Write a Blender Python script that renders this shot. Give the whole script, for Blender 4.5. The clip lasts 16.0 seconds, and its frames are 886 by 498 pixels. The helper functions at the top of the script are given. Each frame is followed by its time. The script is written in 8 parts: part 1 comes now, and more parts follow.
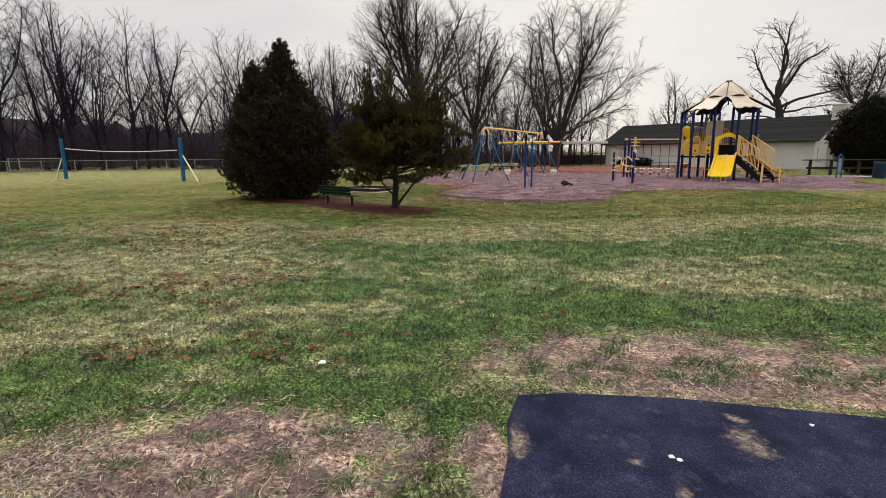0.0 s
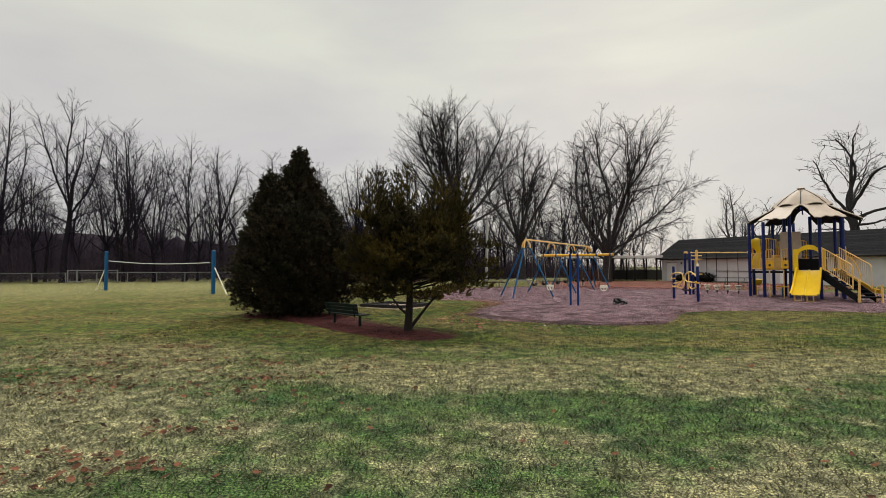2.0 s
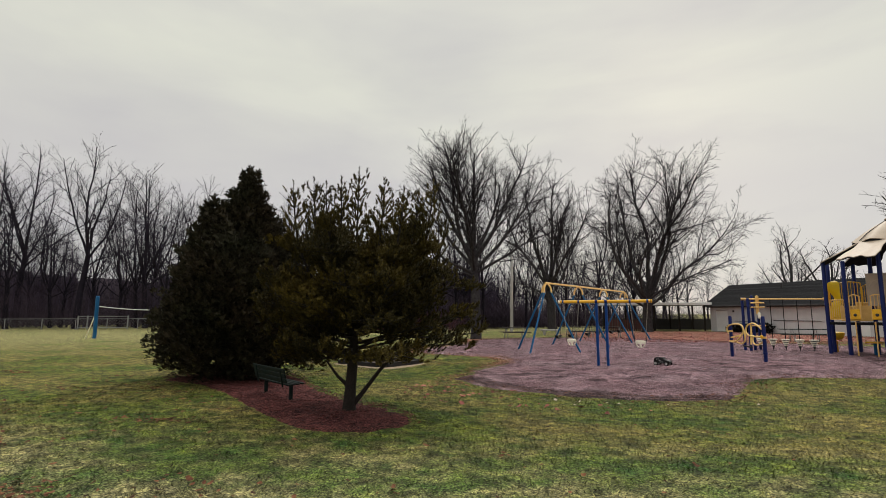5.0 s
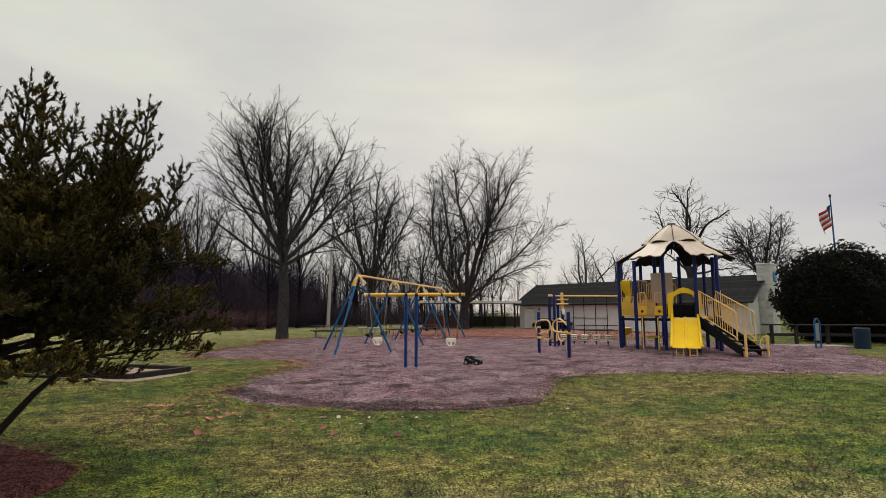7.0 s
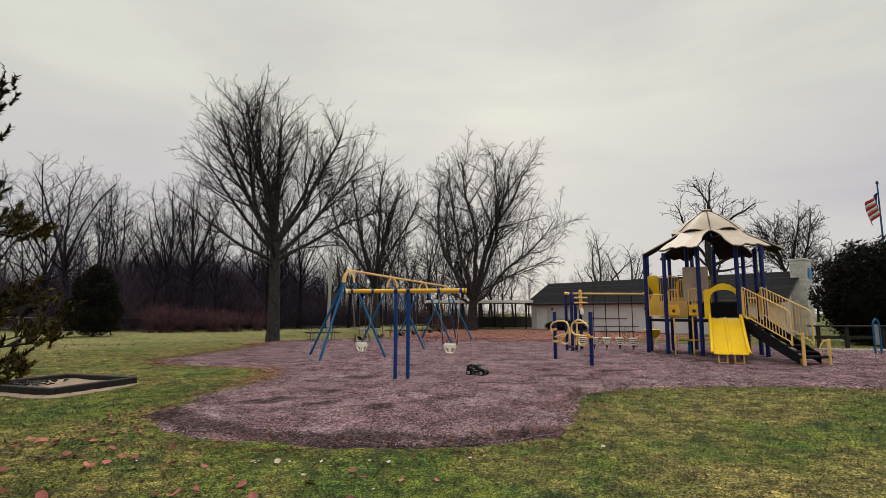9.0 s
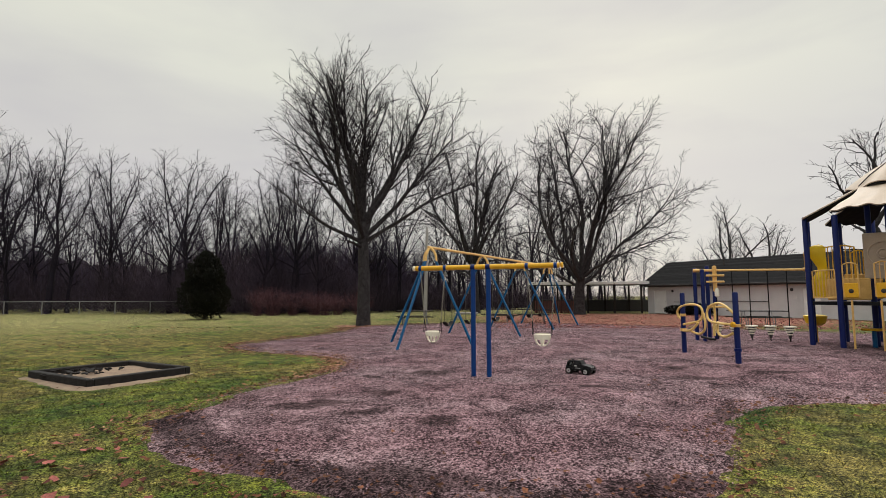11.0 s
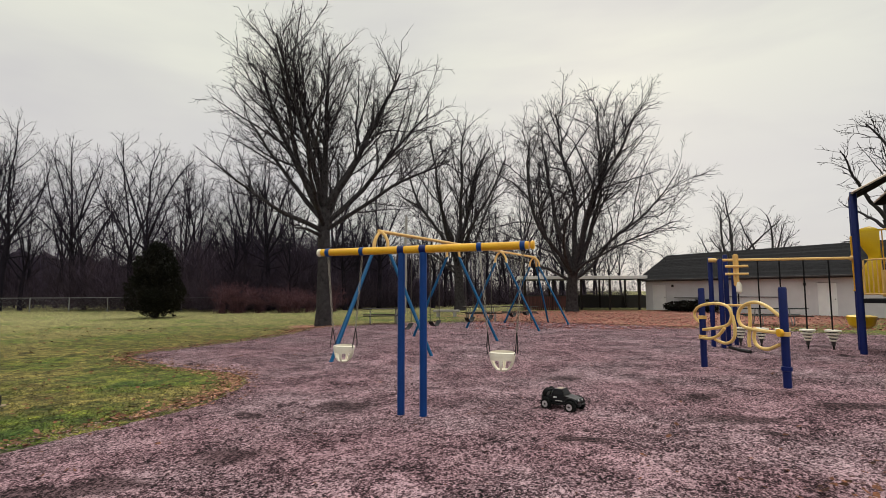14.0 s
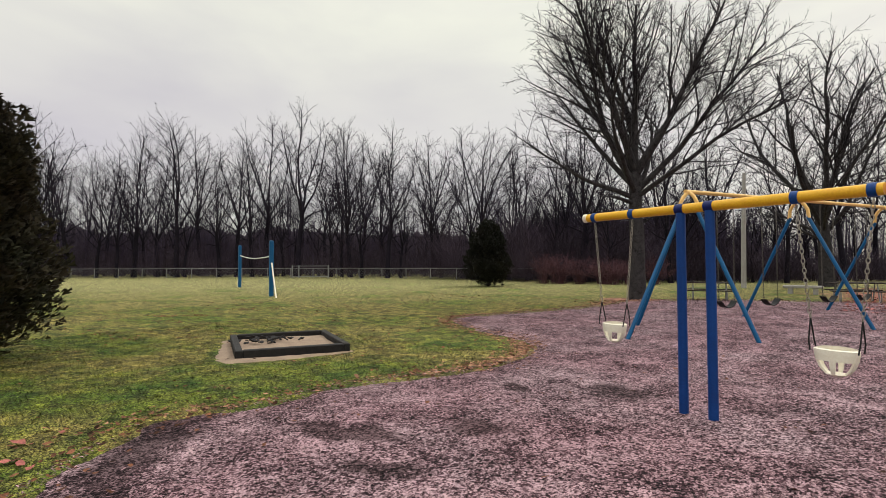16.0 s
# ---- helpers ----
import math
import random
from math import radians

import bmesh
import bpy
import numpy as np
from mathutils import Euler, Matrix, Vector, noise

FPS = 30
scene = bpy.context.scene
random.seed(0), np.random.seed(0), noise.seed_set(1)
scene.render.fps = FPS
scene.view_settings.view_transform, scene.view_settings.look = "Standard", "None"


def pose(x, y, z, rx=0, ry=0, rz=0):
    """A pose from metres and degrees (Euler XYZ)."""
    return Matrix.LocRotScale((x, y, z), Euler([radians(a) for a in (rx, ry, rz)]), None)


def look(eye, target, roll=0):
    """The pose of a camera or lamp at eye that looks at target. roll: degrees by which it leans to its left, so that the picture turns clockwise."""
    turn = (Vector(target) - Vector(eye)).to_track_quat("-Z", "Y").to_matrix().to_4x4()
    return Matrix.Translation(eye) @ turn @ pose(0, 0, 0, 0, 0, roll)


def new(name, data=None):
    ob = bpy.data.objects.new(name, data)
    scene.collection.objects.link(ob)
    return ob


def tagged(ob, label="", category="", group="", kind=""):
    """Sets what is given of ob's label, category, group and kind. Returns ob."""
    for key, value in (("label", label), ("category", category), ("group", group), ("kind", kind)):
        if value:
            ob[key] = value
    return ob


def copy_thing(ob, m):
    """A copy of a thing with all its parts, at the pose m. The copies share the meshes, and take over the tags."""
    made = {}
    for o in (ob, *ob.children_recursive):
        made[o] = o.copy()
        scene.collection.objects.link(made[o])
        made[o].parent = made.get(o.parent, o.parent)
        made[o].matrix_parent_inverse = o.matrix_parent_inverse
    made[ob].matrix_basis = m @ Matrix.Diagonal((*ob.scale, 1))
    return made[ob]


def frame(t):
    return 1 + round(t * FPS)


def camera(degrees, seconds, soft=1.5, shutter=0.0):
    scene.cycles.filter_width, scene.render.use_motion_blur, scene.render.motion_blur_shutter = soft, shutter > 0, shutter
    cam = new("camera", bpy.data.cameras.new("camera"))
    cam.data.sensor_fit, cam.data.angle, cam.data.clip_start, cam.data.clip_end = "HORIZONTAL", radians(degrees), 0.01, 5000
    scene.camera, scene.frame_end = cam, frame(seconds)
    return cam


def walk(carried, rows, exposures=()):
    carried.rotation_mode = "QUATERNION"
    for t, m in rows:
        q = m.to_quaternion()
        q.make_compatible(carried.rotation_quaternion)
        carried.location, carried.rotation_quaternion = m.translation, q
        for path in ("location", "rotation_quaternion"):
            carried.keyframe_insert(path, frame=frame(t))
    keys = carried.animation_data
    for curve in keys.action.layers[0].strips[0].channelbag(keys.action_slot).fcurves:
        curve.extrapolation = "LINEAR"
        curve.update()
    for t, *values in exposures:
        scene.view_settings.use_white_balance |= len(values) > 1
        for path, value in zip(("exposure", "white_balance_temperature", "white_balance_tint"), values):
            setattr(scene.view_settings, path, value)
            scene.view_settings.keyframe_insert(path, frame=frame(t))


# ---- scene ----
cam = camera(82.1, 16.0, soft=0.5)
U = 1.1  # metres per unit of the site plan
ROWS = [
    (0.0, 0.002, 0.001, 1.637, -0.09, -10.73, 0.50),
    (0.5, 0.145, 0.659, 1.655, 0.65, -6.83, 0.41),
    (1.0, 0.381, 1.343, 1.661, 3.70, -2.22, 0.33),
    (1.5, 0.517, 2.037, 1.635, 5.00, 0.05, 0.28),
    (2.0, 0.695, 2.725, 1.595, 5.53, 2.03, 0.24),
    (2.5, 0.804, 3.391, 1.573, 6.86, 3.86, 0.20),
    (3.0, 0.968, 4.096, 1.526, 8.10, 6.79, 0.11),
    (3.2, 0.981, 4.375, 1.543, 8.99, 7.21, 0.10),
    (3.9, 1.245, 5.317, 1.568, 11.21, 7.60, 0.03),
    (4.6, 1.583, 6.236, 1.646, 11.60, 7.40, -0.00),
    (5.3, 1.892, 7.162, 1.664, 7.21, 7.12, -0.04),
    (5.5, 2.023, 7.394, 1.645, 5.91, 7.05, -0.03),
    (6.0, 2.201, 8.111, 1.603, -0.58, 7.14, -0.09),
    (6.5, 2.390, 8.764, 1.569, -5.03, 7.13, -0.06),
    (7.0, 2.522, 9.445, 1.545, -9.53, 7.14, -0.10),
    (7.5, 2.787, 10.064, 1.544, -11.88, 7.04, 0.01),
    (8.0, 2.931, 10.697, 1.512, -12.28, 7.08, -0.08),
    (8.5, 3.161, 11.330, 1.516, -11.94, 7.13, 0.02),
    (9.0, 3.275, 11.962, 1.537, -8.33, 7.16, -0.07),
    (9.5, 3.454, 12.528, 1.536, -2.90, 7.26, 0.03),
    (9.7, 3.459, 12.781, 1.517, -0.77, 7.19, -0.00),
    (10.4, 3.720, 13.705, 1.512, 3.88, 6.51, 0.08),
    (11.1, 4.018, 14.670, 1.502, 3.39, 5.13, 0.15),
    (11.8, 4.278, 15.546, 1.505, -1.22, 4.13, 0.20),
    (12.0, 4.424, 15.774, 1.508, -3.41, 3.90, 0.22),
    (12.5, 4.583, 16.376, 1.525, -7.56, 3.67, 0.22),
    (13.0, 4.671, 16.912, 1.536, -7.98, 3.66, 0.20),
    (13.5, 4.803, 17.457, 1.542, -5.02, 4.37, 0.26),
    (14.0, 4.842, 17.938, 1.527, 3.05, 4.78, 0.20),
    (14.5, 4.930, 18.321, 1.535, 14.35, 4.88, 0.34),
    (15.0, 5.021, 18.669, 1.524, 25.93, 4.46, 0.30),
    (15.5, 5.266, 18.824, 1.515, 32.65, 3.58, 0.43),
    (16.0, 5.340, 18.856, 1.504, 38.90, 1.74, 0.20),
]
walk(cam, [(t, pose(U * x, U * y, U * z, 90 + pitch, roll, yaw)) for t, x, y, z, yaw, pitch, roll in ROWS],
     exposures=[(0.0, 0.15), (0.7, 0.08), (1.5, -0.12), (3.0, -0.15), (5.5, -0.15), (7.5, -0.18), (9.5, -0.14), (12.5, -0.05), (14.0, -0.02), (15.5, 0.04), (16.0, 0.14)])

# ---- sky, sun ----
world = bpy.data.worlds.new("overcast_sky")
scene.world = world
world.use_nodes = True
wn, wl = world.node_tree.nodes, world.node_tree.links
wn.clear()


def wnode(kind, **values):
    n = wn.new(kind)
    for k, v in values.items():
        n.inputs[k].default_value = v
    return n


sky = wn.new("ShaderNodeTexSky")
sky.sky_type, sky.sun_disc, sky.sun_elevation, sky.sun_rotation = "NISHITA", False, radians(24), radians(15)
coord = wn.new("ShaderNodeTexCoord")
squash = wn.new("ShaderNodeMapping")
squash.inputs["Scale"].default_value = (1.0, 1.0, 3.2)
wl.new(coord.outputs["Generated"], squash.inputs["Vector"])
clouds = wnode("ShaderNodeTexNoise", Scale=1.5, Detail=5.0, Roughness=0.5, Distortion=0.35)
wl.new(squash.outputs[0], clouds.inputs["Vector"])
cover = wn.new("ShaderNodeValToRGB")
cover.color_ramp.elements[0].position, cover.color_ramp.elements[0].color = 0.34, (0.60, 0.588, 0.615, 1)
cover.color_ramp.elements[1].position, cover.color_ramp.elements[1].color = 0.62, (0.76, 0.76, 0.71, 1)
wl.new(clouds.outputs["Fac"], cover.inputs["Fac"])
split = wn.new("ShaderNodeSeparateXYZ")
wl.new(coord.outputs["Generated"], split.inputs[0])
rise = wn.new("ShaderNodeValToRGB")
# an overcast sky is brightest overhead
for pos, col in ((0.22, (0.96, 0.93, 0.96, 1)), (0.42, (1.12, 1.12, 1.04, 1)), (0.58, (1.18, 1.18, 1.09, 1)), (0.8, (2.3, 2.3, 2.2, 1))):
    rise.color_ramp.elements.new(pos).color = col
rise.color_ramp.elements[0].color, rise.color_ramp.elements[-1].color = (0.98, 0.97, 0.98, 1), (3.0, 3.0, 2.9, 1)
wl.new(split.outputs["Z"], rise.inputs["Fac"])
tone = wn.new("ShaderNodeMix")
tone.data_type, tone.blend_type = "RGBA", "MULTIPLY"
tone.inputs["Factor"].default_value = 1.0
wl.new(cover.outputs[0], tone.inputs["A"])
wl.new(rise.outputs[0], tone.inputs["B"])
blue = wn.new("ShaderNodeMix")
blue.data_type, blue.blend_type = "RGBA", "MULTIPLY"
blue.inputs["Factor"].default_value = 1.0
blue.inputs["B"].default_value = (0.08, 0.08, 0.08, 1)
wl.new(sky.outputs[0], blue.inputs["A"])
veil = wn.new("ShaderNodeMix")
veil.data_type = "RGBA"
veil.inputs["Factor"].default_value = 0.93
wl.new(blue.outputs["Result"], veil.inputs["A"])
wl.new(tone.outputs["Result"], veil.inputs["B"])
bg = wnode("ShaderNodeBackground", Strength=1.0)
wl.new(veil.outputs["Result"], bg.inputs["Color"])
wl.new(bg.outputs[0], wn.new("ShaderNodeOutputWorld").inputs["Surface"])

sun = new("sun", bpy.data.lights.new("sun", "SUN"))
sun.data.energy, sun.data.angle, sun.data.color = 1.3, radians(20), (1.0, 0.96, 0.9)
sun.matrix_world = look((10, 30, 40), (0, -5, 0))

# ---- materials ----


def mat(name, c1, c2=None, scale=4.0, rough=0.7, metal=0.0, bump=0.1, fine=60.0, spread=(0.35, 0.65), vary=0.0, spec=0.4, sheen=0.0):
    """Two-scale noise between two colours, a fine bump, and a tint that differs from piece to piece."""
    m = bpy.data.materials.new(name)
    m.use_nodes = True
    n, l = m.node_tree.nodes, m.node_tree.links
    b = n["Principled BSDF"]
    b.inputs["Metallic"].default_value = metal
    b.inputs["Specular IOR Level"].default_value = spec
    c2 = c2 or tuple(0.8 * v for v in c1)
    tc = n.new("ShaderNodeTexCoord")
    big, small = n.new("ShaderNodeTexNoise"), n.new("ShaderNodeTexNoise")
    big.inputs["Scale"].default_value, big.inputs["Detail"].default_value = scale, 4
    small.inputs["Scale"].default_value, small.inputs["Detail"].default_value = fine, 3
    for t in (big, small):
        l.new(tc.outputs["Object"], t.inputs["Vector"])
    add = n.new("ShaderNodeMath")
    add.operation = "MULTIPLY_ADD"
    l.new(small.outputs["Fac"], add.inputs[0])
    add.inputs[1].default_value = 0.5
    half = n.new("ShaderNodeMath")
    half.operation = "MULTIPLY"
    half.inputs[1].default_value = 0.5
    l.new(big.outputs["Fac"], half.inputs[0])
    l.new(half.outputs[0], add.inputs[2])
    ramp = n.new("ShaderNodeValToRGB")
    ramp.color_ramp.elements[0].position, ramp.color_ramp.elements[0].color = spread[0], (*c2, 1)
    ramp.color_ramp.elements[1].position, ramp.color_ramp.elements[1].color = spread[1], (*c1, 1)
    l.new(add.outputs[0], ramp.inputs["Fac"])
    colour = ramp.outputs["Color"]
    if vary:
        geo, info = n.new("ShaderNodeNewGeometry"), n.new("ShaderNodeObjectInfo")
        both = n.new("ShaderNodeMath")
        both.operation = "ADD"
        l.new(geo.outputs["Random Per Island"], both.inputs[0])
        l.new(info.outputs["Random"], both.inputs[1])
        wrap = n.new("ShaderNodeMath")
        wrap.operation = "FRACT"
        l.new(both.outputs[0], wrap.inputs[0])
        span = n.new("ShaderNodeMapRange")
        span.inputs["To Min"].default_value, span.inputs["To Max"].default_value = 1 - vary, 1 + vary
        l.new(wrap.outputs[0], span.inputs["Value"])
        hsv = n.new("ShaderNodeHueSaturation")
        l.new(span.outputs[0], hsv.inputs["Value"])
        l.new(colour, hsv.inputs["Color"])
        colour = hsv.outputs["Color"]
    l.new(colour, b.inputs["Base Color"])
    rr = n.new("ShaderNodeMapRange")
    rr.inputs["To Min"].default_value, rr.inputs["To Max"].default_value = max(0.02, rough - 0.12), min(1, rough + 0.12)
    l.new(big.outputs["Fac"], rr.inputs["Value"])
    l.new(rr.outputs[0], b.inputs["Roughness"])
    if bump:
        bp = n.new("ShaderNodeBump")
        bp.inputs["Strength"].default_value, bp.inputs["Distance"].default_value = bump, 0.02
        l.new(small.outputs["Fac"], bp.inputs["Height"])
        l.new(bp.outputs[0], b.inputs["Normal"])
    return m


M_BLUE = mat("blue_enamel", (0.002, 0.012, 0.12), (0.002, 0.009, 0.08), 3, 0.48, bump=0.03, spec=0.3)
M_BLUEB = mat("bright_blue_enamel", (0.0015, 0.05, 0.235), (0.0015, 0.035, 0.17), 3, 0.5, bump=0.03, spec=0.3)
M_BLUE2 = mat("faded_blue_enamel", (0.003, 0.105, 0.26), (0.003, 0.07, 0.19), 3, 0.5, bump=0.03, spec=0.3)
M_YELL = mat("yellow_plastic", (0.92, 0.62, 0.006), (0.82, 0.5, 0.005), 2, 0.42, bump=0.02, spec=0.45)
M_YELLP = mat("yellow_enamel", (0.88, 0.5, 0.02), (0.72, 0.36, 0.015), 5, 0.45, bump=0.03)
M_PALEY = mat("faded_yellow_enamel", (0.86, 0.56, 0.2), (0.72, 0.42, 0.12), 5, 0.5, bump=0.03)
M_LOOP = mat("cream_yellow_pipe", (0.88, 0.64, 0.24), (0.76, 0.5, 0.16), 5, 0.5, bump=0.03)
M_BEIGE = mat("beige_plastic", (0.58, 0.47, 0.37), (0.45, 0.36, 0.28), 3, 0.55, bump=0.05)
M_BLACKP = mat("black_plastic", (0.008, 0.008, 0.009), (0.015, 0.015, 0.017), 6, 0.6, bump=0.05, spec=0.25)
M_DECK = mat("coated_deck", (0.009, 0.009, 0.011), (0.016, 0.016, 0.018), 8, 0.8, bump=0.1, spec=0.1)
M_CREAM = mat("cream_rubber", (0.9, 0.86, 0.74), (0.8, 0.74, 0.6), 9, 0.5, bump=0.05)
M_STEEL = mat("galvanised_chain", (0.42, 0.40, 0.36), (0.24, 0.2, 0.16), 12, 0.45, 0.7, bump=0.05)
M_CHAIN = mat("dull_chain", (0.12, 0.11, 0.1), (0.06, 0.05, 0.045), 12, 0.5, 0.6, bump=0.05)
M_GALV = mat("galvanised_fence", (0.32, 0.32, 0.33), (0.2, 0.2, 0.21), 6, 0.55, 0.4)
M_WOOD = mat("weathered_wood", (0.026, 0.018, 0.016), (0.012, 0.009, 0.008), 6, 0.85, bump=0.4, vary=0.2)
M_TIMBER = mat("dark_timber", (0.008, 0.007, 0.008), (0.017, 0.014, 0.013), 7, 0.8, bump=0.4)
M_TABLE = mat("table_wood", (0.038, 0.024, 0.021), (0.018, 0.012, 0.011), 6, 0.9, bump=0.3, vary=0.2)
M_GREENB = mat("green_bench_coating", (0.002, 0.012, 0.010), (0.002, 0.007, 0.006), 6, 0.55, bump=0.08, spec=0.25)
M_WALL = mat("painted_block_wall", (0.67, 0.655, 0.665), (0.55, 0.54, 0.55), 1.2, 0.85, bump=0.25, fine=30)
M_WHITE = mat("white_paint", (0.86, 0.86, 0.84), (0.76, 0.76, 0.75), 2, 0.6, bump=0.08)
M_ROOF = mat("asphalt_shingle", (0.026, 0.0255, 0.027), (0.014, 0.014, 0.0155), 3, 0.98, bump=0.5, fine=40, vary=0.25, spec=0.04)
M_TRIM = mat("dark_trim", (0.05, 0.045, 0.045), (0.035, 0.03, 0.03), 4, 0.7)
M_STONE = mat("whitewashed_stone", (0.62, 0.61, 0.58), (0.42, 0.41, 0.39), 3, 0.9, bump=0.6, fine=14, vary=0.12)
M_BARK = mat("grey_bark", (0.07, 0.064, 0.067), (0.017, 0.0145, 0.016), 5, 0.95, bump=0.9, fine=24, spec=0.1)
M_TWIG = mat("twig_bark", (0.018, 0.0125, 0.018), (0.009, 0.007, 0.0095), 2, 0.95, bump=0.2, spec=0.1)
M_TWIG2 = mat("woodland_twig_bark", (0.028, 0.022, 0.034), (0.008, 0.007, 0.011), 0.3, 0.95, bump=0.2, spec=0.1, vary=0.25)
# haze among the stems is put into the next two colours: paler, more violet
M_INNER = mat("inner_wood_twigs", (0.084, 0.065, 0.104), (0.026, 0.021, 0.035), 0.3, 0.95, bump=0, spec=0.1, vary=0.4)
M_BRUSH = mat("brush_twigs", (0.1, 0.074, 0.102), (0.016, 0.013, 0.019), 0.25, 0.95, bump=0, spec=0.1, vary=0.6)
M_THUJA = mat("dark_scale_leaf", (0.022, 0.026, 0.013), (0.04, 0.025, 0.015), 0.9, 0.8, bump=0, spec=0.2, vary=0.6)
M_PINE = mat("pine_needle", (0.12, 0.085, 0.015), (0.01, 0.0115, 0.006), 0.8, 0.8, bump=0, spec=0.15, vary=0.4, spread=(0.4, 0.62))
M_PINEBARK = mat("pine_bark", (0.03, 0.022, 0.018), (0.014, 0.011, 0.009), 8, 0.95, bump=0.9, fine=30)
M_SHRUB = mat("dark_shrub_leaf", (0.006, 0.008, 0.005), (0.01, 0.008, 0.005), 0.7, 0.7, bump=0, spec=0.25, vary=0.35)
M_LEAF = mat("fallen_leaf", (0.21, 0.085, 0.045), (0.045, 0.022, 0.015), 9, 0.9, bump=0.1, vary=0.8, spec=0.15)
M_CHIP = mat("mulch_chip", (0.4, 0.256, 0.284), (0.08, 0.04, 0.05), 2, 0.9, bump=0.2, vary=0.95)
M_REDCHIP = mat("red_mulch_chip", (0.2, 0.06, 0.055), (0.075, 0.027, 0.027), 2, 0.9, bump=0.2, vary=0.5)
M_SAND = mat("sand", (0.34, 0.25, 0.18), (0.2, 0.14, 0.1), 3, 0.95, bump=0.4, fine=80)
M_CONC = mat("concrete", (0.4, 0.38, 0.36), (0.3, 0.28, 0.27), 3, 0.9, bump=0.3)
M_TARP = mat("blue_barrel", (0.008, 0.03, 0.075), (0.006, 0.02, 0.05), 4, 0.5)
M_RED = mat("flag_red", (0.45, 0.03, 0.05), None, 5, 0.8)
M_FWHITE = mat("flag_white", (0.7, 0.68, 0.68), None, 5, 0.8)
M_NAVY = mat("flag_navy", (0.02, 0.025, 0.09), None, 5, 0.8)
M_SIGN = mat("blue_sign", (0.03, 0.22, 0.5), None, 5, 0.5)
M_TYRE = mat("tyre_rubber", (0.007, 0.007, 0.007), (0.012, 0.012, 0.012), 30, 0.85, spec=0.15, bump=0.3, fine=120)
M_GLOSSB = mat("glossy_black", (0.006, 0.006, 0.008), (0.012, 0.012, 0.014), 12, 0.34, spec=0.3, bump=0.02)
M_CHROME = mat("silver_rim", (0.7, 0.7, 0.7), (0.5, 0.5, 0.5), 20, 0.3, 0.6, bump=0.02)
M_TAIL = mat("red_tail_light", (0.6, 0.02, 0.02), None, 20, 0.3, bump=0)
M_NET = mat("white_rope", (0.75, 0.75, 0.72), None, 20, 0.8)

# ---- mesh helpers ----


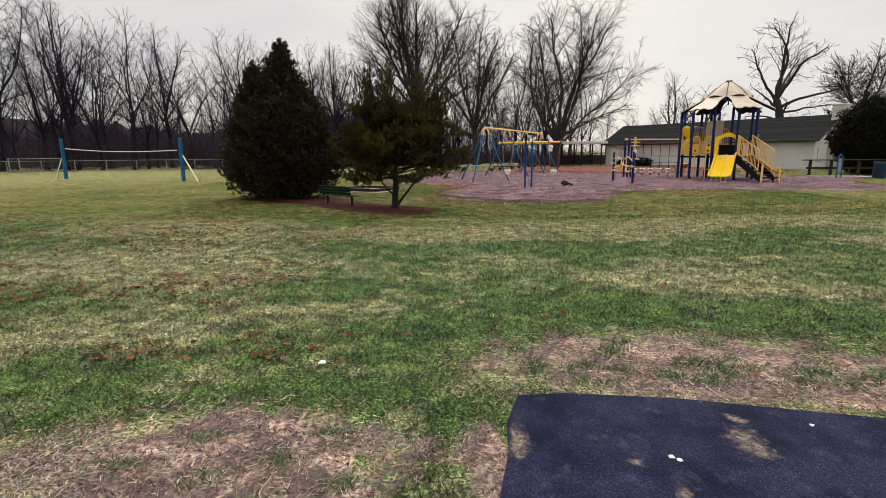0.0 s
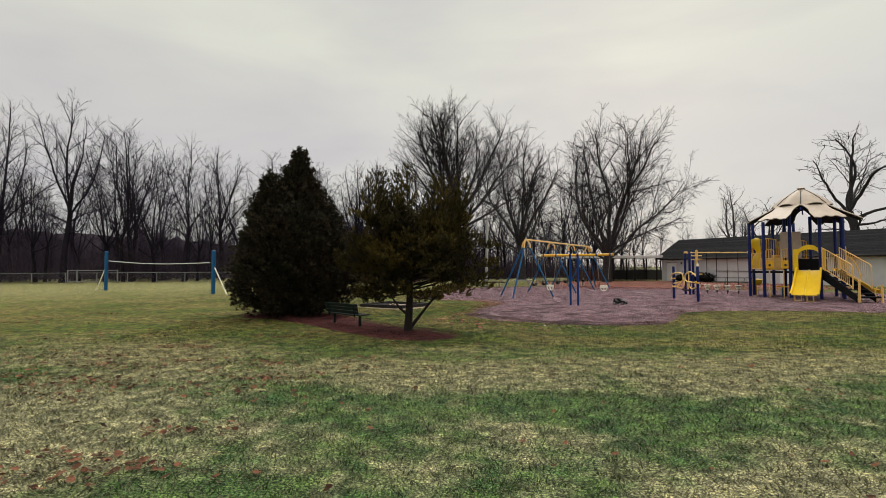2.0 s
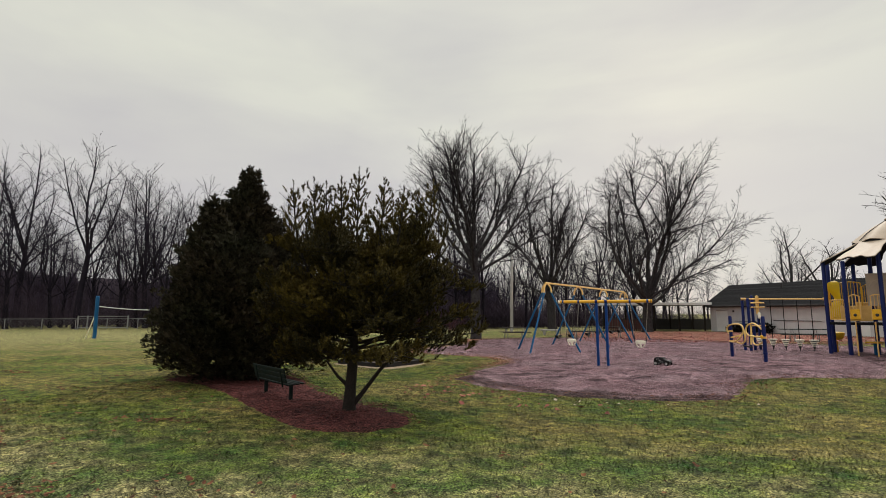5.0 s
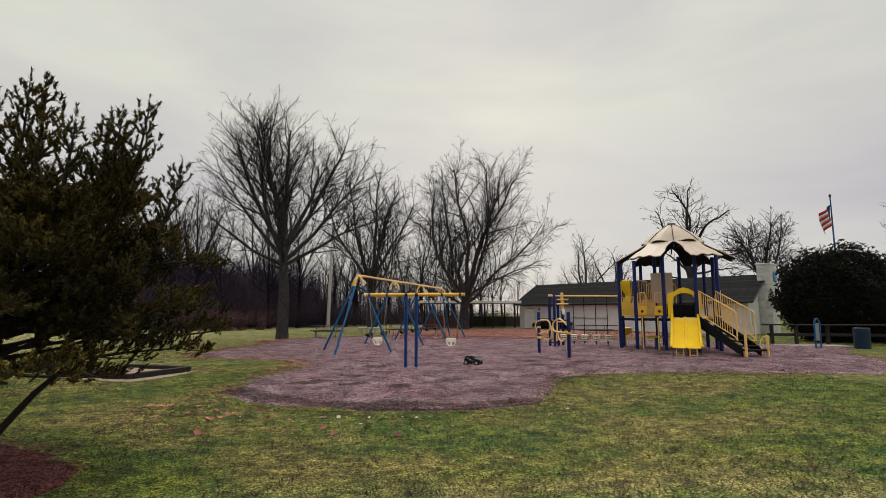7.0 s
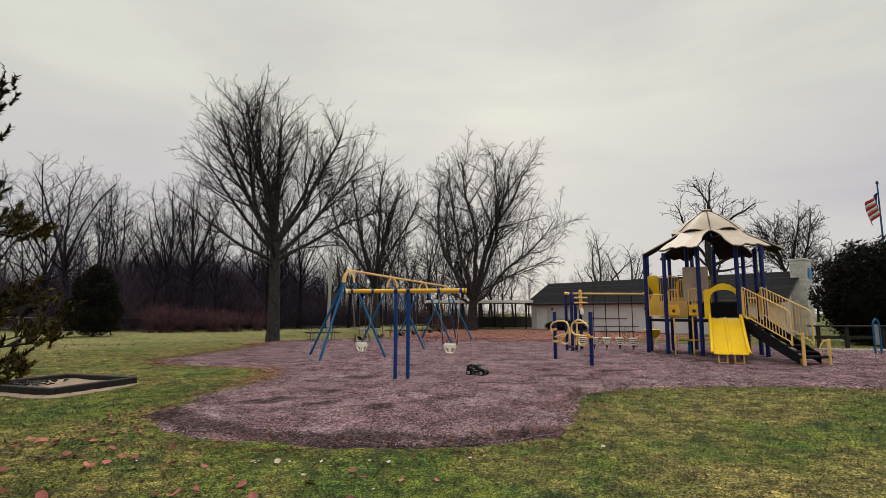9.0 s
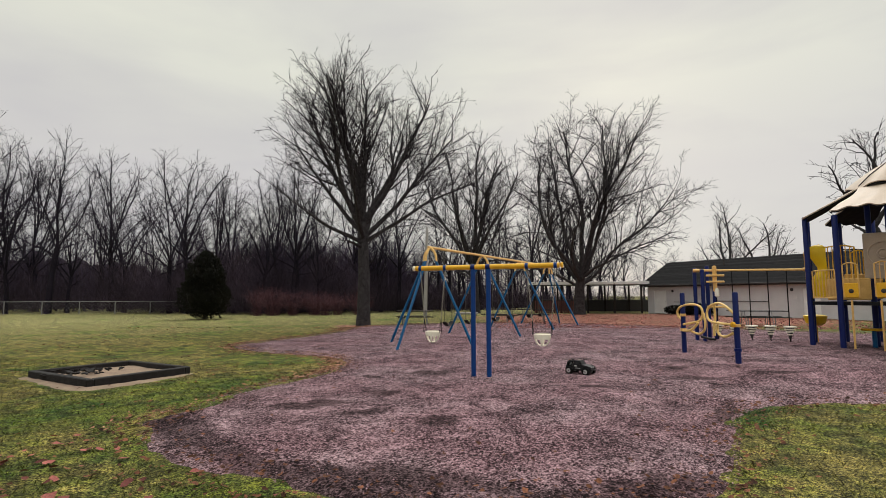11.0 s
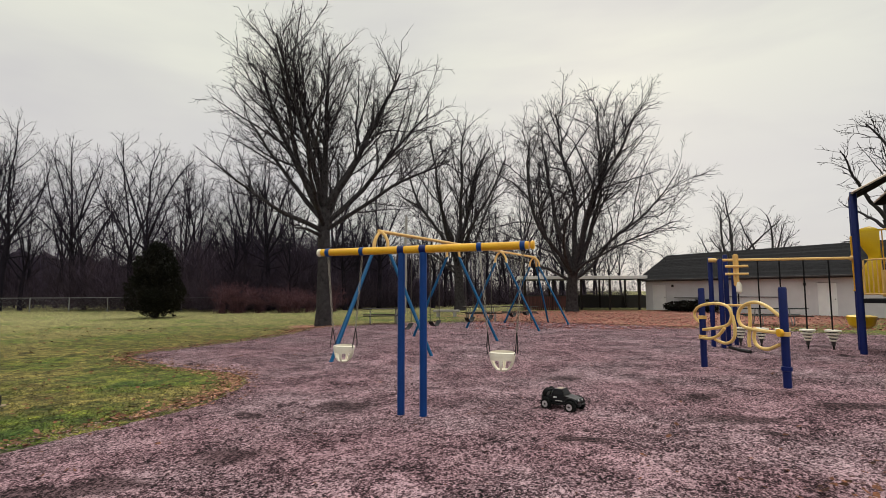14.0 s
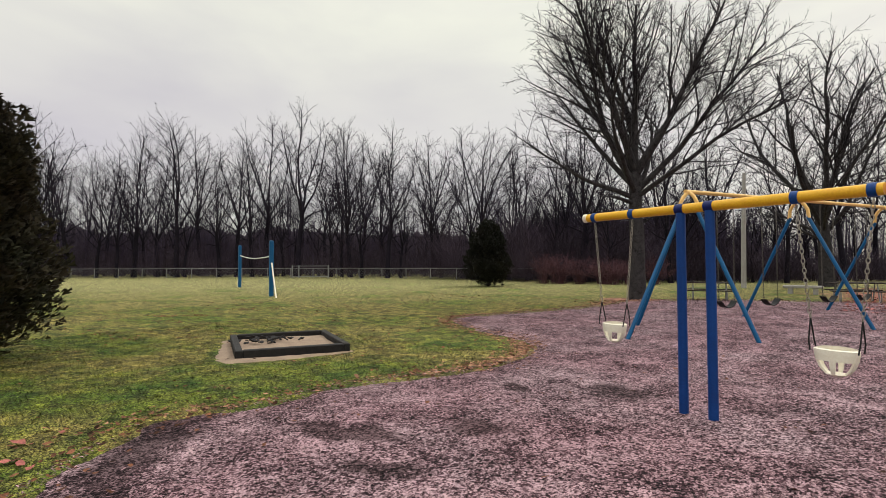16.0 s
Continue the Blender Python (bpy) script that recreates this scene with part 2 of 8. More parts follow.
class Build:
    """Gathers vertices and faces of one mesh, in plan units."""

    def __init__(self):
        self.v, self.f, self.n = [], [], 0

    def add(self, verts, faces):
        verts = np.asarray(verts, float)
        k = self.n
        self.v.append(verts)
        self.f += [tuple(i + k for i in f) for f in faces]
        self.n += len(verts)
        return self

    def box(self, size, m=Matrix(), bevel=0.0):
        """A box round the origin of m; bevel: chamfered upright and level edges."""
        x, y, z = (s / 2 for s in size)
        b = min(bevel, 0.45 * min(size))
        if b <= 0:
            v = [(sx * x, sy * y, sz * z) for sz in (-1, 1) for sx, sy in ((-1, -1), (1, -1), (1, 1), (-1, 1))]
            f = [(3, 2, 1, 0), (4, 5, 6, 7)] + [(i, (i + 1) % 4, (i + 1) % 4 + 4, i + 4) for i in range(4)]
        else:
            v, f = [], []
            for zz, ins in ((-z, b), (-z + b, 0), (z - b, 0), (z, b)):
                xx, yy, c = x - ins, y - ins, b if ins == 0 else b * 0.5
                v += [(-xx + c, -yy, zz), (xx - c, -yy, zz), (xx, -yy + c, zz), (xx, yy - c, zz),
                      (xx - c, yy, zz), (-xx + c, yy, zz), (-xx, yy - c, zz), (-xx, -yy + c, zz)]
            f = [tuple(range(7, -1, -1)), tuple(range(24, 32))]
            for r in range(3):
                f += [(8 * r + i, 8 * r + (i + 1) % 8, 8 * r + 8 + (i + 1) % 8, 8 * r + 8 + i) for i in range(8)]
        return self.add([m @ Vector(p) for p in v], f)

    def tube(self, pts, r, n=8, caps=True, closed=False):
        """A round tube along points; r: one radius or one for each point."""
        p = np.asarray(pts, float)
        k = len(p)
        r = np.broadcast_to(np.asarray(r, float), (k,))
        if closed:
            d = np.roll(p, -1, 0) - np.roll(p, 1, 0)
        else:
            d = np.gradient(p, axis=0)
        d /= np.linalg.norm(d, axis=1)[:, None] + 1e-12
        mean = np.abs(d).mean(0)
        ref = np.zeros(3)
        ref[int(np.argmin(mean))] = 1
        a = np.cross(d, ref)
        a /= np.linalg.norm(a, axis=1)[:, None] + 1e-12
        b = np.cross(d, a)
        w = np.arange(n) * 2 * math.pi / n
        v = p[:, None] + r[:, None, None] * (a[:, None] * np.cos(w)[None, :, None] + b[:, None] * np.sin(w)[None, :, None])
        f = []
        for i in range(k if closed else k - 1):
            o, q = i * n, ((i + 1) % k) * n
            f += [(o + j, o + (j + 1) % n, q + (j + 1) % n, q + j) for j in range(n)]
        if caps and not closed:
            f += [tuple(range(n - 1, -1, -1)), tuple((k - 1) * n + j for j in range(n))]
        return self.add(v.reshape(-1, 3), f)

    def lathe(self, prof, m=Matrix(), n=16):
        """A profile of (radius, height) turned round the z axis of m."""
        w = np.arange(n) * 2 * math.pi / n
        v = [m @ Vector((r * math.cos(a), r * math.sin(a), h)) for r, h in prof for a in w]
        f = []
        for i in range(len(prof) - 1):
            f += [(i * n + j, i * n + (j + 1) % n, (i + 1) * n + (j + 1) % n, (i + 1) * n + j) for j in range(n)]
        f += [tuple(range(n - 1, -1, -1)), tuple((len(prof) - 1) * n + j for j in range(n))]
        return self.add(v, f)

    def sheet(self, grid, thick=0.0):
        """A grid of points (rows x columns), given a thickness along its normals."""
        g = np.asarray(grid, float)
        a, b = g.shape[:2]
        du, dv = np.gradient(g, axis=0), np.gradient(g, axis=1)
        nn = np.cross(du, dv)
        nn /= np.linalg.norm(nn, axis=2)[..., None] + 1e-12
        top, low = g + nn * thick / 2, g - nn * thick / 2
        f = [(i * b + j, i * b + j + 1, (i + 1) * b + j + 1, (i + 1) * b + j) for i in range(a - 1) for j in range(b - 1)]
        if not thick:
            return self.add(g.reshape(-1, 3), f)
        k = a * b
        f2 = [tuple(k + i for i in reversed(q)) for q in f]
        rim = [i for i in range(b)] + [i * b + b - 1 for i in range(1, a)] + [(a - 1) * b + j for j in range(b - 2, -1, -1)] + [i * b for i in range(a - 2, 0, -1)]
        side = [(rim[(i + 1) % len(rim)], rim[i], rim[i] + k, rim[(i + 1) % len(rim)] + k) for i in range(len(rim))]
        return self.add(np.concatenate([top.reshape(-1, 3), low.reshape(-1, 3)]), f + f2 + side)

    def mesh(self, name, material, smooth=35):
        me = bpy.data.meshes.new(name)
        v = np.concatenate(self.v) * U if self.v else np.zeros((0, 3))
        me.from_pydata(v.tolist(), [], self.f)
        me.materials.append(material)
        if smooth:
            me.polygons.foreach_set("use_smooth", np.ones(len(me.polygons), bool))
            me.set_sharp_from_angle(angle=radians(smooth))
        me.update()
        return me


def fast_mesh(name, verts, loops, size, material):
    """A mesh of many equal polygons of `size` corners, from arrays in plan units."""
    me = bpy.data.meshes.new(name)
    nv, nf = len(verts), len(loops) // size
    me.vertices.add(nv)
    me.vertices.foreach_set("co", (np.asarray(verts, np.float32) * U).ravel())
    me.loops.add(len(loops))
    me.loops.foreach_set("vertex_index", np.asarray(loops, np.int32))
    me.polygons.add(nf)
    me.polygons.foreach_set("loop_start", np.arange(nf, dtype=np.int32) * size)
    me.materials.append(material)
    me.update(calc_edges=True)
    return me


def thing(name, x, y, z, label, category, group="", turn=0.0):
    """An empty at a thing's base, in plan units."""
    return place(tagged(new(name), label, category, group), x, y, z, turn)


def place(ob, x, y, z, turn=0.0):
    ob.matrix_basis = pose(U * x, U * y, U * z, 0, 0, turn)
    return ob


def part(name, b, material, parent, label="", smooth=35, kind=""):
    ob = new(name, b.mesh(name, material, smooth))
    ob.parent = parent
    return tagged(ob, label, kind=kind)


def solo(name, b, material, label, category, group="", kind="", at=(0, 0, 0), smooth=35):
    ob = new(name, b.mesh(name, material, smooth))
    ob.matrix_basis = pose(*(U * c for c in at))
    return tagged(ob, label, category, group, kind)


def gz(x, y):
    """Height of the ground: level, with a shallow swale before the playground."""
    return -0.22 * np.exp(-((x - 4) / 7) ** 2 - ((y - 18) / 4.5) ** 2) - 0.12 * np.exp(-((x + 4) / 4) ** 2 - ((y - 26) / 5) ** 2) - 0.08 * np.exp(-((x - 3) / 7) ** 2 - ((y - 28) / 7) ** 2)


def smooth_open(pts, steps=5):
    p = np.asarray(pts, float)
    p = np.concatenate([2 * p[:1] - p[1:2], p, 2 * p[-1:] - p[-2:-1]])
    out = []
    for i in range(1, len(p) - 2):
        a, b, c, d = p[i - 1], p[i], p[i + 1], p[i + 2]
        for s in np.arange(steps) / steps:
            out.append(0.5 * (2 * b + (c - a) * s + (2 * a - 5 * b + 4 * c - d) * s * s + (3 * b - a - 3 * c + d) * s ** 3))
    return np.array(out + [p[-2]])


def smooth_loop(pts, steps=8):
    """A closed Catmull-Rom curve through points."""
    p = np.asarray(pts, float)
    out = []
    for i in range(len(p)):
        a, b, c, d = p[i - 1], p[i], p[(i + 1) % len(p)], p[(i + 2) % len(p)]
        for s in np.arange(steps) / steps:
            out.append(0.5 * (2 * b + (c - a) * s + (2 * a - 5 * b + 4 * c - d) * s * s + (3 * b - a - 3 * c + d) * s ** 3))
    return np.array(out)


def inside(poly, x, y):
    """Which of the points (x, y) lie in the polygon."""
    hit = np.zeros(x.shape, bool)
    px, py = poly[:, 0], poly[:, 1]
    j = len(poly) - 1
    for i in range(len(poly)):
        cross = ((py[i] > y) != (py[j] > y)) & (x < (px[j] - px[i]) * (y - py[i]) / (py[j] - py[i] + 1e-12) + px[i])
        hit ^= cross
        j = i
    return hit


def edge_distance(poly, x, y):
    """Distance of the points to the polygon's outline."""
    best = np.full(x.shape, 1e9)
    for a, b in zip(poly, np.roll(poly, -1, 0)):
        d = b - a
        s = np.clip(((x - a[0]) * d[0] + (y - a[1]) * d[1]) / (d @ d + 1e-12), 0, 1)
        best = np.minimum(best, np.hypot(x - a[0] - s * d[0], y - a[1] - s * d[1]))
    return best


rng = np.random.default_rng(7)

# ---- ground ----
MULCH = smooth_loop([(-0.4, 21.3), (-0.25, 20.8), (0.6, 19.8), (1.45, 19.4), (2.6, 19.0), (4.0, 18.75), (5.1, 18.8), (6.0, 19.05), (6.5, 19.7),
                     (7.0, 20.7), (7.5, 21.6), (8.3, 22.2), (9.6, 22.4), (11.5, 22.1), (14.3, 21.2), (16.5, 20.5), (19, 20.7), (20, 22.5),
                     (20.2, 24.5), (21.5, 26.8), (23.5, 28.3), (24, 30.2), (22, 32.4), (18.8, 35.8), (15.2, 38.2), (12.5, 40.3), (9.5, 42.2),
                     (6, 43.4), (2, 42.4), (0, 41.3), (-1.8, 39.0), (-1.9, 36.0), (-3.0, 32.7), (-3.8, 30.7), (-2.5, 29.3), (-0.2, 28.2),
                     (0.65, 27.2), (0.9, 25.8), (0.6, 24.6), (0.0, 23.3), (-0.1, 22.1)])
BED = smooth_loop([(-6.2, 18.2), (-4.6, 16.9), (-3.3, 15.6), (-1.7, 14.2), (-0.4, 14.3), (-0.15, 15.3), (-0.8, 16.3), (-2.4, 17.5), (-3.6, 18.9), (-4.4, 20.1), (-5.7, 20.8), (-7.4, 20.4), (-7.6, 18.8)])
ASPHALT = np.array([(0.16, 1.6), (0.27, 2.2), (0.36, 2.57), (0.38, 2.85), (0.5, 3.2), (0.82, 3.23), (1.55, 3.14), (2.2, 2.98), (2.7, 2.86), (4.2, 2.55), (7.0, 2.0), (7.0, -8.0), (-0.9, -8.0)])
SANDPATCH = smooth_loop([(-5.3, 24.5), (-4.6, 24.0), (-3.4, 23.25), (-2.75, 23.15), (-2.3, 24.0), (-2.0, 25.3), (-2.5, 25.6), (-4.0, 26.45), (-4.7, 25.6)])
BARE = ((1.9, 3.72, 1.75, 0.72, -6), (-1.25, 2.5, 1.15, 0.62, 4), (0.22, 2.5, 0.2, 0.4, 0), (3.4, 3.05, 1.1, 0.35, -14), (-2.9, 2.2, 0.9, 0.55, 10))
DRY = ((-3.2, 4.4, 2.3, 1.0, 10), (-5.5, 7.5, 4.0, 2.0, 0), (2.6, 6.6, 1.6, 0.6, 0), (4.2, 5.8, 1.2, 0.4, 0), (-1.6, 5.2, 1.2, 0.35, 10), (6.0, 11.5, 3.0, 1.2, 0), (9.6, 19.8, 1.6, 0.9, 0), (7.5, 16.5, 2.0, 0.7, 10), (5.2, 14.3, 2.2, 0.5, 0), (1.0, 10.6, 5.0, 1.6, 0), (-6.0, 12.0, 4.0, 2.0, 0), (8.5, 9.0, 3.0, 1.2, 0))
LUSH = ((-0.9, 3.3, 1.2, 0.35, 6), (0.1, 4.4, 1.0, 1.2, 0), (1.8, 5.2, 1.6, 0.7, 0), (3.6, 5.0, 1.3, 0.5, -10), (0.15, 2.85, 0.35, 0.5, 0), (3, 8.6, 4, 1.0, 0), (12.5, 18.8, 2.6, 1.3, 0), (10.5, 16.6, 1.6, 0.6, 0))
TUFTS = ((-1.4, 2.73), (-1.74, 2.5), (-1.21, 2.35), (-0.53, 2.29), (-0.66, 2.79), (-0.9, 2.5), (1.35, 3.62), (2.1, 3.5), (2.6, 3.4), (0.7, 3.7), (1.1, 3.72), (7.71, 21.92), (6.48, 20.58), (8.0, 22.05), (7.5, 21.5))
SCUFFS = ((1.76, 22.11, 0.5, 0.3, 20), (2.38, 21.64, 0.5, 0.18, 30), (3.51, 21.32, 0.42, 0.3, 10), (2.57, 22.89, 0.5, 0.3, 0), (3.1, 25.0, 0.55, 0.4, -10), (9.75, 24.95, 0.7, 0.3, 0),
          (11.0, 22.95, 0.3, 0.15, 0), (5.75, 24.9, 0.14, 0.1, 0), (6.47, 27.1, 0.4, 0.3, 0), (1.3, 22.0, 0.5, 0.25, 0), (0.35, 20.8, 1.5, 0.4, -48), (3.0, 19.4, 2.2, 0.4, -10), (5.6, 19.3, 1.2, 0.35, 15), (8.2, 25.6, 0.6, 0.25, 30),
          (-0.2, 21.2, 1.1, 0.3, -45), (1.6, 19.75, 1.3, 0.3, -35), (3.1, 19.1, 1.3, 0.28, -12), (4.6, 19.0, 1.1, 0.25, 8), (7.4, 21.9, 0.8, 0.22, 55))
dice = random.Random(4)
TUFTS += tuple((dice.uniform(0.5, 3.4), dice.uniform(3.3, 4.5)) for _ in range(34))
SCUFFS += tuple((dice.uniform(1.5, 17), dice.uniform(20.5, 36), dice.uniform(0.2, 0.7), dice.uniform(0.12, 0.35), dice.uniform(-40, 40)) for _ in range(16))
STAINS = ((0.42, 2.64, 0.075, 0.2, -8), (1.02, 2.43, 0.05, 0.04, 0), (1.79, 2.87, 0.06, 0.07, 30), (1.72, 2.62, 0.12, 0.2, 0), (1.15, 2.18, 0.05, 0.05, 0))


def tools(n, l):
    """Shortcuts for noise, ramps, mixing, sums and wobbly spots, all at world places."""
    geo = n.new("ShaderNodeNewGeometry")
    pos = geo.outputs["Position"]

    def noise_at(scale, detail, rough=0.55):
        t = n.new("ShaderNodeTexNoise")
        t.inputs["Scale"].default_value, t.inputs["Detail"].default_value, t.inputs["Roughness"].default_value = scale, detail, rough
        l.new(pos, t.inputs["Vector"])
        return t.outputs["Fac"]

    def cells(scale, out="Color"):
        t = n.new("ShaderNodeTexVoronoi")
        t.inputs["Scale"].default_value = scale
        l.new(pos, t.inputs["Vector"])
        return t.outputs[out]

    def ramp(fac, *stops):
        r = n.new("ShaderNodeValToRGB")
        r.color_ramp.elements[0].position, r.color_ramp.elements[0].color = stops[0][0], (*stops[0][1], 1)
        r.color_ramp.elements[1].position, r.color_ramp.elements[1].color = stops[-1][0], (*stops[-1][1], 1)
        for p, c in stops[1:-1]:
            r.color_ramp.elements.new(p).color = (*c, 1)
        l.new(fac, r.inputs["Fac"])
        return r.outputs["Color"]

    def mix(fac, a, b, kind="MIX"):
        m = n.new("ShaderNodeMix")
        m.data_type, m.blend_type = "RGBA", kind
        for k, v in (("Factor", fac), ("A", a), ("B", b)):
            if isinstance(v, (int, float, tuple)):
                m.inputs[k].default_value = v
            else:
                l.new(v, m.inputs[k])
        return m.outputs["Result"]

    def math(op, a, b):
        m = n.new("ShaderNodeMath")
        m.operation = op
        for k, v in enumerate((a, b)):
            if isinstance(v, (int, float)):
                m.inputs[k].default_value = v
            else:
                l.new(v, m.inputs[k])
        return m.outputs[0]

    def spots(rows, wobble, scale):
        """Distance to the nearest oval, in its radii, with a ragged edge."""
        best = None
        wob = math("MULTIPLY", math("SUBTRACT", noise_at(scale, 5, 0.65), 0.5), wobble)
        for cx, cy, rx, ry, turn in rows:
            mp = n.new("ShaderNodeMapping")
            mp.vector_type = "TEXTURE"
            mp.inputs["Location"].default_value = (U * cx, U * cy, 0)
            mp.inputs["Rotation"].default_value = (0, 0, radians(turn))
            mp.inputs["Scale"].default_value = (U * rx, U * ry, 50)
            l.new(pos, mp.inputs["Vector"])
            ln = n.new("ShaderNodeVectorMath")
            ln.operation = "LENGTH"
            l.new(mp.outputs[0], ln.inputs[0])
            best = ln.outputs["Value"] if best is None else math("MINIMUM", best, ln.outputs["Value"])
        return math("ADD", best, wob)

    return pos, noise_at, cells, ramp, mix, math, spots


def finish(m, colour, height, strength, rough, spec, dist=0.03):
    n, l = m.node_tree.nodes, m.node_tree.links
    b = n["Principled BSDF"]
    b.inputs["Roughness"].default_value, b.inputs["Specular IOR Level"].default_value = rough, spec
    l.new(colour, b.inputs["Base Color"])
    bp = n.new("ShaderNodeBump")
    bp.inputs["Strength"].default_value, bp.inputs["Distance"].default_value = strength, dist
    l.new(height, bp.inputs["Height"])
    l.new(bp.outputs[0], b.inputs["Normal"])
    return m


def mulch_material(name, light, middle, dark, grey):
    """Shredded wood: every chip its own tone, dark gaps, and faint large drifts of hue."""
    m = bpy.data.materials.new(name)
    m.use_nodes = True
    n, l = m.node_tree.nodes, m.node_tree.links
    pos, noise_at, cells, ramp, mix, math, spots = tools(n, l)
    tone = math("ADD", math("MULTIPLY", cells(46), 0.45), math("MULTIPLY", cells(110), 0.3))
    tone = math("ADD", tone, math("MULTIPLY", noise_at(70, 4, 0.75), 0.25))
    tone = math("ADD", tone, math("MULTIPLY", math("SUBTRACT", noise_at(1.1, 6, 0.65), 0.5), 0.55))
    tone = math("ADD", tone, math("MULTIPLY", math("SUBTRACT", noise_at(6.0, 5, 0.7), 0.5), 0.4))
    colour = ramp(tone, (0.33, dark), (0.49, middle), (0.62, light), (0.76, tuple(min(0.75, 1.5 * v) for v in light)))
    faded = mix(math("MULTIPLY", ramp(noise_at(0.42, 3), (0.42, (0, 0, 0)), (0.62, (1, 1, 1))), 0.7), colour, mix(1.0, colour, (*grey, 1), "MULTIPLY"))
    scuff = ramp(spots(SCUFFS, 1.7, 3.2), (0.5, (1, 1, 1)), (1.15, (0, 0, 0)))
    colour = mix(math("MULTIPLY", scuff, 0.88), faded, mix(1.0, faded, (0.22, 0.2, 0.2, 1), "MULTIPLY"))
    return finish(m, colour, tone, 1.0, 0.95, 0.12)


def asphalt_material():
    m = bpy.data.materials.new("worn_asphalt")
    m.use_nodes = True
    n, l = m.node_tree.nodes, m.node_tree.links
    pos, noise_at, cells, ramp, mix, math, spots = tools(n, l)
    base = ramp(noise_at(2.2, 5, 0.6), (0.35, (0.007, 0.008, 0.026)), (0.6, (0.022, 0.023, 0.056)))
    grit = ramp(math("ADD", math("MULTIPLY", cells(150), 0.6), math("MULTIPLY", noise_at(60, 4, 0.7), 0.4)), (0.3, (0.45, 0.45, 0.45)), (0.6, (1.1, 1.1, 1.1)), (0.8, (2.6, 2.5, 2.2)))
    base = mix(1.0, base, grit, "MULTIPLY")
    pale = ramp(noise_at(5, 6, 0.75), (0.56, (0, 0, 0)), (0.74, (1, 1, 1)))
    base = mix(math("MULTIPLY", pale, 0.22), base, (0.2, 0.19, 0.22, 1))
    stain = ramp(spots(STAINS, 2.2, 12), (0.3, (1, 1, 1)), (1.2, (0, 0, 0)))
    dust = ramp(noise_at(40, 4, 0.7), (0.35, (0.16, 0.12, 0.09)), (0.65, (0.42, 0.33, 0.25)))
    base = mix(math("MULTIPLY", stain, ramp(noise_at(22, 5, 0.75), (0.4, (0.1, 0.1, 0.1)), (0.62, (0.8, 0.8, 0.8)))), base, dust)
    return finish(m, base, noise_at(90, 4, 0.7), 0.6, 0.9, 0.1, 0.01)


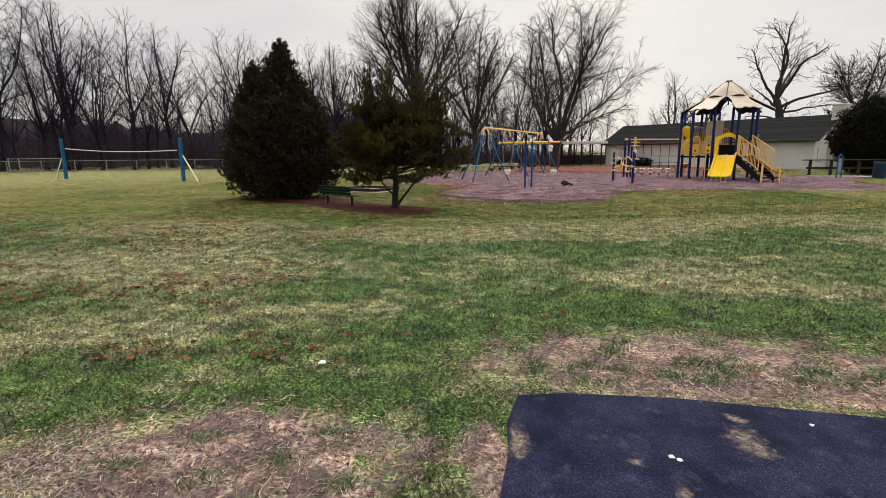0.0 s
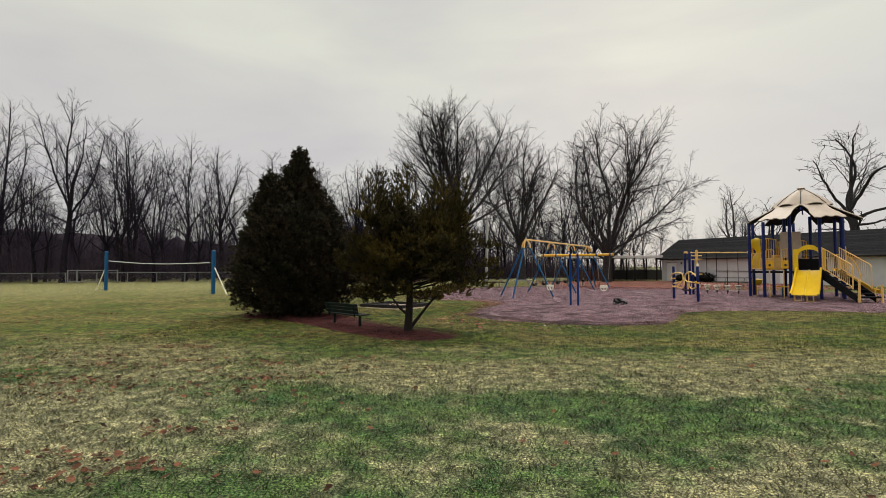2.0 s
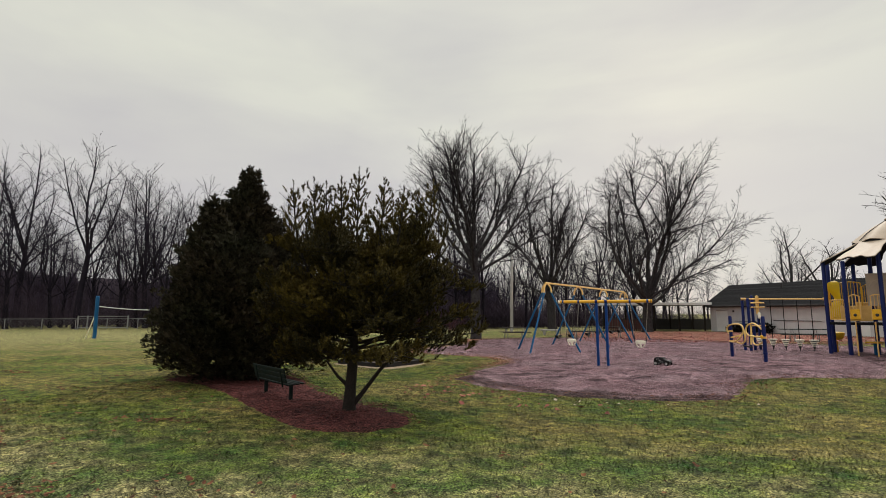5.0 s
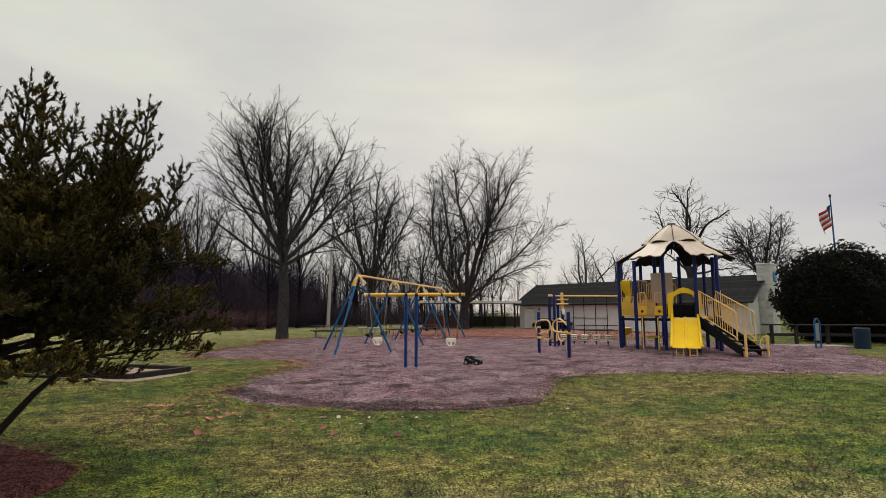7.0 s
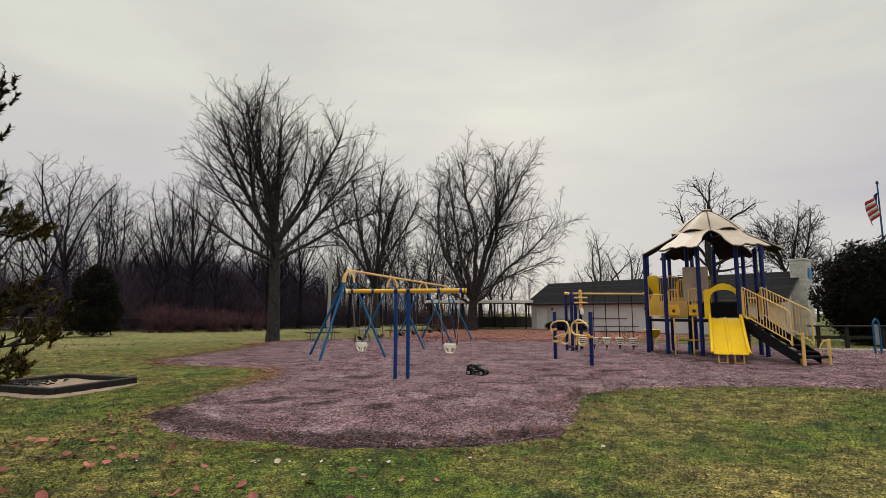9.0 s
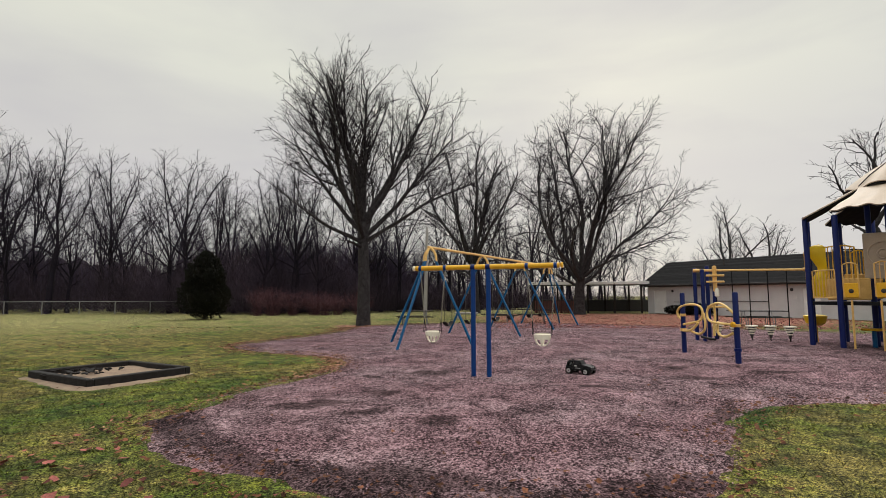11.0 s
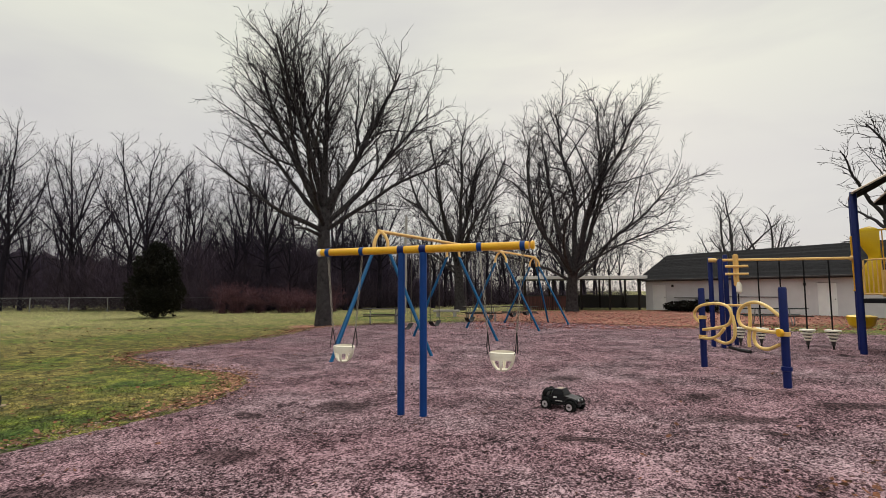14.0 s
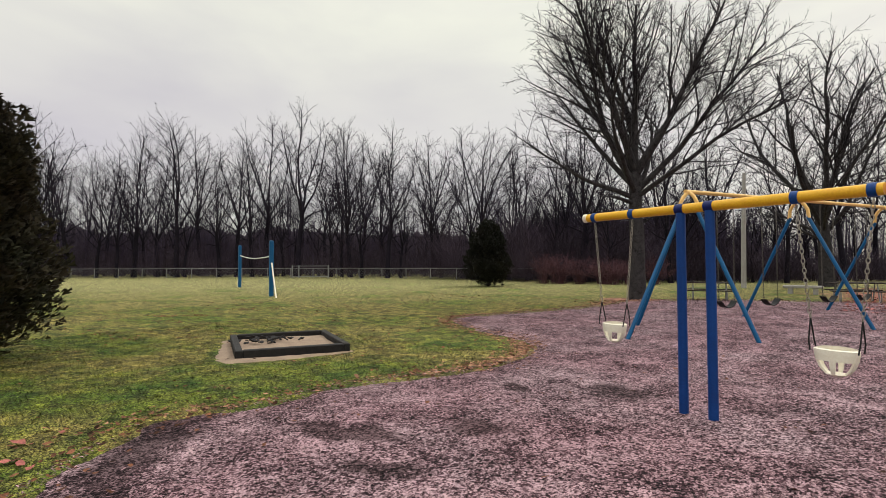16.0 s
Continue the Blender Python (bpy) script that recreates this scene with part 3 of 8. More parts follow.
def lawn_colour(n, l, ground=True):
    """Green and dry patches at two scales, tan and bare earth in worn spots; gives the colour and how bare it is."""
    pos, noise_at, cells, ramp, mix, math, spots = tools(n, l)
    green = ramp(noise_at(1.7, 4), (0.3, (0.018, 0.07, 0.02)), (0.7, (0.095, 0.155, 0.042)))
    dry = ramp(noise_at(5.0, 5), (0.3, (0.125, 0.13, 0.064)), (0.7, (0.37, 0.352, 0.212)))
    where = n.new("ShaderNodeSeparateXYZ")
    l.new(pos, where.inputs[0])
    moist = n.new("ShaderNodeMapRange")  # greener and damper round the playground
    l.new(where.outputs["Y"], moist.inputs["Value"])
    moist.inputs["From Min"].default_value, moist.inputs["From Max"].default_value = 9.5, 16.5
    dry = mix(moist.outputs[0], dry, mix(1.0, dry, (0.6, 0.53, 0.28, 1), "MULTIPLY"))
    green = mix(moist.outputs[0], green, mix(1.0, green, (1.3, 0.88, 0.46, 1), "MULTIPLY"))
    blotch = math("ADD", math("MULTIPLY", noise_at(0.33, 3), 0.6), math("MULTIPLY", noise_at(2.1, 5, 0.65), 0.4))
    part_xyz = n.new("ShaderNodeSeparateXYZ")
    l.new(pos, part_xyz.inputs[0])
    outfield = n.new("ShaderNodeMapRange")  # the ball field beyond the evergreens is drier
    l.new(math("SUBTRACT", part_xyz.outputs["Y"], part_xyz.outputs["X"]), outfield.inputs["Value"])
    outfield.inputs["From Min"].default_value, outfield.inputs["From Max"].default_value = 28, 75
    outfield.inputs["To Min"].default_value, outfield.inputs["To Max"].default_value = 0.0, 0.12
    blotch = math("ADD", blotch, outfield.outputs[0])
    blotch = math("SUBTRACT", blotch, math("MULTIPLY", math("MINIMUM", math("SUBTRACT", spots(DRY, 0.8, 1.5), 1.0), 0.0), 0.16))
    blotch = math("ADD", blotch, math("MULTIPLY", math("MINIMUM", math("SUBTRACT", spots(LUSH, 0.8, 1.5), 1.0), 0.0), 0.2))
    # distance haze put into the lawn's colour: paler and bluer far out
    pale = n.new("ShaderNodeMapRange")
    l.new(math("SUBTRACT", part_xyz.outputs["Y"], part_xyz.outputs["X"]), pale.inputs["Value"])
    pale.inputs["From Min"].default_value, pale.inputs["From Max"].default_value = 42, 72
    lawn = mix(ramp(blotch, (0.455, (0, 0, 0)), (0.575, (1, 1, 1))), green, dry)
    fine = ramp(noise_at(42, 5, 0.8), (0.42, (0.07, 0.07, 0.07)), (0.5, (0.9, 0.9, 0.9)), (0.58, (2.0, 2.0, 1.9)))
    mul = n.new("ShaderNodeMix")
    mul.data_type, mul.blend_type = "RGBA", "MULTIPLY"
    mul.inputs["Factor"].default_value = 1.0
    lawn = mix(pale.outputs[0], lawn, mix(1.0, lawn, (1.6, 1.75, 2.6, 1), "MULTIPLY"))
    mottle = ramp(noise_at(7.5, 7, 0.8), (0.35, (0.25, 0.27, 0.25)), (0.5, (0.95, 0.95, 0.95)), (0.63, (1.7, 1.65, 1.5)))
    lawn = mix(0.8, lawn, mottle, "MULTIPLY")
    grit = ramp(noise_at(21, 4, 0.65), (0.39, (0.22, 0.23, 0.2)), (0.5, (0.92, 0.92, 0.92)), (0.61, (1.7, 1.65, 1.6)))
    lawn = mix(0.55, lawn, grit, "MULTIPLY")
    # patchy tone, with the shading of grass clumps put into the colour
    tuft = ramp(noise_at(3.0, 5, 0.7), (0.4, (0.28, 0.3, 0.27)), (0.5, (0.95, 0.95, 0.95)), (0.6, (1.5, 1.45, 1.35)))
    lawn = mix(0.75, lawn, tuft, "MULTIPLY")
    dead = ramp(noise_at(33, 4, 0.8), (0.5, (0, 0, 0)), (0.6, (1, 1, 1)))
    damp = math("SUBTRACT", 1.0, math("MULTIPLY", moist.outputs[0], 0.7))  # fewer dead blades where it is damp
    lawn = mix(math("MULTIPLY", math("MULTIPLY", dead, damp), 0.4 if ground else 0.0), lawn, (0.27, 0.25, 0.155, 1))
    l.new(lawn, mul.inputs["A"])
    l.new(fine, mul.inputs["B"])
    worn = ramp(spots(BARE, 2.1, 3.0), (0.7, (1, 1, 1)), (1.2, (0, 0, 0)))
    straw = ramp(noise_at(26, 5, 0.7), (0.38, (0.045, 0.031, 0.028)), (0.48, (0.33, 0.23, 0.19)), (0.61, (0.68, 0.49, 0.405)))
    straw = mix(1.0, straw, ramp(noise_at(3.2, 5, 0.7), (0.36, (0.4, 0.38, 0.38)), (0.5, (0.95, 0.95, 0.95)), (0.62, (1.2, 1.2, 1.2))), "MULTIPLY")
    soil = ramp(noise_at(2.6, 5, 0.7), (0.43, (0, 0, 0)), (0.53, (1, 1, 1)))  # trodden earth between the straw
    earth = ramp(noise_at(30, 5, 0.75), (0.36, (0.035, 0.024, 0.026)), (0.62, (0.17, 0.12, 0.12)))
    straw = mix(math("MULTIPLY", soil, 0.85), straw, earth)
    carpet = ramp(spots(((15.5, 49.5, 12.5, 10.5, 0), (-1.9, 40.5, 1.6, 1.2, 0)), 0.7, 0.6), (0.75, (1, 1, 1)), (1.1, (0, 0, 0)))
    leaves = ramp(math("ADD", math("MULTIPLY", cells(9), 0.7), math("MULTIPLY", noise_at(20, 4, 0.7), 0.3)), (0.3, (0.07, 0.034, 0.03)), (0.5, (0.3, 0.115, 0.09)), (0.7, (0.5, 0.25, 0.19)))
    turf = mix(math("MULTIPLY", carpet, 0.85), mul.outputs["Result"] if ground else lawn, leaves)
    return mix(worn, turf, straw), noise_at(70, 4, 0.75), damp


def lawn_material(name, bump):
    m = bpy.data.materials.new(name)
    m.use_nodes = True
    n, l = m.node_tree.nodes, m.node_tree.links
    b = n["Principled BSDF"]
    b.inputs["Roughness"].default_value, b.inputs["Specular IOR Level"].default_value = 0.9, 0.15
    colour, height, damp = lawn_colour(n, l, bump)
    if bump:
        bp = n.new("ShaderNodeBump")
        bp.inputs["Strength"].default_value, bp.inputs["Distance"].default_value = 0.45, 0.03
        l.new(height, bp.inputs["Height"])
        l.new(bp.outputs[0], b.inputs["Normal"])
    else:
        geo = n.new("ShaderNodeNewGeometry")
        hsv, span = n.new("ShaderNodeHueSaturation"), n.new("ShaderNodeMapRange")
        span.inputs["To Min"].default_value, span.inputs["To Max"].default_value = 0.35, 1.85
        sq = n.new("ShaderNodeMath")
        sq.operation = "POWER"
        sq.inputs[1].default_value = 1.6
        straw_share = n.new("ShaderNodeValToRGB")  # about a third of the blades are dead
        straw_share.color_ramp.interpolation = "CONSTANT"
        straw_share.color_ramp.elements[0].color = (0.75, 0.75, 0.75, 1)
        straw_share.color_ramp.elements[1].position, straw_share.color_ramp.elements[1].color = 0.33, (0, 0, 0, 1)
        swap = n.new("ShaderNodeMath")
        swap.operation = "PINGPONG"
        swap.inputs[1].default_value = 0.13
        l.new(geo.outputs["Random Per Island"], swap.inputs[0])
        wide = n.new("ShaderNodeMath")
        wide.operation = "DIVIDE"
        wide.inputs[1].default_value = 0.13
        l.new(swap.outputs[0], wide.inputs[0])
        l.new(wide.outputs[0], straw_share.inputs["Fac"])
        dead = n.new("ShaderNodeMix")
        dead.data_type = "RGBA"
        dead.inputs["B"].default_value = (0.18, 0.165, 0.1, 1)
        share = n.new("ShaderNodeMath")
        share.operation = "MULTIPLY"
        l.new(straw_share.outputs["Color"], share.inputs[0])
        l.new(damp, share.inputs[1])
        l.new(share.outputs[0], dead.inputs["Factor"])
        l.new(colour, dead.inputs["A"])
        colour = dead.outputs["Result"]
        l.new(geo.outputs["Random Per Island"], sq.inputs[0])
        l.new(sq.outputs[0], span.inputs["Value"])
        l.new(span.outputs[0], hsv.inputs["Value"])
        l.new(colour, hsv.inputs["Color"])
        colour = hsv.outputs["Color"]
    l.new(colour, b.inputs["Base Color"])
    return m


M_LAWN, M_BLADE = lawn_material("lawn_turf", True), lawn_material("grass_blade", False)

axis_x = np.unique(np.concatenate([np.linspace(-1500, -120, 12), np.linspace(-120, -20, 26), np.linspace(-20, 30, 64), np.linspace(30, 120, 24), np.linspace(120, 1500, 12)]))
axis_y = np.unique(np.concatenate([np.linspace(-1200, -30, 10), np.linspace(-30, 0, 8), np.linspace(0, 50, 64), np.linspace(50, 120, 18), np.linspace(120, 1800, 14)]))
gx, gy = np.meshgrid(axis_x, axis_y)
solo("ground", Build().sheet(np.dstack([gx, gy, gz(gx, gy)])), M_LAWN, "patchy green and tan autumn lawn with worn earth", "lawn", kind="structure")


def surface(outline, step, lift, crown, rough=0.0):
    """A sheet that fills an outline and follows the ground, with its rim tucked into it."""
    from mathutils.geometry import delaunay_2d_cdt
    x0, y0 = outline.min(0)
    x1, y1 = outline.max(0)
    px, py = np.meshgrid(np.arange(x0, x1, step), np.arange(y0, y1, step))
    px, py = px.ravel() + rng.uniform(-0.2, 0.2, px.size) * step, py.ravel() + rng.uniform(-0.2, 0.2, py.size) * step
    keep = inside(outline, px, py) & (edge_distance(outline, px, py) > 0.4 * step)
    pts = [Vector(p) for p in outline] + [Vector(p) for p in zip(px[keep], py[keep])]
    k = len(outline)
    v, e, f, *_ = delaunay_2d_cdt(pts, [(i, (i + 1) % k) for i in range(k)], [], 1, 1e-6)
    q = np.array([tuple(p) for p in v])
    d = edge_distance(outline, q[:, 0], q[:, 1])
    z = gz(q[:, 0], q[:, 1]) + np.where(d < 1e-4, -0.015, lift + crown * (1 - np.exp(-d / 0.6)) + rough * rng.normal(size=len(q)))
    f = [tuple(t) if ((q[t[1]] - q[t[0]])[0] * (q[t[2]] - q[t[0]])[1] - (q[t[1]] - q[t[0]])[1] * (q[t[2]] - q[t[0]])[0]) > 0 else tuple(reversed(t)) for t in f]
    return Build().add(np.c_[q, z], f)


M_MULCH = mulch_material("shredded_mulch", (0.42, 0.265, 0.293), (0.105, 0.05, 0.063), (0.005, 0.003, 0.004), (1.08, 1.28, 1.24))
M_REDMULCH = mulch_material("red_mulch", (0.19, 0.062, 0.058), (0.08, 0.03, 0.03), (0.01, 0.006, 0.006), (1.0, 1.0, 1.0))
M_ASPHALT = asphalt_material()
solo("mulch_bed", surface(MULCH, 0.35, 0.012, 0.05, 0.012), M_MULCH, "faded purple-brown wood mulch under the playground", "mulch", kind="structure", smooth=180)
solo("tree_bed", surface(BED, 0.25, 0.012, 0.05, 0.012), M_REDMULCH, "red wood mulch bed round the evergreens and bench", "mulch", kind="structure", smooth=180)
solo("sand_ground", surface(SANDPATCH, 0.15, 0.008, 0.02, 0.006), M_SAND, "spilled sand on the grass round the sandbox", "sand", kind="structure", smooth=180)
slab = Build()
top = np.c_[ASPHALT, np.full(len(ASPHALT), 0.018)]
k = len(ASPHALT)
slab.add(np.concatenate([top, top - (0, 0, 0.08)]), [tuple(reversed(range(k))), tuple(range(k, 2 * k))] + [(i, (i + 1) % k, (i + 1) % k + k, i + k) for i in range(k)])
solo("asphalt_path", slab, M_ASPHALT, "cracked dark blue-black asphalt path end", "path", kind="structure", smooth=0)

# ---- grass blades, mulch chips, fallen leaves ----


def blade_mesh(name, x, y, material, tall=1.0):
    n = len(x)
    a, tilt, h = rng.uniform(0, 2 * math.pi, n), rng.uniform(0.55, 1.38, n), tall * rng.uniform(0.02, 0.065, n)
    w = (0.0024 + 0.00036 * np.minimum(y, 9)) * rng.uniform(0.6, 1.5, n)
    g = gz(x, y)
    c, s = np.cos(a), np.sin(a)
    lean = h * np.sin(tilt)
    b = rng.uniform(0, 2 * math.pi, n)
    v = np.empty((n, 3, 3))
    v[:, 0] = np.c_[x - w * c, y - w * s, g - 0.004]
    v[:, 1] = np.c_[x + w * c, y + w * s, g - 0.004]
    v[:, 2] = np.c_[x + lean * np.cos(b), y + lean * np.sin(b), g + h * np.cos(tilt)]
    return fast_mesh(name, v.reshape(-1, 3), np.arange(3 * n), 3, material)


def tufts():
    xs, ys = [], []
    for cx, cy in TUFTS:
        k, spread = (170, 0.07) if cy < 10 else (220, 0.14)
        xs.append(cx + rng.normal(0, spread, k))
        ys.append(cy + rng.normal(0, 0.6 * spread, k))
    return blade_mesh("grass_tufts", np.concatenate(xs), np.concatenate(ys), M_TUFT, 1.1)


M_TUFT = mat("tuft_grass", (0.10, 0.18, 0.06), (0.03, 0.08, 0.03), 5, 0.9, bump=0, vary=0.6)
tagged(new("grass_tufts", tufts()), "small green grass tufts in worn earth and mulch", "grass", kind="stuff")


def blades():
    n = 400000
    y = 1.9 + 13 * rng.random(n) ** 1.3
    x = rng.uniform(-1, 1, n) * (0.95 * y + 1.2) + 0.06 * y
    ok = ~inside(MULCH, x, y) & ~inside(BED, x, y) & ~inside(ASPHALT, x, y) & ~inside(SANDPATCH, x, y) & (rng.random(n) < np.clip((15.5 - y) / 6, 0, 1))
    for cx, cy, rx, ry, turn in BARE:
        ok &= ~((np.hypot((x - cx) / rx, (y - cy) / ry) < 0.95) & (rng.random(n) < 0.75))
    x, y = x[ok], y[ok]
    m = 165000
    x2, y2 = rng.uniform(-8, 14, m), rng.uniform(13, 27, m)
    ok = ~inside(MULCH, x2, y2) & ~inside(BED, x2, y2) & ~inside(SANDPATCH, x2, y2)
    return blade_mesh("grass", np.r_[x, x2[ok]], np.r_[y, y2[ok]], M_BLADE)


tagged(new("grass", blades()), "short mown grass blades, green and straw coloured", "grass", kind="stuff")


def straw():
    """Dead stalks lying on the worn earth beside the path."""
    out = []
    for cx, cy, rx, ry, turn in BARE:
        n = int(6000 * rx * ry ** 1.5)
        a, q = rng.uniform(0, 2 * math.pi, n), np.sqrt(rng.random(n)) * (1.0 + 0.35 * rng.random(n))
        x, y = cx + rx * q * np.cos(a), cy + ry * q * np.sin(a)
        ok = ~inside(ASPHALT, x, y)
        x, y = x[ok], y[ok]
        n = len(x)
        b, h, w = rng.uniform(0, 2 * math.pi, n), rng.uniform(0.02, 0.08, n), rng.uniform(0.001, 0.0026, n)
        g = gz(x, y)
        v = np.empty((n, 3, 3))
        v[:, 0] = np.c_[x - w * np.sin(b), y + w * np.cos(b), g + rng.uniform(0.001, 0.015, n)]
        v[:, 1] = np.c_[x + w * np.sin(b), y - w * np.cos(b), g + rng.uniform(0.001, 0.015, n)]
        v[:, 2] = np.c_[x + h * np.cos(b), y + h * np.sin(b), g + rng.uniform(0.002, 0.03, n)]
        out.append(v.reshape(-1, 3))
    v = np.concatenate(out)
    return fast_mesh("straw", v, np.arange(len(v)), 3, M_STRAW)


M_STRAW = mat("dead_straw", (0.62, 0.46, 0.36), (0.3, 0.2, 0.155), 3, 0.9, bump=0, vary=0.7)
tagged(new("straw", straw()), "pinkish tan dead grass stalks on worn earth", "straw", kind="stuff")


def gravel():
    """Small angular stones in the bare corner beside the path."""
    r = np.random.default_rng(19)
    n = 2600
    x, y = np.r_[r.normal(-2.25, 0.3, n), r.normal(-0.55, 0.28, n // 4), r.normal(1.55, 0.6, n // 3)], np.r_[r.normal(2.35, 0.22, n), r.normal(2.72, 0.1, n // 4), r.normal(3.3, 0.12, n // 3)]
    ok = ~inside(ASPHALT, x, y)
    x, y = x[ok], y[ok]
    n = len(x)
    s = r.uniform(0.0025, 0.009, n) * np.where(r.random(n) < 0.1, 1.7, 1.0)
    corner = np.array([(1, 0, 0), (0, 1, 0), (-1, 0, 0), (0, -1, 0), (0, 0, 0.8), (0, 0, -0.5)])
    v = np.c_[x, y, gz(x, y) + 0.004][:, None] + s[:, None, None] * (corner[None] + r.normal(0, 0.25, (n, 6, 3)))
    f = np.array([(0, 1, 4), (1, 2, 4), (2, 3, 4), (3, 0, 4), (1, 0, 5), (2, 1, 5), (3, 2, 5), (0, 3, 5)])
    return fast_mesh("gravel", v.reshape(-1, 3), (f[None] + 6 * np.arange(n)[:, None, None]).ravel(), 3, M_GRAVEL)


M_GRAVEL = mat("grey_gravel", (0.42, 0.36, 0.33), (0.2, 0.165, 0.15), 8, 0.9, bump=0.2, vary=0.5)
tagged(new("gravel", gravel()), "loose grey gravel in the worn corner", "gravel", kind="stuff")


def folded(x, y, z, length, width, lift, tilt=0.5):
    """Many small folded pieces: two triangles on either side of a raised midrib."""
    n = len(x)
    a = rng.uniform(0, 2 * math.pi, n)
    d = np.c_[np.cos(a), np.sin(a), rng.uniform(-tilt, tilt, n)]
    s = np.c_[-np.sin(a), np.cos(a), rng.uniform(-tilt, tilt, n)]
    p = np.c_[x, y, z + lift]
    v = np.empty((n, 4, 3))
    v[:, 0], v[:, 2] = p - d * length[:, None] / 2, p + d * length[:, None] / 2
    v[:, 1] = p + s * width[:, None] / 2 + (0, 0, 0.3) * width[:, None]
    v[:, 3] = p - s * width[:, None] / 2 + (0, 0, 0.3) * width[:, None]
    i = np.arange(n)[:, None] * 4
    return v.reshape(-1, 3), np.concatenate([i, i + 1, i + 2, i, i + 2, i + 3], 1).ravel()


def chips(n, outline, power, size, material, name, height):
    x0, y0 = outline.min(0)
    x1, y1 = outline.max(0)
    y = y0 + (y1 - y0) * rng.random(n) ** power
    x = rng.uniform(x0, x1, n)
    ok = inside(outline, x, y)
    for cx, cy, rx, ry, turn in SCUFFS:  # scuffed hollows have lost their loose chips
        c, s = math.cos(radians(turn)), math.sin(radians(turn))
        u, w = (x - cx) * c + (y - cy) * s, (y - cy) * c - (x - cx) * s
        ok &= ~((np.hypot(u / rx, w / ry) + rng.normal(0, 0.25, n) < 0.95) & (rng.random(n) < 0.85))
    x, y = x[ok], y[ok]
    grow = 1 + 0.03 * (y - y0)
    z = gz(x, y) + height
    v, f = folded(x, y, z, rng.uniform(0.6, 1.4, len(x)) * size * grow, rng.uniform(0.2, 0.45, len(x)) * size * grow, rng.uniform(0.0, 0.02, len(x)), 0.35)
    return fast_mesh(name, v, f, 3, material)


tagged(new("mulch_chips", chips(225000, MULCH, 2.0, 0.034, M_CHIP, "mulch_chips", 0.055)), "loose greyish purple wood chips of the playground", "mulch", kind="stuff")
tagged(new("red_mulch_chips", chips(16000, BED, 1.0, 0.06, M_REDCHIP, "red_mulch_chips", 0.055)), "loose red wood chips of the tree bed", "mulch", kind="stuff")


def leaf_litter():
    xs, ys = [], []
    for _ in range(620):  # small drifts on the lawn
        cx, cy = rng.uniform(-15, 8), 3.9 + 28 * rng.random() ** 1.3
        k = int(3 + 40 * rng.random() ** 3) if cx < -0.2 * cy else rng.integers(1, 4)
        xs.append(cx + rng.normal(0, 0.26, k))
        ys.append(cy + rng.normal(0, 0.13, k))
    xs.append(rng.uniform(-30, 14, 1500))
    ys.append(rng.uniform(5, 40, 1500))
    i = rng.integers(0, len(MULCH), 3200)  # along the rim of the mulch
    rim = MULCH[i] + rng.normal(0, 0.25, (3200, 2)) + rng.uniform(-0.2, 0.2, (3200, 2))
    xs.append(rim[:, 0])
    ys.append(rim[:, 1])
    x, y = np.concatenate(xs), np.concatenate(ys)
    ok = ~inside(ASPHALT, x, y)
    return leaf_mesh("fallen_leaves", x[ok], y[ok], M_LEAF)


def leaf_mesh(name, x, y, material, big=1.0):
    s = big * rng.uniform(0.04, 0.1, len(x)) * np.where((y > 15) & (y < 37), 0.85, 1.0) * np.where(y > 37, 1.35, 1.0)
    z = gz(x, y) + 0.025 + 0.04 * inside(MULCH, x, y)
    k = 7  # curled, lobed blades: a fan round the middle
    a = rng.uniform(0, 2 * math.pi, len(x))[:, None] + np.arange(k) * 2 * math.pi / k
    rad = 0.5 * s[:, None] * rng.uniform(0.35, 1.1, a.shape)
    tilt = rng.uniform(-0.35, 0.35, (len(x), 2))
    ox, oy = rad * np.cos(a), rad * np.sin(a)
    oz = ox * tilt[:, :1] + oy * tilt[:, 1:] + rng.uniform(0, 0.35, a.shape) * rad
    v = np.concatenate([np.c_[x, y, z][:, None], np.stack([x[:, None] + ox, y[:, None] + oy, z[:, None] + oz], 2)], 1)
    i = (np.arange(len(x)) * (k + 1))[:, None, None]
    j = np.arange(k)
    f = i + np.stack([np.zeros(k, int), 1 + j, 1 + (j + 1) % k], 1)[None]
    return fast_mesh(name, v.reshape(-1, 3), f.ravel(), 3, material)


M_REDLEAF = mat("russet_leaf", (0.42, 0.14, 0.12), (0.16, 0.056, 0.05), 5, 0.9, bump=0.1, vary=0.7, spec=0.15)
tagged(new("leaf_carpet", leaf_mesh("leaf_carpet", rng.uniform(5, 27, 12500), 38.0 + 20 * rng.random(12500) ** 1.3, M_REDLEAF)), "russet carpet of fallen leaves before the building", "leaves", kind="stuff")
tagged(new("fallen_leaves", leaf_litter()), "dry brown and red fallen leaves", "leaves", kind="stuff")

# ---- trees ----


def limb(p, d, length, segs, wander, up, r):
    pts, dirs = [np.array(p, float)], []
    d = np.array(d, float)
    for _ in range(segs):
        d = d + r.normal(0, wander, 3) + (0, 0, up)
        d /= np.linalg.norm(d)
        pts.append(pts[-1] + d * length / segs)
        dirs.append(d.copy())
    return np.array(pts), np.array(dirs + [d])


def off(d, angle, r):
    """A direction that leaves d by an angle, to a random side."""
    s = np.cross(d, r.normal(size=3))
    s /= np.linalg.norm(s) + 1e-9
    return d * math.cos(angle) + s * math.sin(angle)


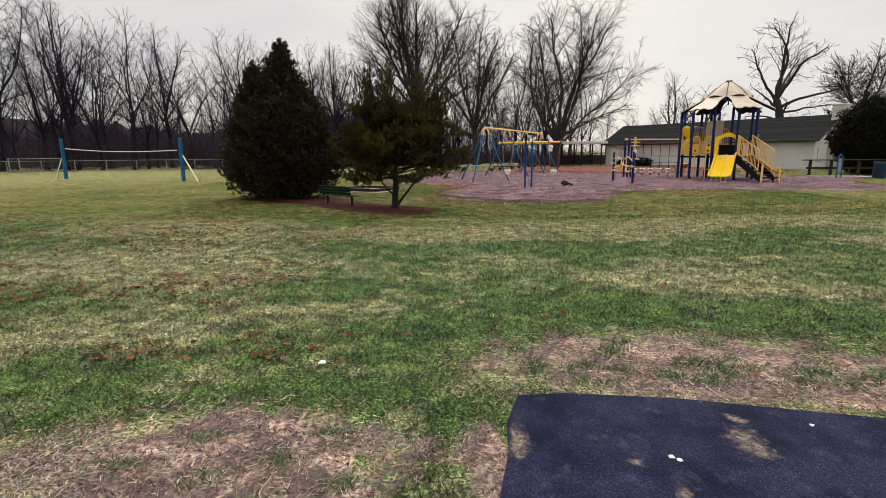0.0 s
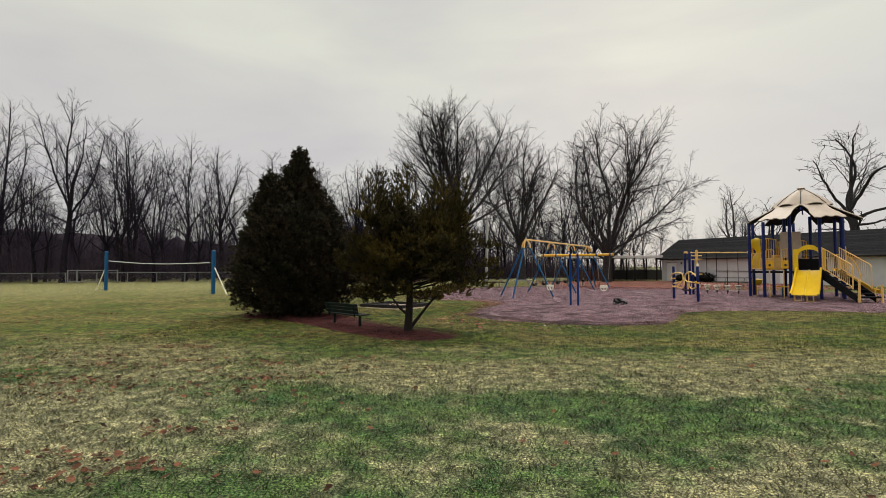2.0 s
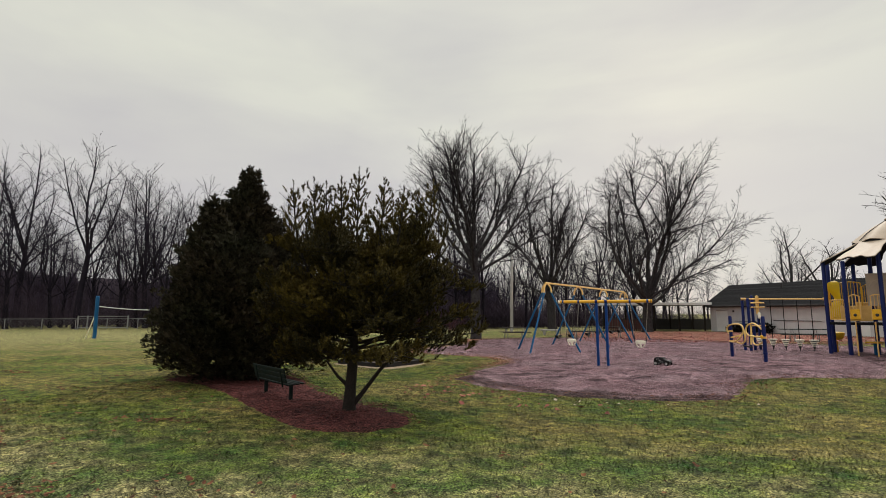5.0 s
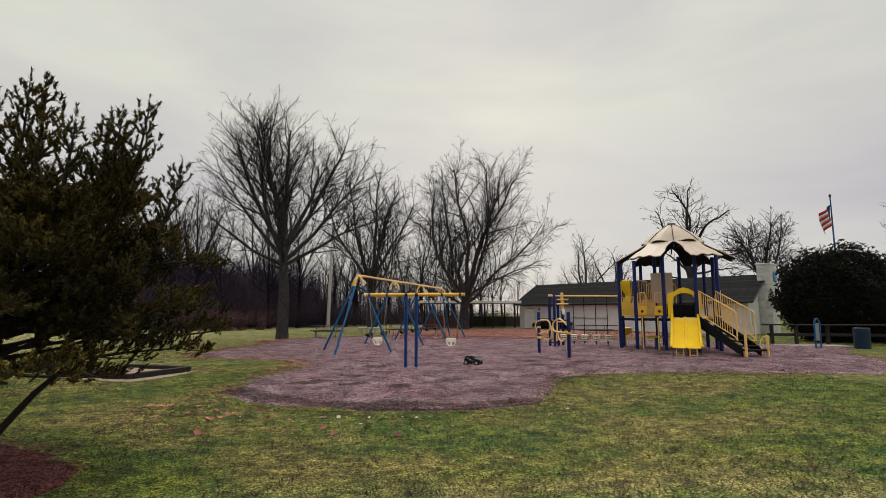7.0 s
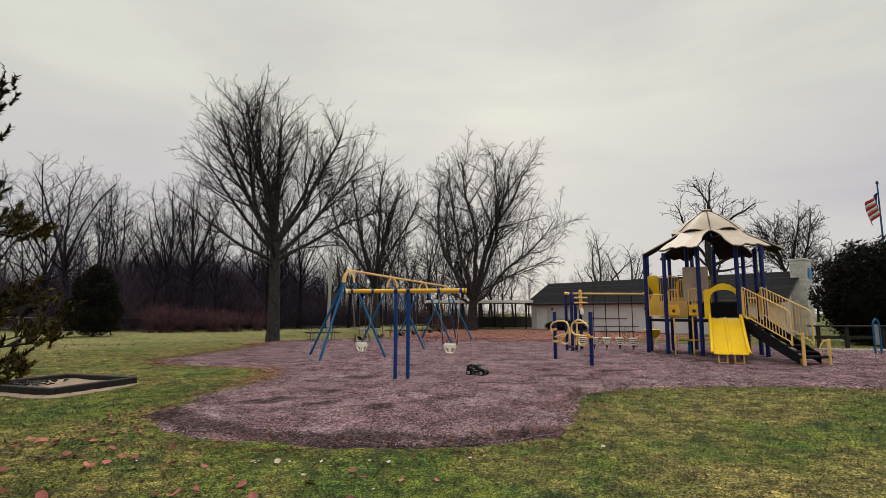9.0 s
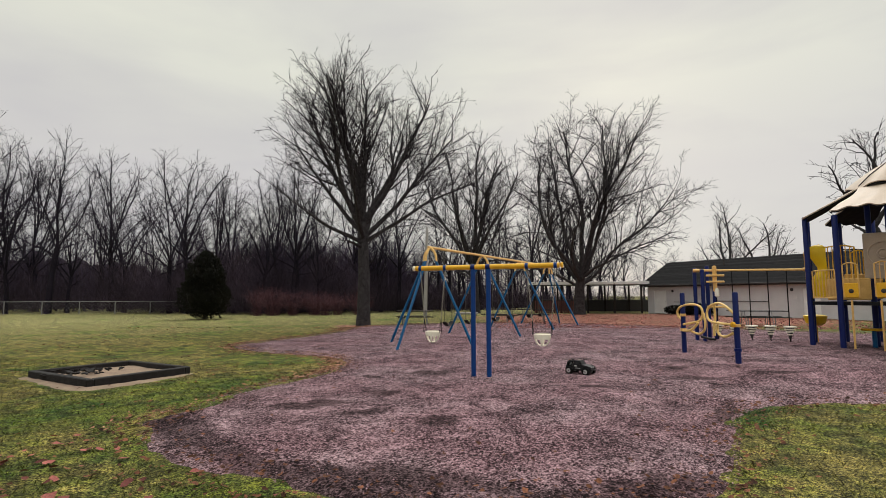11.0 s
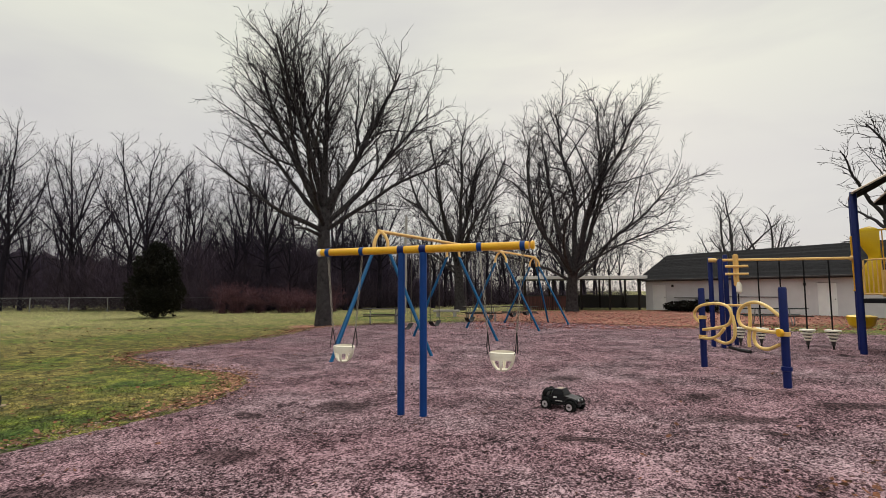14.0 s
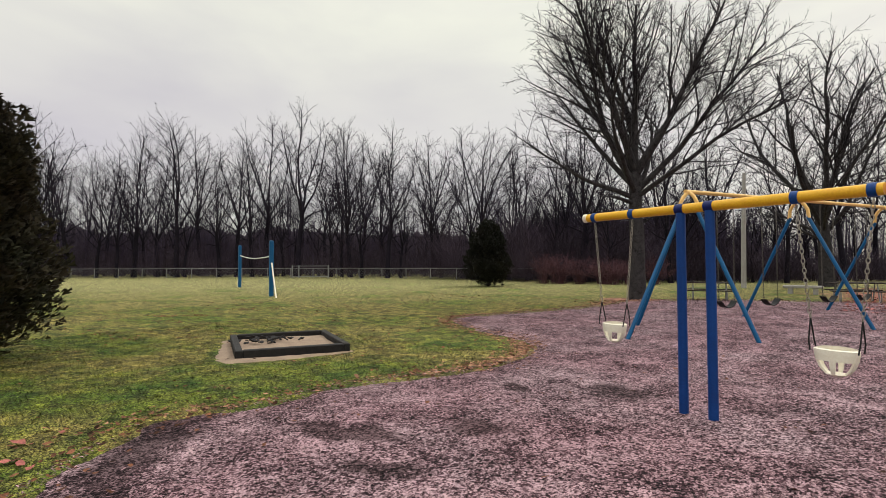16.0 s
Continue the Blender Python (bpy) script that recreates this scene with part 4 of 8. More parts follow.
def grow(r, p, d, length, points, wander, up):
    """Many branches at once: lines of points that start at p along d, wander a little and bend up."""
    out = np.empty((len(p), points, 3))
    out[:, 0] = p
    d = d.copy()
    for j in range(1, points):
        d = d + r.normal(0, wander, d.shape) + (0, 0, up)
        d /= np.linalg.norm(d, axis=1)[:, None] + 1e-9
        out[:, j] = out[:, j - 1] + d * (length / (points - 1))[:, None]
    return out


def sprout(r, lines, radii, each, start, angle, up):
    """Where side branches leave their lines: root, direction, place along the line, the line's radius and number."""
    n, m = lines.shape[:2]
    each = np.asarray(each, int)
    who = np.repeat(np.arange(n), each)
    rank = np.arange(len(who)) - np.repeat(np.cumsum(each) - each, each)
    t = start + (1 - start) * (rank + r.random(len(who))) / each[who]
    i = np.minimum((t * (m - 1)).astype(int), m - 2)
    w = (t * (m - 1) - i)[:, None]
    p = lines[who, i] * (1 - w) + lines[who, i + 1] * w
    d = lines[who, i + 1] - lines[who, i]
    d /= np.linalg.norm(d, axis=1)[:, None] + 1e-9
    ref = np.where(np.abs(d[:, 2:]) < 0.9, np.array((0.0, 0.0, 1.0)), np.array((1.0, 0.0, 0.0)))
    a = np.cross(d, ref)
    a /= np.linalg.norm(a, axis=1)[:, None] + 1e-9
    b = np.cross(d, a)
    az = rank * 2.4 + (r.random(n) * 6.28)[who] + r.normal(0, 0.35, len(who))
    k = angle * r.uniform(0.7, 1.25, len(who))
    d = d * np.cos(k)[:, None] + (a * np.cos(az)[:, None] + b * np.sin(az)[:, None]) * np.sin(k)[:, None] + (0, 0, up)
    d /= np.linalg.norm(d, axis=1)[:, None] + 1e-9
    rad = radii[who, i] * (1 - w[:, 0]) + radii[who, i + 1] * w[:, 0]
    return p, d, t, rad, who


def room(p, d, env):
    """How far each branch may run before it leaves the crown's egg shape."""
    q, v = (p - np.array(env[:3])) / np.array(env[3:]), d / np.array(env[3:])
    a, b, c = (v * v).sum(1), (q * v).sum(1), (q * q).sum(1) - 1
    disc = np.maximum(b * b - a * c, 0.0)
    return np.maximum((np.sqrt(disc) - b) / a, 0.25)


def fit_in(lines, env):
    """Shortens branches that bent out of the crown's egg shape; gives them and by how much."""
    q = (lines - np.array(env[:3])) / np.array(env[3:])
    far_out = np.sqrt((q * q).sum(2)).max(1)
    share = np.minimum(1.0, 1.04 / far_out)
    return lines[:, :1] + (lines - lines[:, :1]) * share[:, None, None], share


def taper(base, points, tip):
    s = np.linspace(0, 1, points)
    return np.maximum(base[:, None] * (1 - 0.82 * s)[None] ** 0.85, tip)


def thin(lines, radii, sides):
    """Meshes of thin branches as triangles: three-sided tubes, or flat slivers where sides is 1."""
    n, m = lines.shape[:2]
    d = lines[:, -1] - lines[:, 0]
    d /= np.linalg.norm(d, axis=1)[:, None] + 1e-9
    a = np.cross(d, np.where(np.abs(d[:, 2:]) < 0.9, np.array((0.0, 0.0, 1.0)), np.array((1.0, 0.0, 0.0))))
    a /= np.linalg.norm(a, axis=1)[:, None] + 1e-9
    b = np.cross(d, a)
    if sides == 1:
        w = (np.cos(lines[:, 0, 0] * 7)[:, None] * a + np.sin(lines[:, 0, 0] * 7)[:, None] * b) * radii[:, :1]
        v = np.stack([lines[:, 0] - w, lines[:, 0] + w, lines[:, -1]], 1)
        return v.reshape(-1, 3), np.arange(3 * n)
    ring = np.stack([a, -0.5 * a + 0.866 * b, -0.5 * a - 0.866 * b], 1)
    v = lines[:, :-1, None] + ring[:, None] * radii[:, :-1, None, None]
    v = np.concatenate([v.reshape(n, -1, 3), lines[:, -1:]], 1)
    f = []
    for i in range(m - 2):
        for j in range(3):
            k = (j + 1) % 3
            f += [3 * i + j, 3 * i + k, 3 * i + 3 + k, 3 * i + j, 3 * i + 3 + k, 3 * i + 3 + j]
    for j in range(3):
        f += [3 * (m - 2) + j, 3 * (m - 2) + (j + 1) % 3, 3 * (m - 1)]
    return v.reshape(-1, 3), (np.array(f)[None] + (3 * (m - 1) + 1) * np.arange(n)[:, None]).ravel()


def grown_tree(seed, fork, girth, limbs, env, lean=(0, 0), open_=0.9, rise=0.05, gaps=(0.6, 0.3, 0.17), tip=0.008, fine=2, flop=0.0, sides=3, crook=1.0, pts=(13, 8, 5), stout=0.5, bush=0.36, spread=0.8):
    """A leafless tree: trunk, ascending limbs, and four orders of side branches that end at an egg-shaped crown.
    gaps: spacing of branches, branchlets and twigs; fine: twiglets on each twig; flop: how the outer twigs sag; crook: how crooked it is;
    bush: how much shorter the branches get towards a limb's end; spread: the angle at which they leave it.
    Gives the wood as one Build and the twigs as vertices and triangles."""
    r = np.random.default_rng(seed)
    d0 = np.array((lean[0], lean[1], 1.0))
    trunk, _ = limb((0, 0, -0.1), d0 / np.linalg.norm(d0), fork + 0.1, 6, 0.03 * crook, 0.02, r)
    wood = Build()
    wood.tube(trunk, girth * np.array((1.3, 1.06, 1.0, 0.95, 0.9, 0.86, 0.8)), 10, False)
    base, way, size = [], [], []
    for i in range(limbs):
        u = (i + 0.2) / limbs
        az = i * 2.4 + r.uniform(-0.35, 0.35)
        tilt = open_ * u ** 0.7 * r.uniform(0.85, 1.15)
        s = 1 - 0.5 * max(0.0, u - 0.2) * r.uniform(0.6, 1.1)
        j = min(5, int(s * 6))
        base.append(trunk[j] + (trunk[j + 1] - trunk[j]) * (s * 6 - j))
        way.append((math.sin(tilt) * math.cos(az), math.sin(tilt) * math.sin(az), math.cos(tilt)))
        size.append(girth * (stout - 0.27 * u))
    base, way = np.array(base), np.array(way)
    length = room(base, way, env) * r.uniform(0.8, 0.95, limbs)
    one = grow(r, base, way, length, pts[0], 0.055 * crook * math.sqrt(13 / pts[0]), rise * 13 / pts[0])
    one, share = fit_in(one, env)
    length = length * share
    one_r = taper(np.array(size), pts[0], 2.0 * tip)
    # branches
    each = np.maximum(4, (length / gaps[0]).astype(int))
    p, d, t, rad, who = sprout(r, one, one_r, each, 0.25, spread, 0.08 - flop)
    two_l = np.minimum(length[who] * (0.62 - bush * t) * r.uniform(0.6, 1.15, len(t)), room(p, d, env) * r.uniform(0.8, 1.1, len(t)))
    two = grow(r, p, d, two_l, pts[1], 0.08 * crook, 0.5 * rise - flop * 0.1)
    two, share = fit_in(two, env)
    two_l = two_l * share
    two_r = taper(np.minimum(0.6 * rad, 0.006 + 0.0125 * two_l), pts[1], 1.25 * tip)
    for line, w in zip(one, one_r):
        wood.tube(line, w, 7 if pts[0] > 9 else 4, False)
    for line, w in zip(two, two_r):
        wood.tube(line, w, 4 if pts[0] > 9 else 3, False)
    # branchlets on limbs and branches
    parts = []
    for lines, radii, span_, first, gap in ((one, one_r, length, 0.45, 1.6 * gaps[1]), (two, two_r, two_l, 0.12, gaps[1])):
        each = np.maximum(2, (span_ / gap).astype(int))
        p, d, t, rad, who = sprout(r, lines, radii, each, first, 0.68, 0.08 - flop)
        ln = np.clip(span_[who] * (0.5 - 0.28 * t) * r.uniform(0.6, 1.2, len(t)), 0.3, 1.9)
        parts.append((grow(r, p, d, ln, pts[2], 0.1 * crook, 0.01 - flop * 0.15), np.minimum(0.6 * rad, 0.004 + 0.008 * ln), ln))
    three, base_r, three_l = (np.concatenate(q) for q in zip(*parts))
    three_r = taper(base_r, pts[2], tip)
    # twigs and twiglets
    each = np.maximum(2, (three_l / gaps[2]).astype(int))
    p, d, t, rad, who = sprout(r, three, three_r, each, 0.15, 0.62, 0.06 - flop)
    four_l = np.clip(three_l[who] * (0.62 - 0.3 * t) * r.uniform(0.6, 1.25, len(t)), 0.2, 0.95)
    four = grow(r, p, d, four_l, 3, 0.12, 0.03)
    four_r = taper(np.minimum(0.8 * rad, 1.15 * tip), 3, 0.8 * tip)
    out = [thin(three, three_r, 3), thin(four, four_r, sides)]
    if fine:
        p, d, t, rad, who = sprout(r, four, four_r, np.full(len(four), fine), 0.15, 0.6, 0.05)
        five_l = np.clip(four_l[who] * 0.55 * r.uniform(0.5, 1.2, len(t)), 0.12, 0.5)
        out.append(thin(grow(r, p, d, five_l, 2, 0.1, 0), np.full((len(p), 2), 0.8 * tip), sides))
    verts, tris, k = [], [], 0
    for v, f in out:
        verts.append(v)
        tris.append(f + k)
        k += len(v)
    return wood, (np.concatenate(verts), np.concatenate(tris))


def tree(name, x, y, built, label, category, group="", turn=0.0, mats=(M_BARK, M_TWIG)):
    e = thing(name, x, y, float(gz(x, y)), label, category, group, turn)
    part("trunk", built[0], mats[0], e, smooth=60)
    crown = new("crown", fast_mesh("crown", *built[1], 3, mats[1]))
    crown.parent = e
    return e


tree("bare_tree", -1.75, 40.6, grown_tree(11, 5.4, 0.31, 17, (0.1, 0, 9.3, 6.5, 6.0, 5.4), open_=1.5, rise=0.02, gaps=(0.55, 0.36, 0.2), tip=0.0085, stout=0.58, crook=1.3, bush=0.26, spread=0.66), "large leafless maple with grey trunk at the mulch edge", "tree")
tree("bare_tree", 12.5, 57, grown_tree(33, 3.0, 0.44, 12, (1.3, 0, 10.1, 10.0, 7.8, 8.8), lean=(-0.02, 0), open_=1.15, rise=-0.002, gaps=(0.9, 0.52, 0.29), tip=0.012, flop=0.06, crook=2.0, bush=0.26, spread=0.74, stout=0.5), "broad leafless tree forking low beside the shelter", "tree")
tree("bare_tree", 4.0, 60, grown_tree(31, 4.4, 0.42, 13, (-0.2, 0, 10.1, 6.2, 5.2, 7.2), open_=1.1, rise=0.012, gaps=(0.85, 0.52, 0.29), tip=0.0112, stout=0.5, bush=0.26, spread=0.65, crook=1.3), "upright leafless tree with dense fine twigs behind the swings", "tree")
tree("bare_tree", 39.5, 60, grown_tree(47, 7.4, 0.46, 11, (0.9, 0, 12.2, 8.6, 6.7, 4.9), open_=1.4, rise=0.0, gaps=(1.0, 0.7, 0.45), tip=0.017, fine=1, crook=2.4), "gnarled leafless tree with spreading limbs behind the building", "tree")
tree("bare_tree", 31.7, 72, grown_tree(53, 3.5, 0.35, 7, (0, 0, 8, 5.0, 4.5, 4.7), open_=1.1, gaps=(1.0, 0.6, 0.34), tip=0.015, fine=1, sides=1, crook=1.5, rise=0.01), "medium leafless tree behind the dark roof", "tree")
tree("bare_tree", 38.0, 76, grown_tree(67, 3.5, 0.35, 7, (0, 0, 7.5, 4.5, 4.5, 4.3), open_=1.1, gaps=(1.0, 0.6, 0.34), tip=0.015, fine=1, sides=1, crook=1.5, rise=0.01), "slender leafless tree behind the dark roof", "tree")
tree("bare_tree", 48, 60, grown_tree(59, 4.0, 0.4, 11, (0, 0, 8.6, 7.2, 5.5, 4.9), open_=1.35, gaps=(0.5, 0.34, 0.24), tip=0.02, sides=1, rise=0.01), "dense twiggy leafless tree beyond the chimney", "tree")
tree("bare_tree", 58, 50, grown_tree(61, 4.5, 0.45, 8, (0, 0, 9.5, 7, 6, 5.6), open_=1.25, gaps=(1.0, 0.6, 0.36), tip=0.014, fine=1, sides=1, crook=1.6, rise=0.0), "leafless tree with long arching limbs beyond the shrub", "tree")

kinds = [grown_tree(100 + i, 4.0 + 1.3 * (i % 3), 0.2 + 0.03 * (i % 3), 8 + i % 3, (0.4 * (i % 2), 0, 10.6 + 0.5 * (i % 3), 4.6 + 0.8 * (i % 2), 4.8, 6.4), open_=1.15, rise=0.012, gaps=(1.0, 0.62, 0.43), tip=0.014, sides=1, crook=1.3, pts=(8, 4, 3)) for i in range(6)]
stock = []
for i, b in enumerate(kinds):
    stock.append(tree("woodland_tree", -70 + 7 * i, 64 + 1.5 * (i % 3), b, "slim leafless forest tree in the wood's edge", "tree", "woodland trees", 40 * i, (M_TWIG2, M_TWIG2)))
EDGE = np.array([(-92, 24), (-70, 40), (-50, 54.5), (-32, 60), (-22, 57.5), (-12, 56), (0, 64), (8, 73), (16, 80), (30, 92), (60, 100), (95, 84)])
span = np.r_[0, np.cumsum(np.hypot(*np.diff(EDGE, axis=0).T))]


def along(s):
    return np.array((np.interp(s, span, EDGE[:, 0]), np.interp(s, span, EDGE[:, 1])))


s = 2.0
k = 0
while s < span[-1]:
    dense = s < span[9]
    for depth in ((1.5, 8) if dense else (4,)):
        p = along(s + rng.uniform(-1.2, 1.2))
        q = along(min(span[-1], s + 0.5))
        d = along(s + 0.6) - along(s - 0.6)
        nrm = np.array((-d[1], d[0])) / (np.hypot(*d) + 1e-9)
        p = p + nrm * (depth + rng.uniform(-1.5, 2.5))
        if 12 < p[0] < 40 and p[1] < 76:
            continue
        size = rng.uniform(0.6, 1.2) * float(np.interp(p[0], (-48, -32, -20, 6, 20), (1.08, 0.92, 0.74, 0.76, 0.84)))
        c = copy_thing(stock[int(rng.integers(0, 6)) if depth < 5 else int(rng.integers(3, 6))], pose(U * p[0], U * p[1], 0, 0, 0, rng.uniform(0, 360)))
        c.scale = (size, size, size)
        k += 1
    s += 2.6 if dense else 6.0


def brush():
    """Thicket of thin upright stems and twigs under the wood's edge."""
    n = 170000
    s = np.where(rng.random(n) < 0.5, rng.uniform(0, span[9], n), rng.uniform(span[3], span[8], n))
    p = np.c_[np.interp(s, span, EDGE[:, 0]), np.interp(s, span, EDGE[:, 1])]
    ahead = np.c_[np.interp(s + 0.5, span, EDGE[:, 0]), np.interp(s + 0.5, span, EDGE[:, 1])]
    d = ahead - p
    d /= np.hypot(d[:, 0], d[:, 1])[:, None] + 1e-9
    nrm = np.c_[-d[:, 1], d[:, 0]]
    p = p + nrm * (0.2 + 15 * rng.random(n)[:, None] ** 1.2)
    clump = 0.55 + 0.45 * np.sin(s * 0.9) * np.sin(s * 0.37 + 1)
    h = rng.uniform(0.45, 1.0, n) ** 1.7 * (3.6 + 6.0 * clump) * np.interp(p[:, 0], (-8, 1, 18, 30), (1, 0.45, 0.45, 0.7))
    a = rng.uniform(0, 2 * math.pi, n)
    z0 = rng.uniform(0, 0.6, n) * h
    seg = rng.uniform(0.3, 1.0, n) * h * 0.5
    lean = rng.normal(0, 0.75, (n, 2)) * seg[:, None]
    w = rng.uniform(0.007, 0.018, n)
    v = np.empty((n, 3, 3))
    v[:, 0] = np.c_[p[:, 0] - w * np.cos(a), p[:, 1] - w * np.sin(a), z0]
    v[:, 1] = np.c_[p[:, 0] + w * np.cos(a), p[:, 1] + w * np.sin(a), z0]
    v[:, 2] = np.c_[p[:, 0] + lean[:, 0], p[:, 1] + lean[:, 1], z0 + seg]
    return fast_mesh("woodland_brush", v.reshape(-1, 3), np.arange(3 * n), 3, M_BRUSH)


tagged(new("woodland_brush", brush()), "tangled brown and reddish thicket along the wood's edge", "brush", kind="stuff")


def far_woods():
    """Stems and ascending twigs of the wood's inner rows."""
    r = np.random.default_rng(77)
    out = []
    for k_ in range(1800):
        s = r.uniform(0, span[9]) if k_ % 2 else r.uniform(span[3], span[8])
        p, d = along(s), along(s + 0.6) - along(s - 0.6)
        nrm = np.array((-d[1], d[0])) / (np.hypot(*d) + 1e-9)
        p = p + nrm * r.uniform(6, 26)
        if (12 < p[0] < 40 and p[1] < 76) or (-3 < p[0] < 24 and k_ % 7 > 1):
            continue
        h = r.uniform(7, 14) * float(np.interp(p[0], (-48, -32, -20, 6, 20), (1.0, 0.85, 0.65, 0.7, 0.8)))
        k = 110
        z0 = np.r_[0.0, h * r.uniform(0.15, 0.92, k)]
        up = np.r_[h, np.maximum(0.5, (h - z0[1:]) * r.uniform(0.12, 0.4, k))]
        lean = r.normal(0, 0.85, (k + 1, 2)) * up[:, None]
        lean[0] = r.normal(0, 0.5, 2)
        ax = p + lean[0] * (z0 / h)[:, None] + r.normal(0, 0.12, (k + 1, 2)) * (h - z0)[:, None] * (np.arange(k + 1) > 0)[:, None]
        w = np.r_[0.11, 0.008 + 0.016 * r.random(k)]
        a = r.uniform(0, math.pi, k + 1)
        v = np.empty((k + 1, 3, 3))
        v[:, 0] = np.c_[ax[:, 0] - w * np.cos(a), ax[:, 1] - w * np.sin(a), z0]
        v[:, 1] = np.c_[ax[:, 0] + w * np.cos(a), ax[:, 1] + w * np.sin(a), z0]
        v[:, 2] = np.c_[ax + lean, z0 + up]
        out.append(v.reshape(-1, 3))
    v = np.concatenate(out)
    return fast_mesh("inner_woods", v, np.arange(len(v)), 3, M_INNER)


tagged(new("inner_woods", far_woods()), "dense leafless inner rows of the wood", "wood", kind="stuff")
# haze over the distant wood, put into its colour as a pale violet grey
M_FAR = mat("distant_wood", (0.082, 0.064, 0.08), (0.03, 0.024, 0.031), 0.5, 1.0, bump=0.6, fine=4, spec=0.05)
far = []
for i, s in enumerate(np.linspace(0, span[9], 420)):
    p = along(s)
    d = along(s + 0.6) - along(s - 0.6)
    nrm = np.array((-d[1], d[0])) / (np.hypot(*d) + 1e-9)
    p = p + nrm * 26
    top = 4.6 + 2.9 * float(np.interp(p[0], (-62, -36), (1, 0))) + 1.8 * noise.noise((s * 0.13, 0, 0)) + 1.5 * noise.noise((s * 0.7, 3, 0)) + 0.9 * noise.noise((s * 1.9, 7, 0))
    top *= float(np.interp(p[0], (-8, 1, 18, 30), (1, 0.28, 0.28, 0.7)))  # the wood is open there, with sky between the stems
    far.append([(*(p - nrm * 2.5), -0.2), (*(p - nrm * 1.6), top * 0.5), (*(p - nrm * 0.4), top), (*(p + nrm * 3), top * 0.9), (*(p + nrm * 5), -0.2)])
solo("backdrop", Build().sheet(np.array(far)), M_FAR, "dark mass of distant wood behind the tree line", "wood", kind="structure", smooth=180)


def needles(base, axis, count, length, radius, width):
    """Needles round shoots: base and axis arrays, thin triangles leaning forward."""
    n = len(base)
    t = rng.random((n, count, 1))
    r = rng.normal(size=(n, count, 3))
    ax = axis / (np.linalg.norm(axis, axis=1)[:, None] + 1e-9)
    r -= (r * ax[:, None]).sum(2, keepdims=True) * ax[:, None]
    r /= np.linalg.norm(r, axis=2, keepdims=True) + 1e-9
    p = base[:, None] + axis[:, None] * t * length
    tip = p + r * radius * rng.uniform(0.6, 1.1, (n, count, 1)) + ax[:, None] * radius * 0.9
    side = np.cross(r, ax[:, None]) * width
    v = np.stack([p - side, p + side, tip], 2).reshape(-1, 3)
    return v


# tips of the pine's leaders, from its foot
LEADERS = ((-0.9, -0.65, 4.2), (-0.8, 0.0, 4.45), (-0.76, 0.5, 4.5), (-0.33, 0.22, 4.5), (-0.08, 0.5, 4.75), (0.8, -0.7, 4.15), (1.15, -0.8, 3.8), (0.82, 0.63, 4.35), (1.29, -0.15, 4.1), (1.56, -0.13, 4.25), (1.63, 0.85, 3.8))


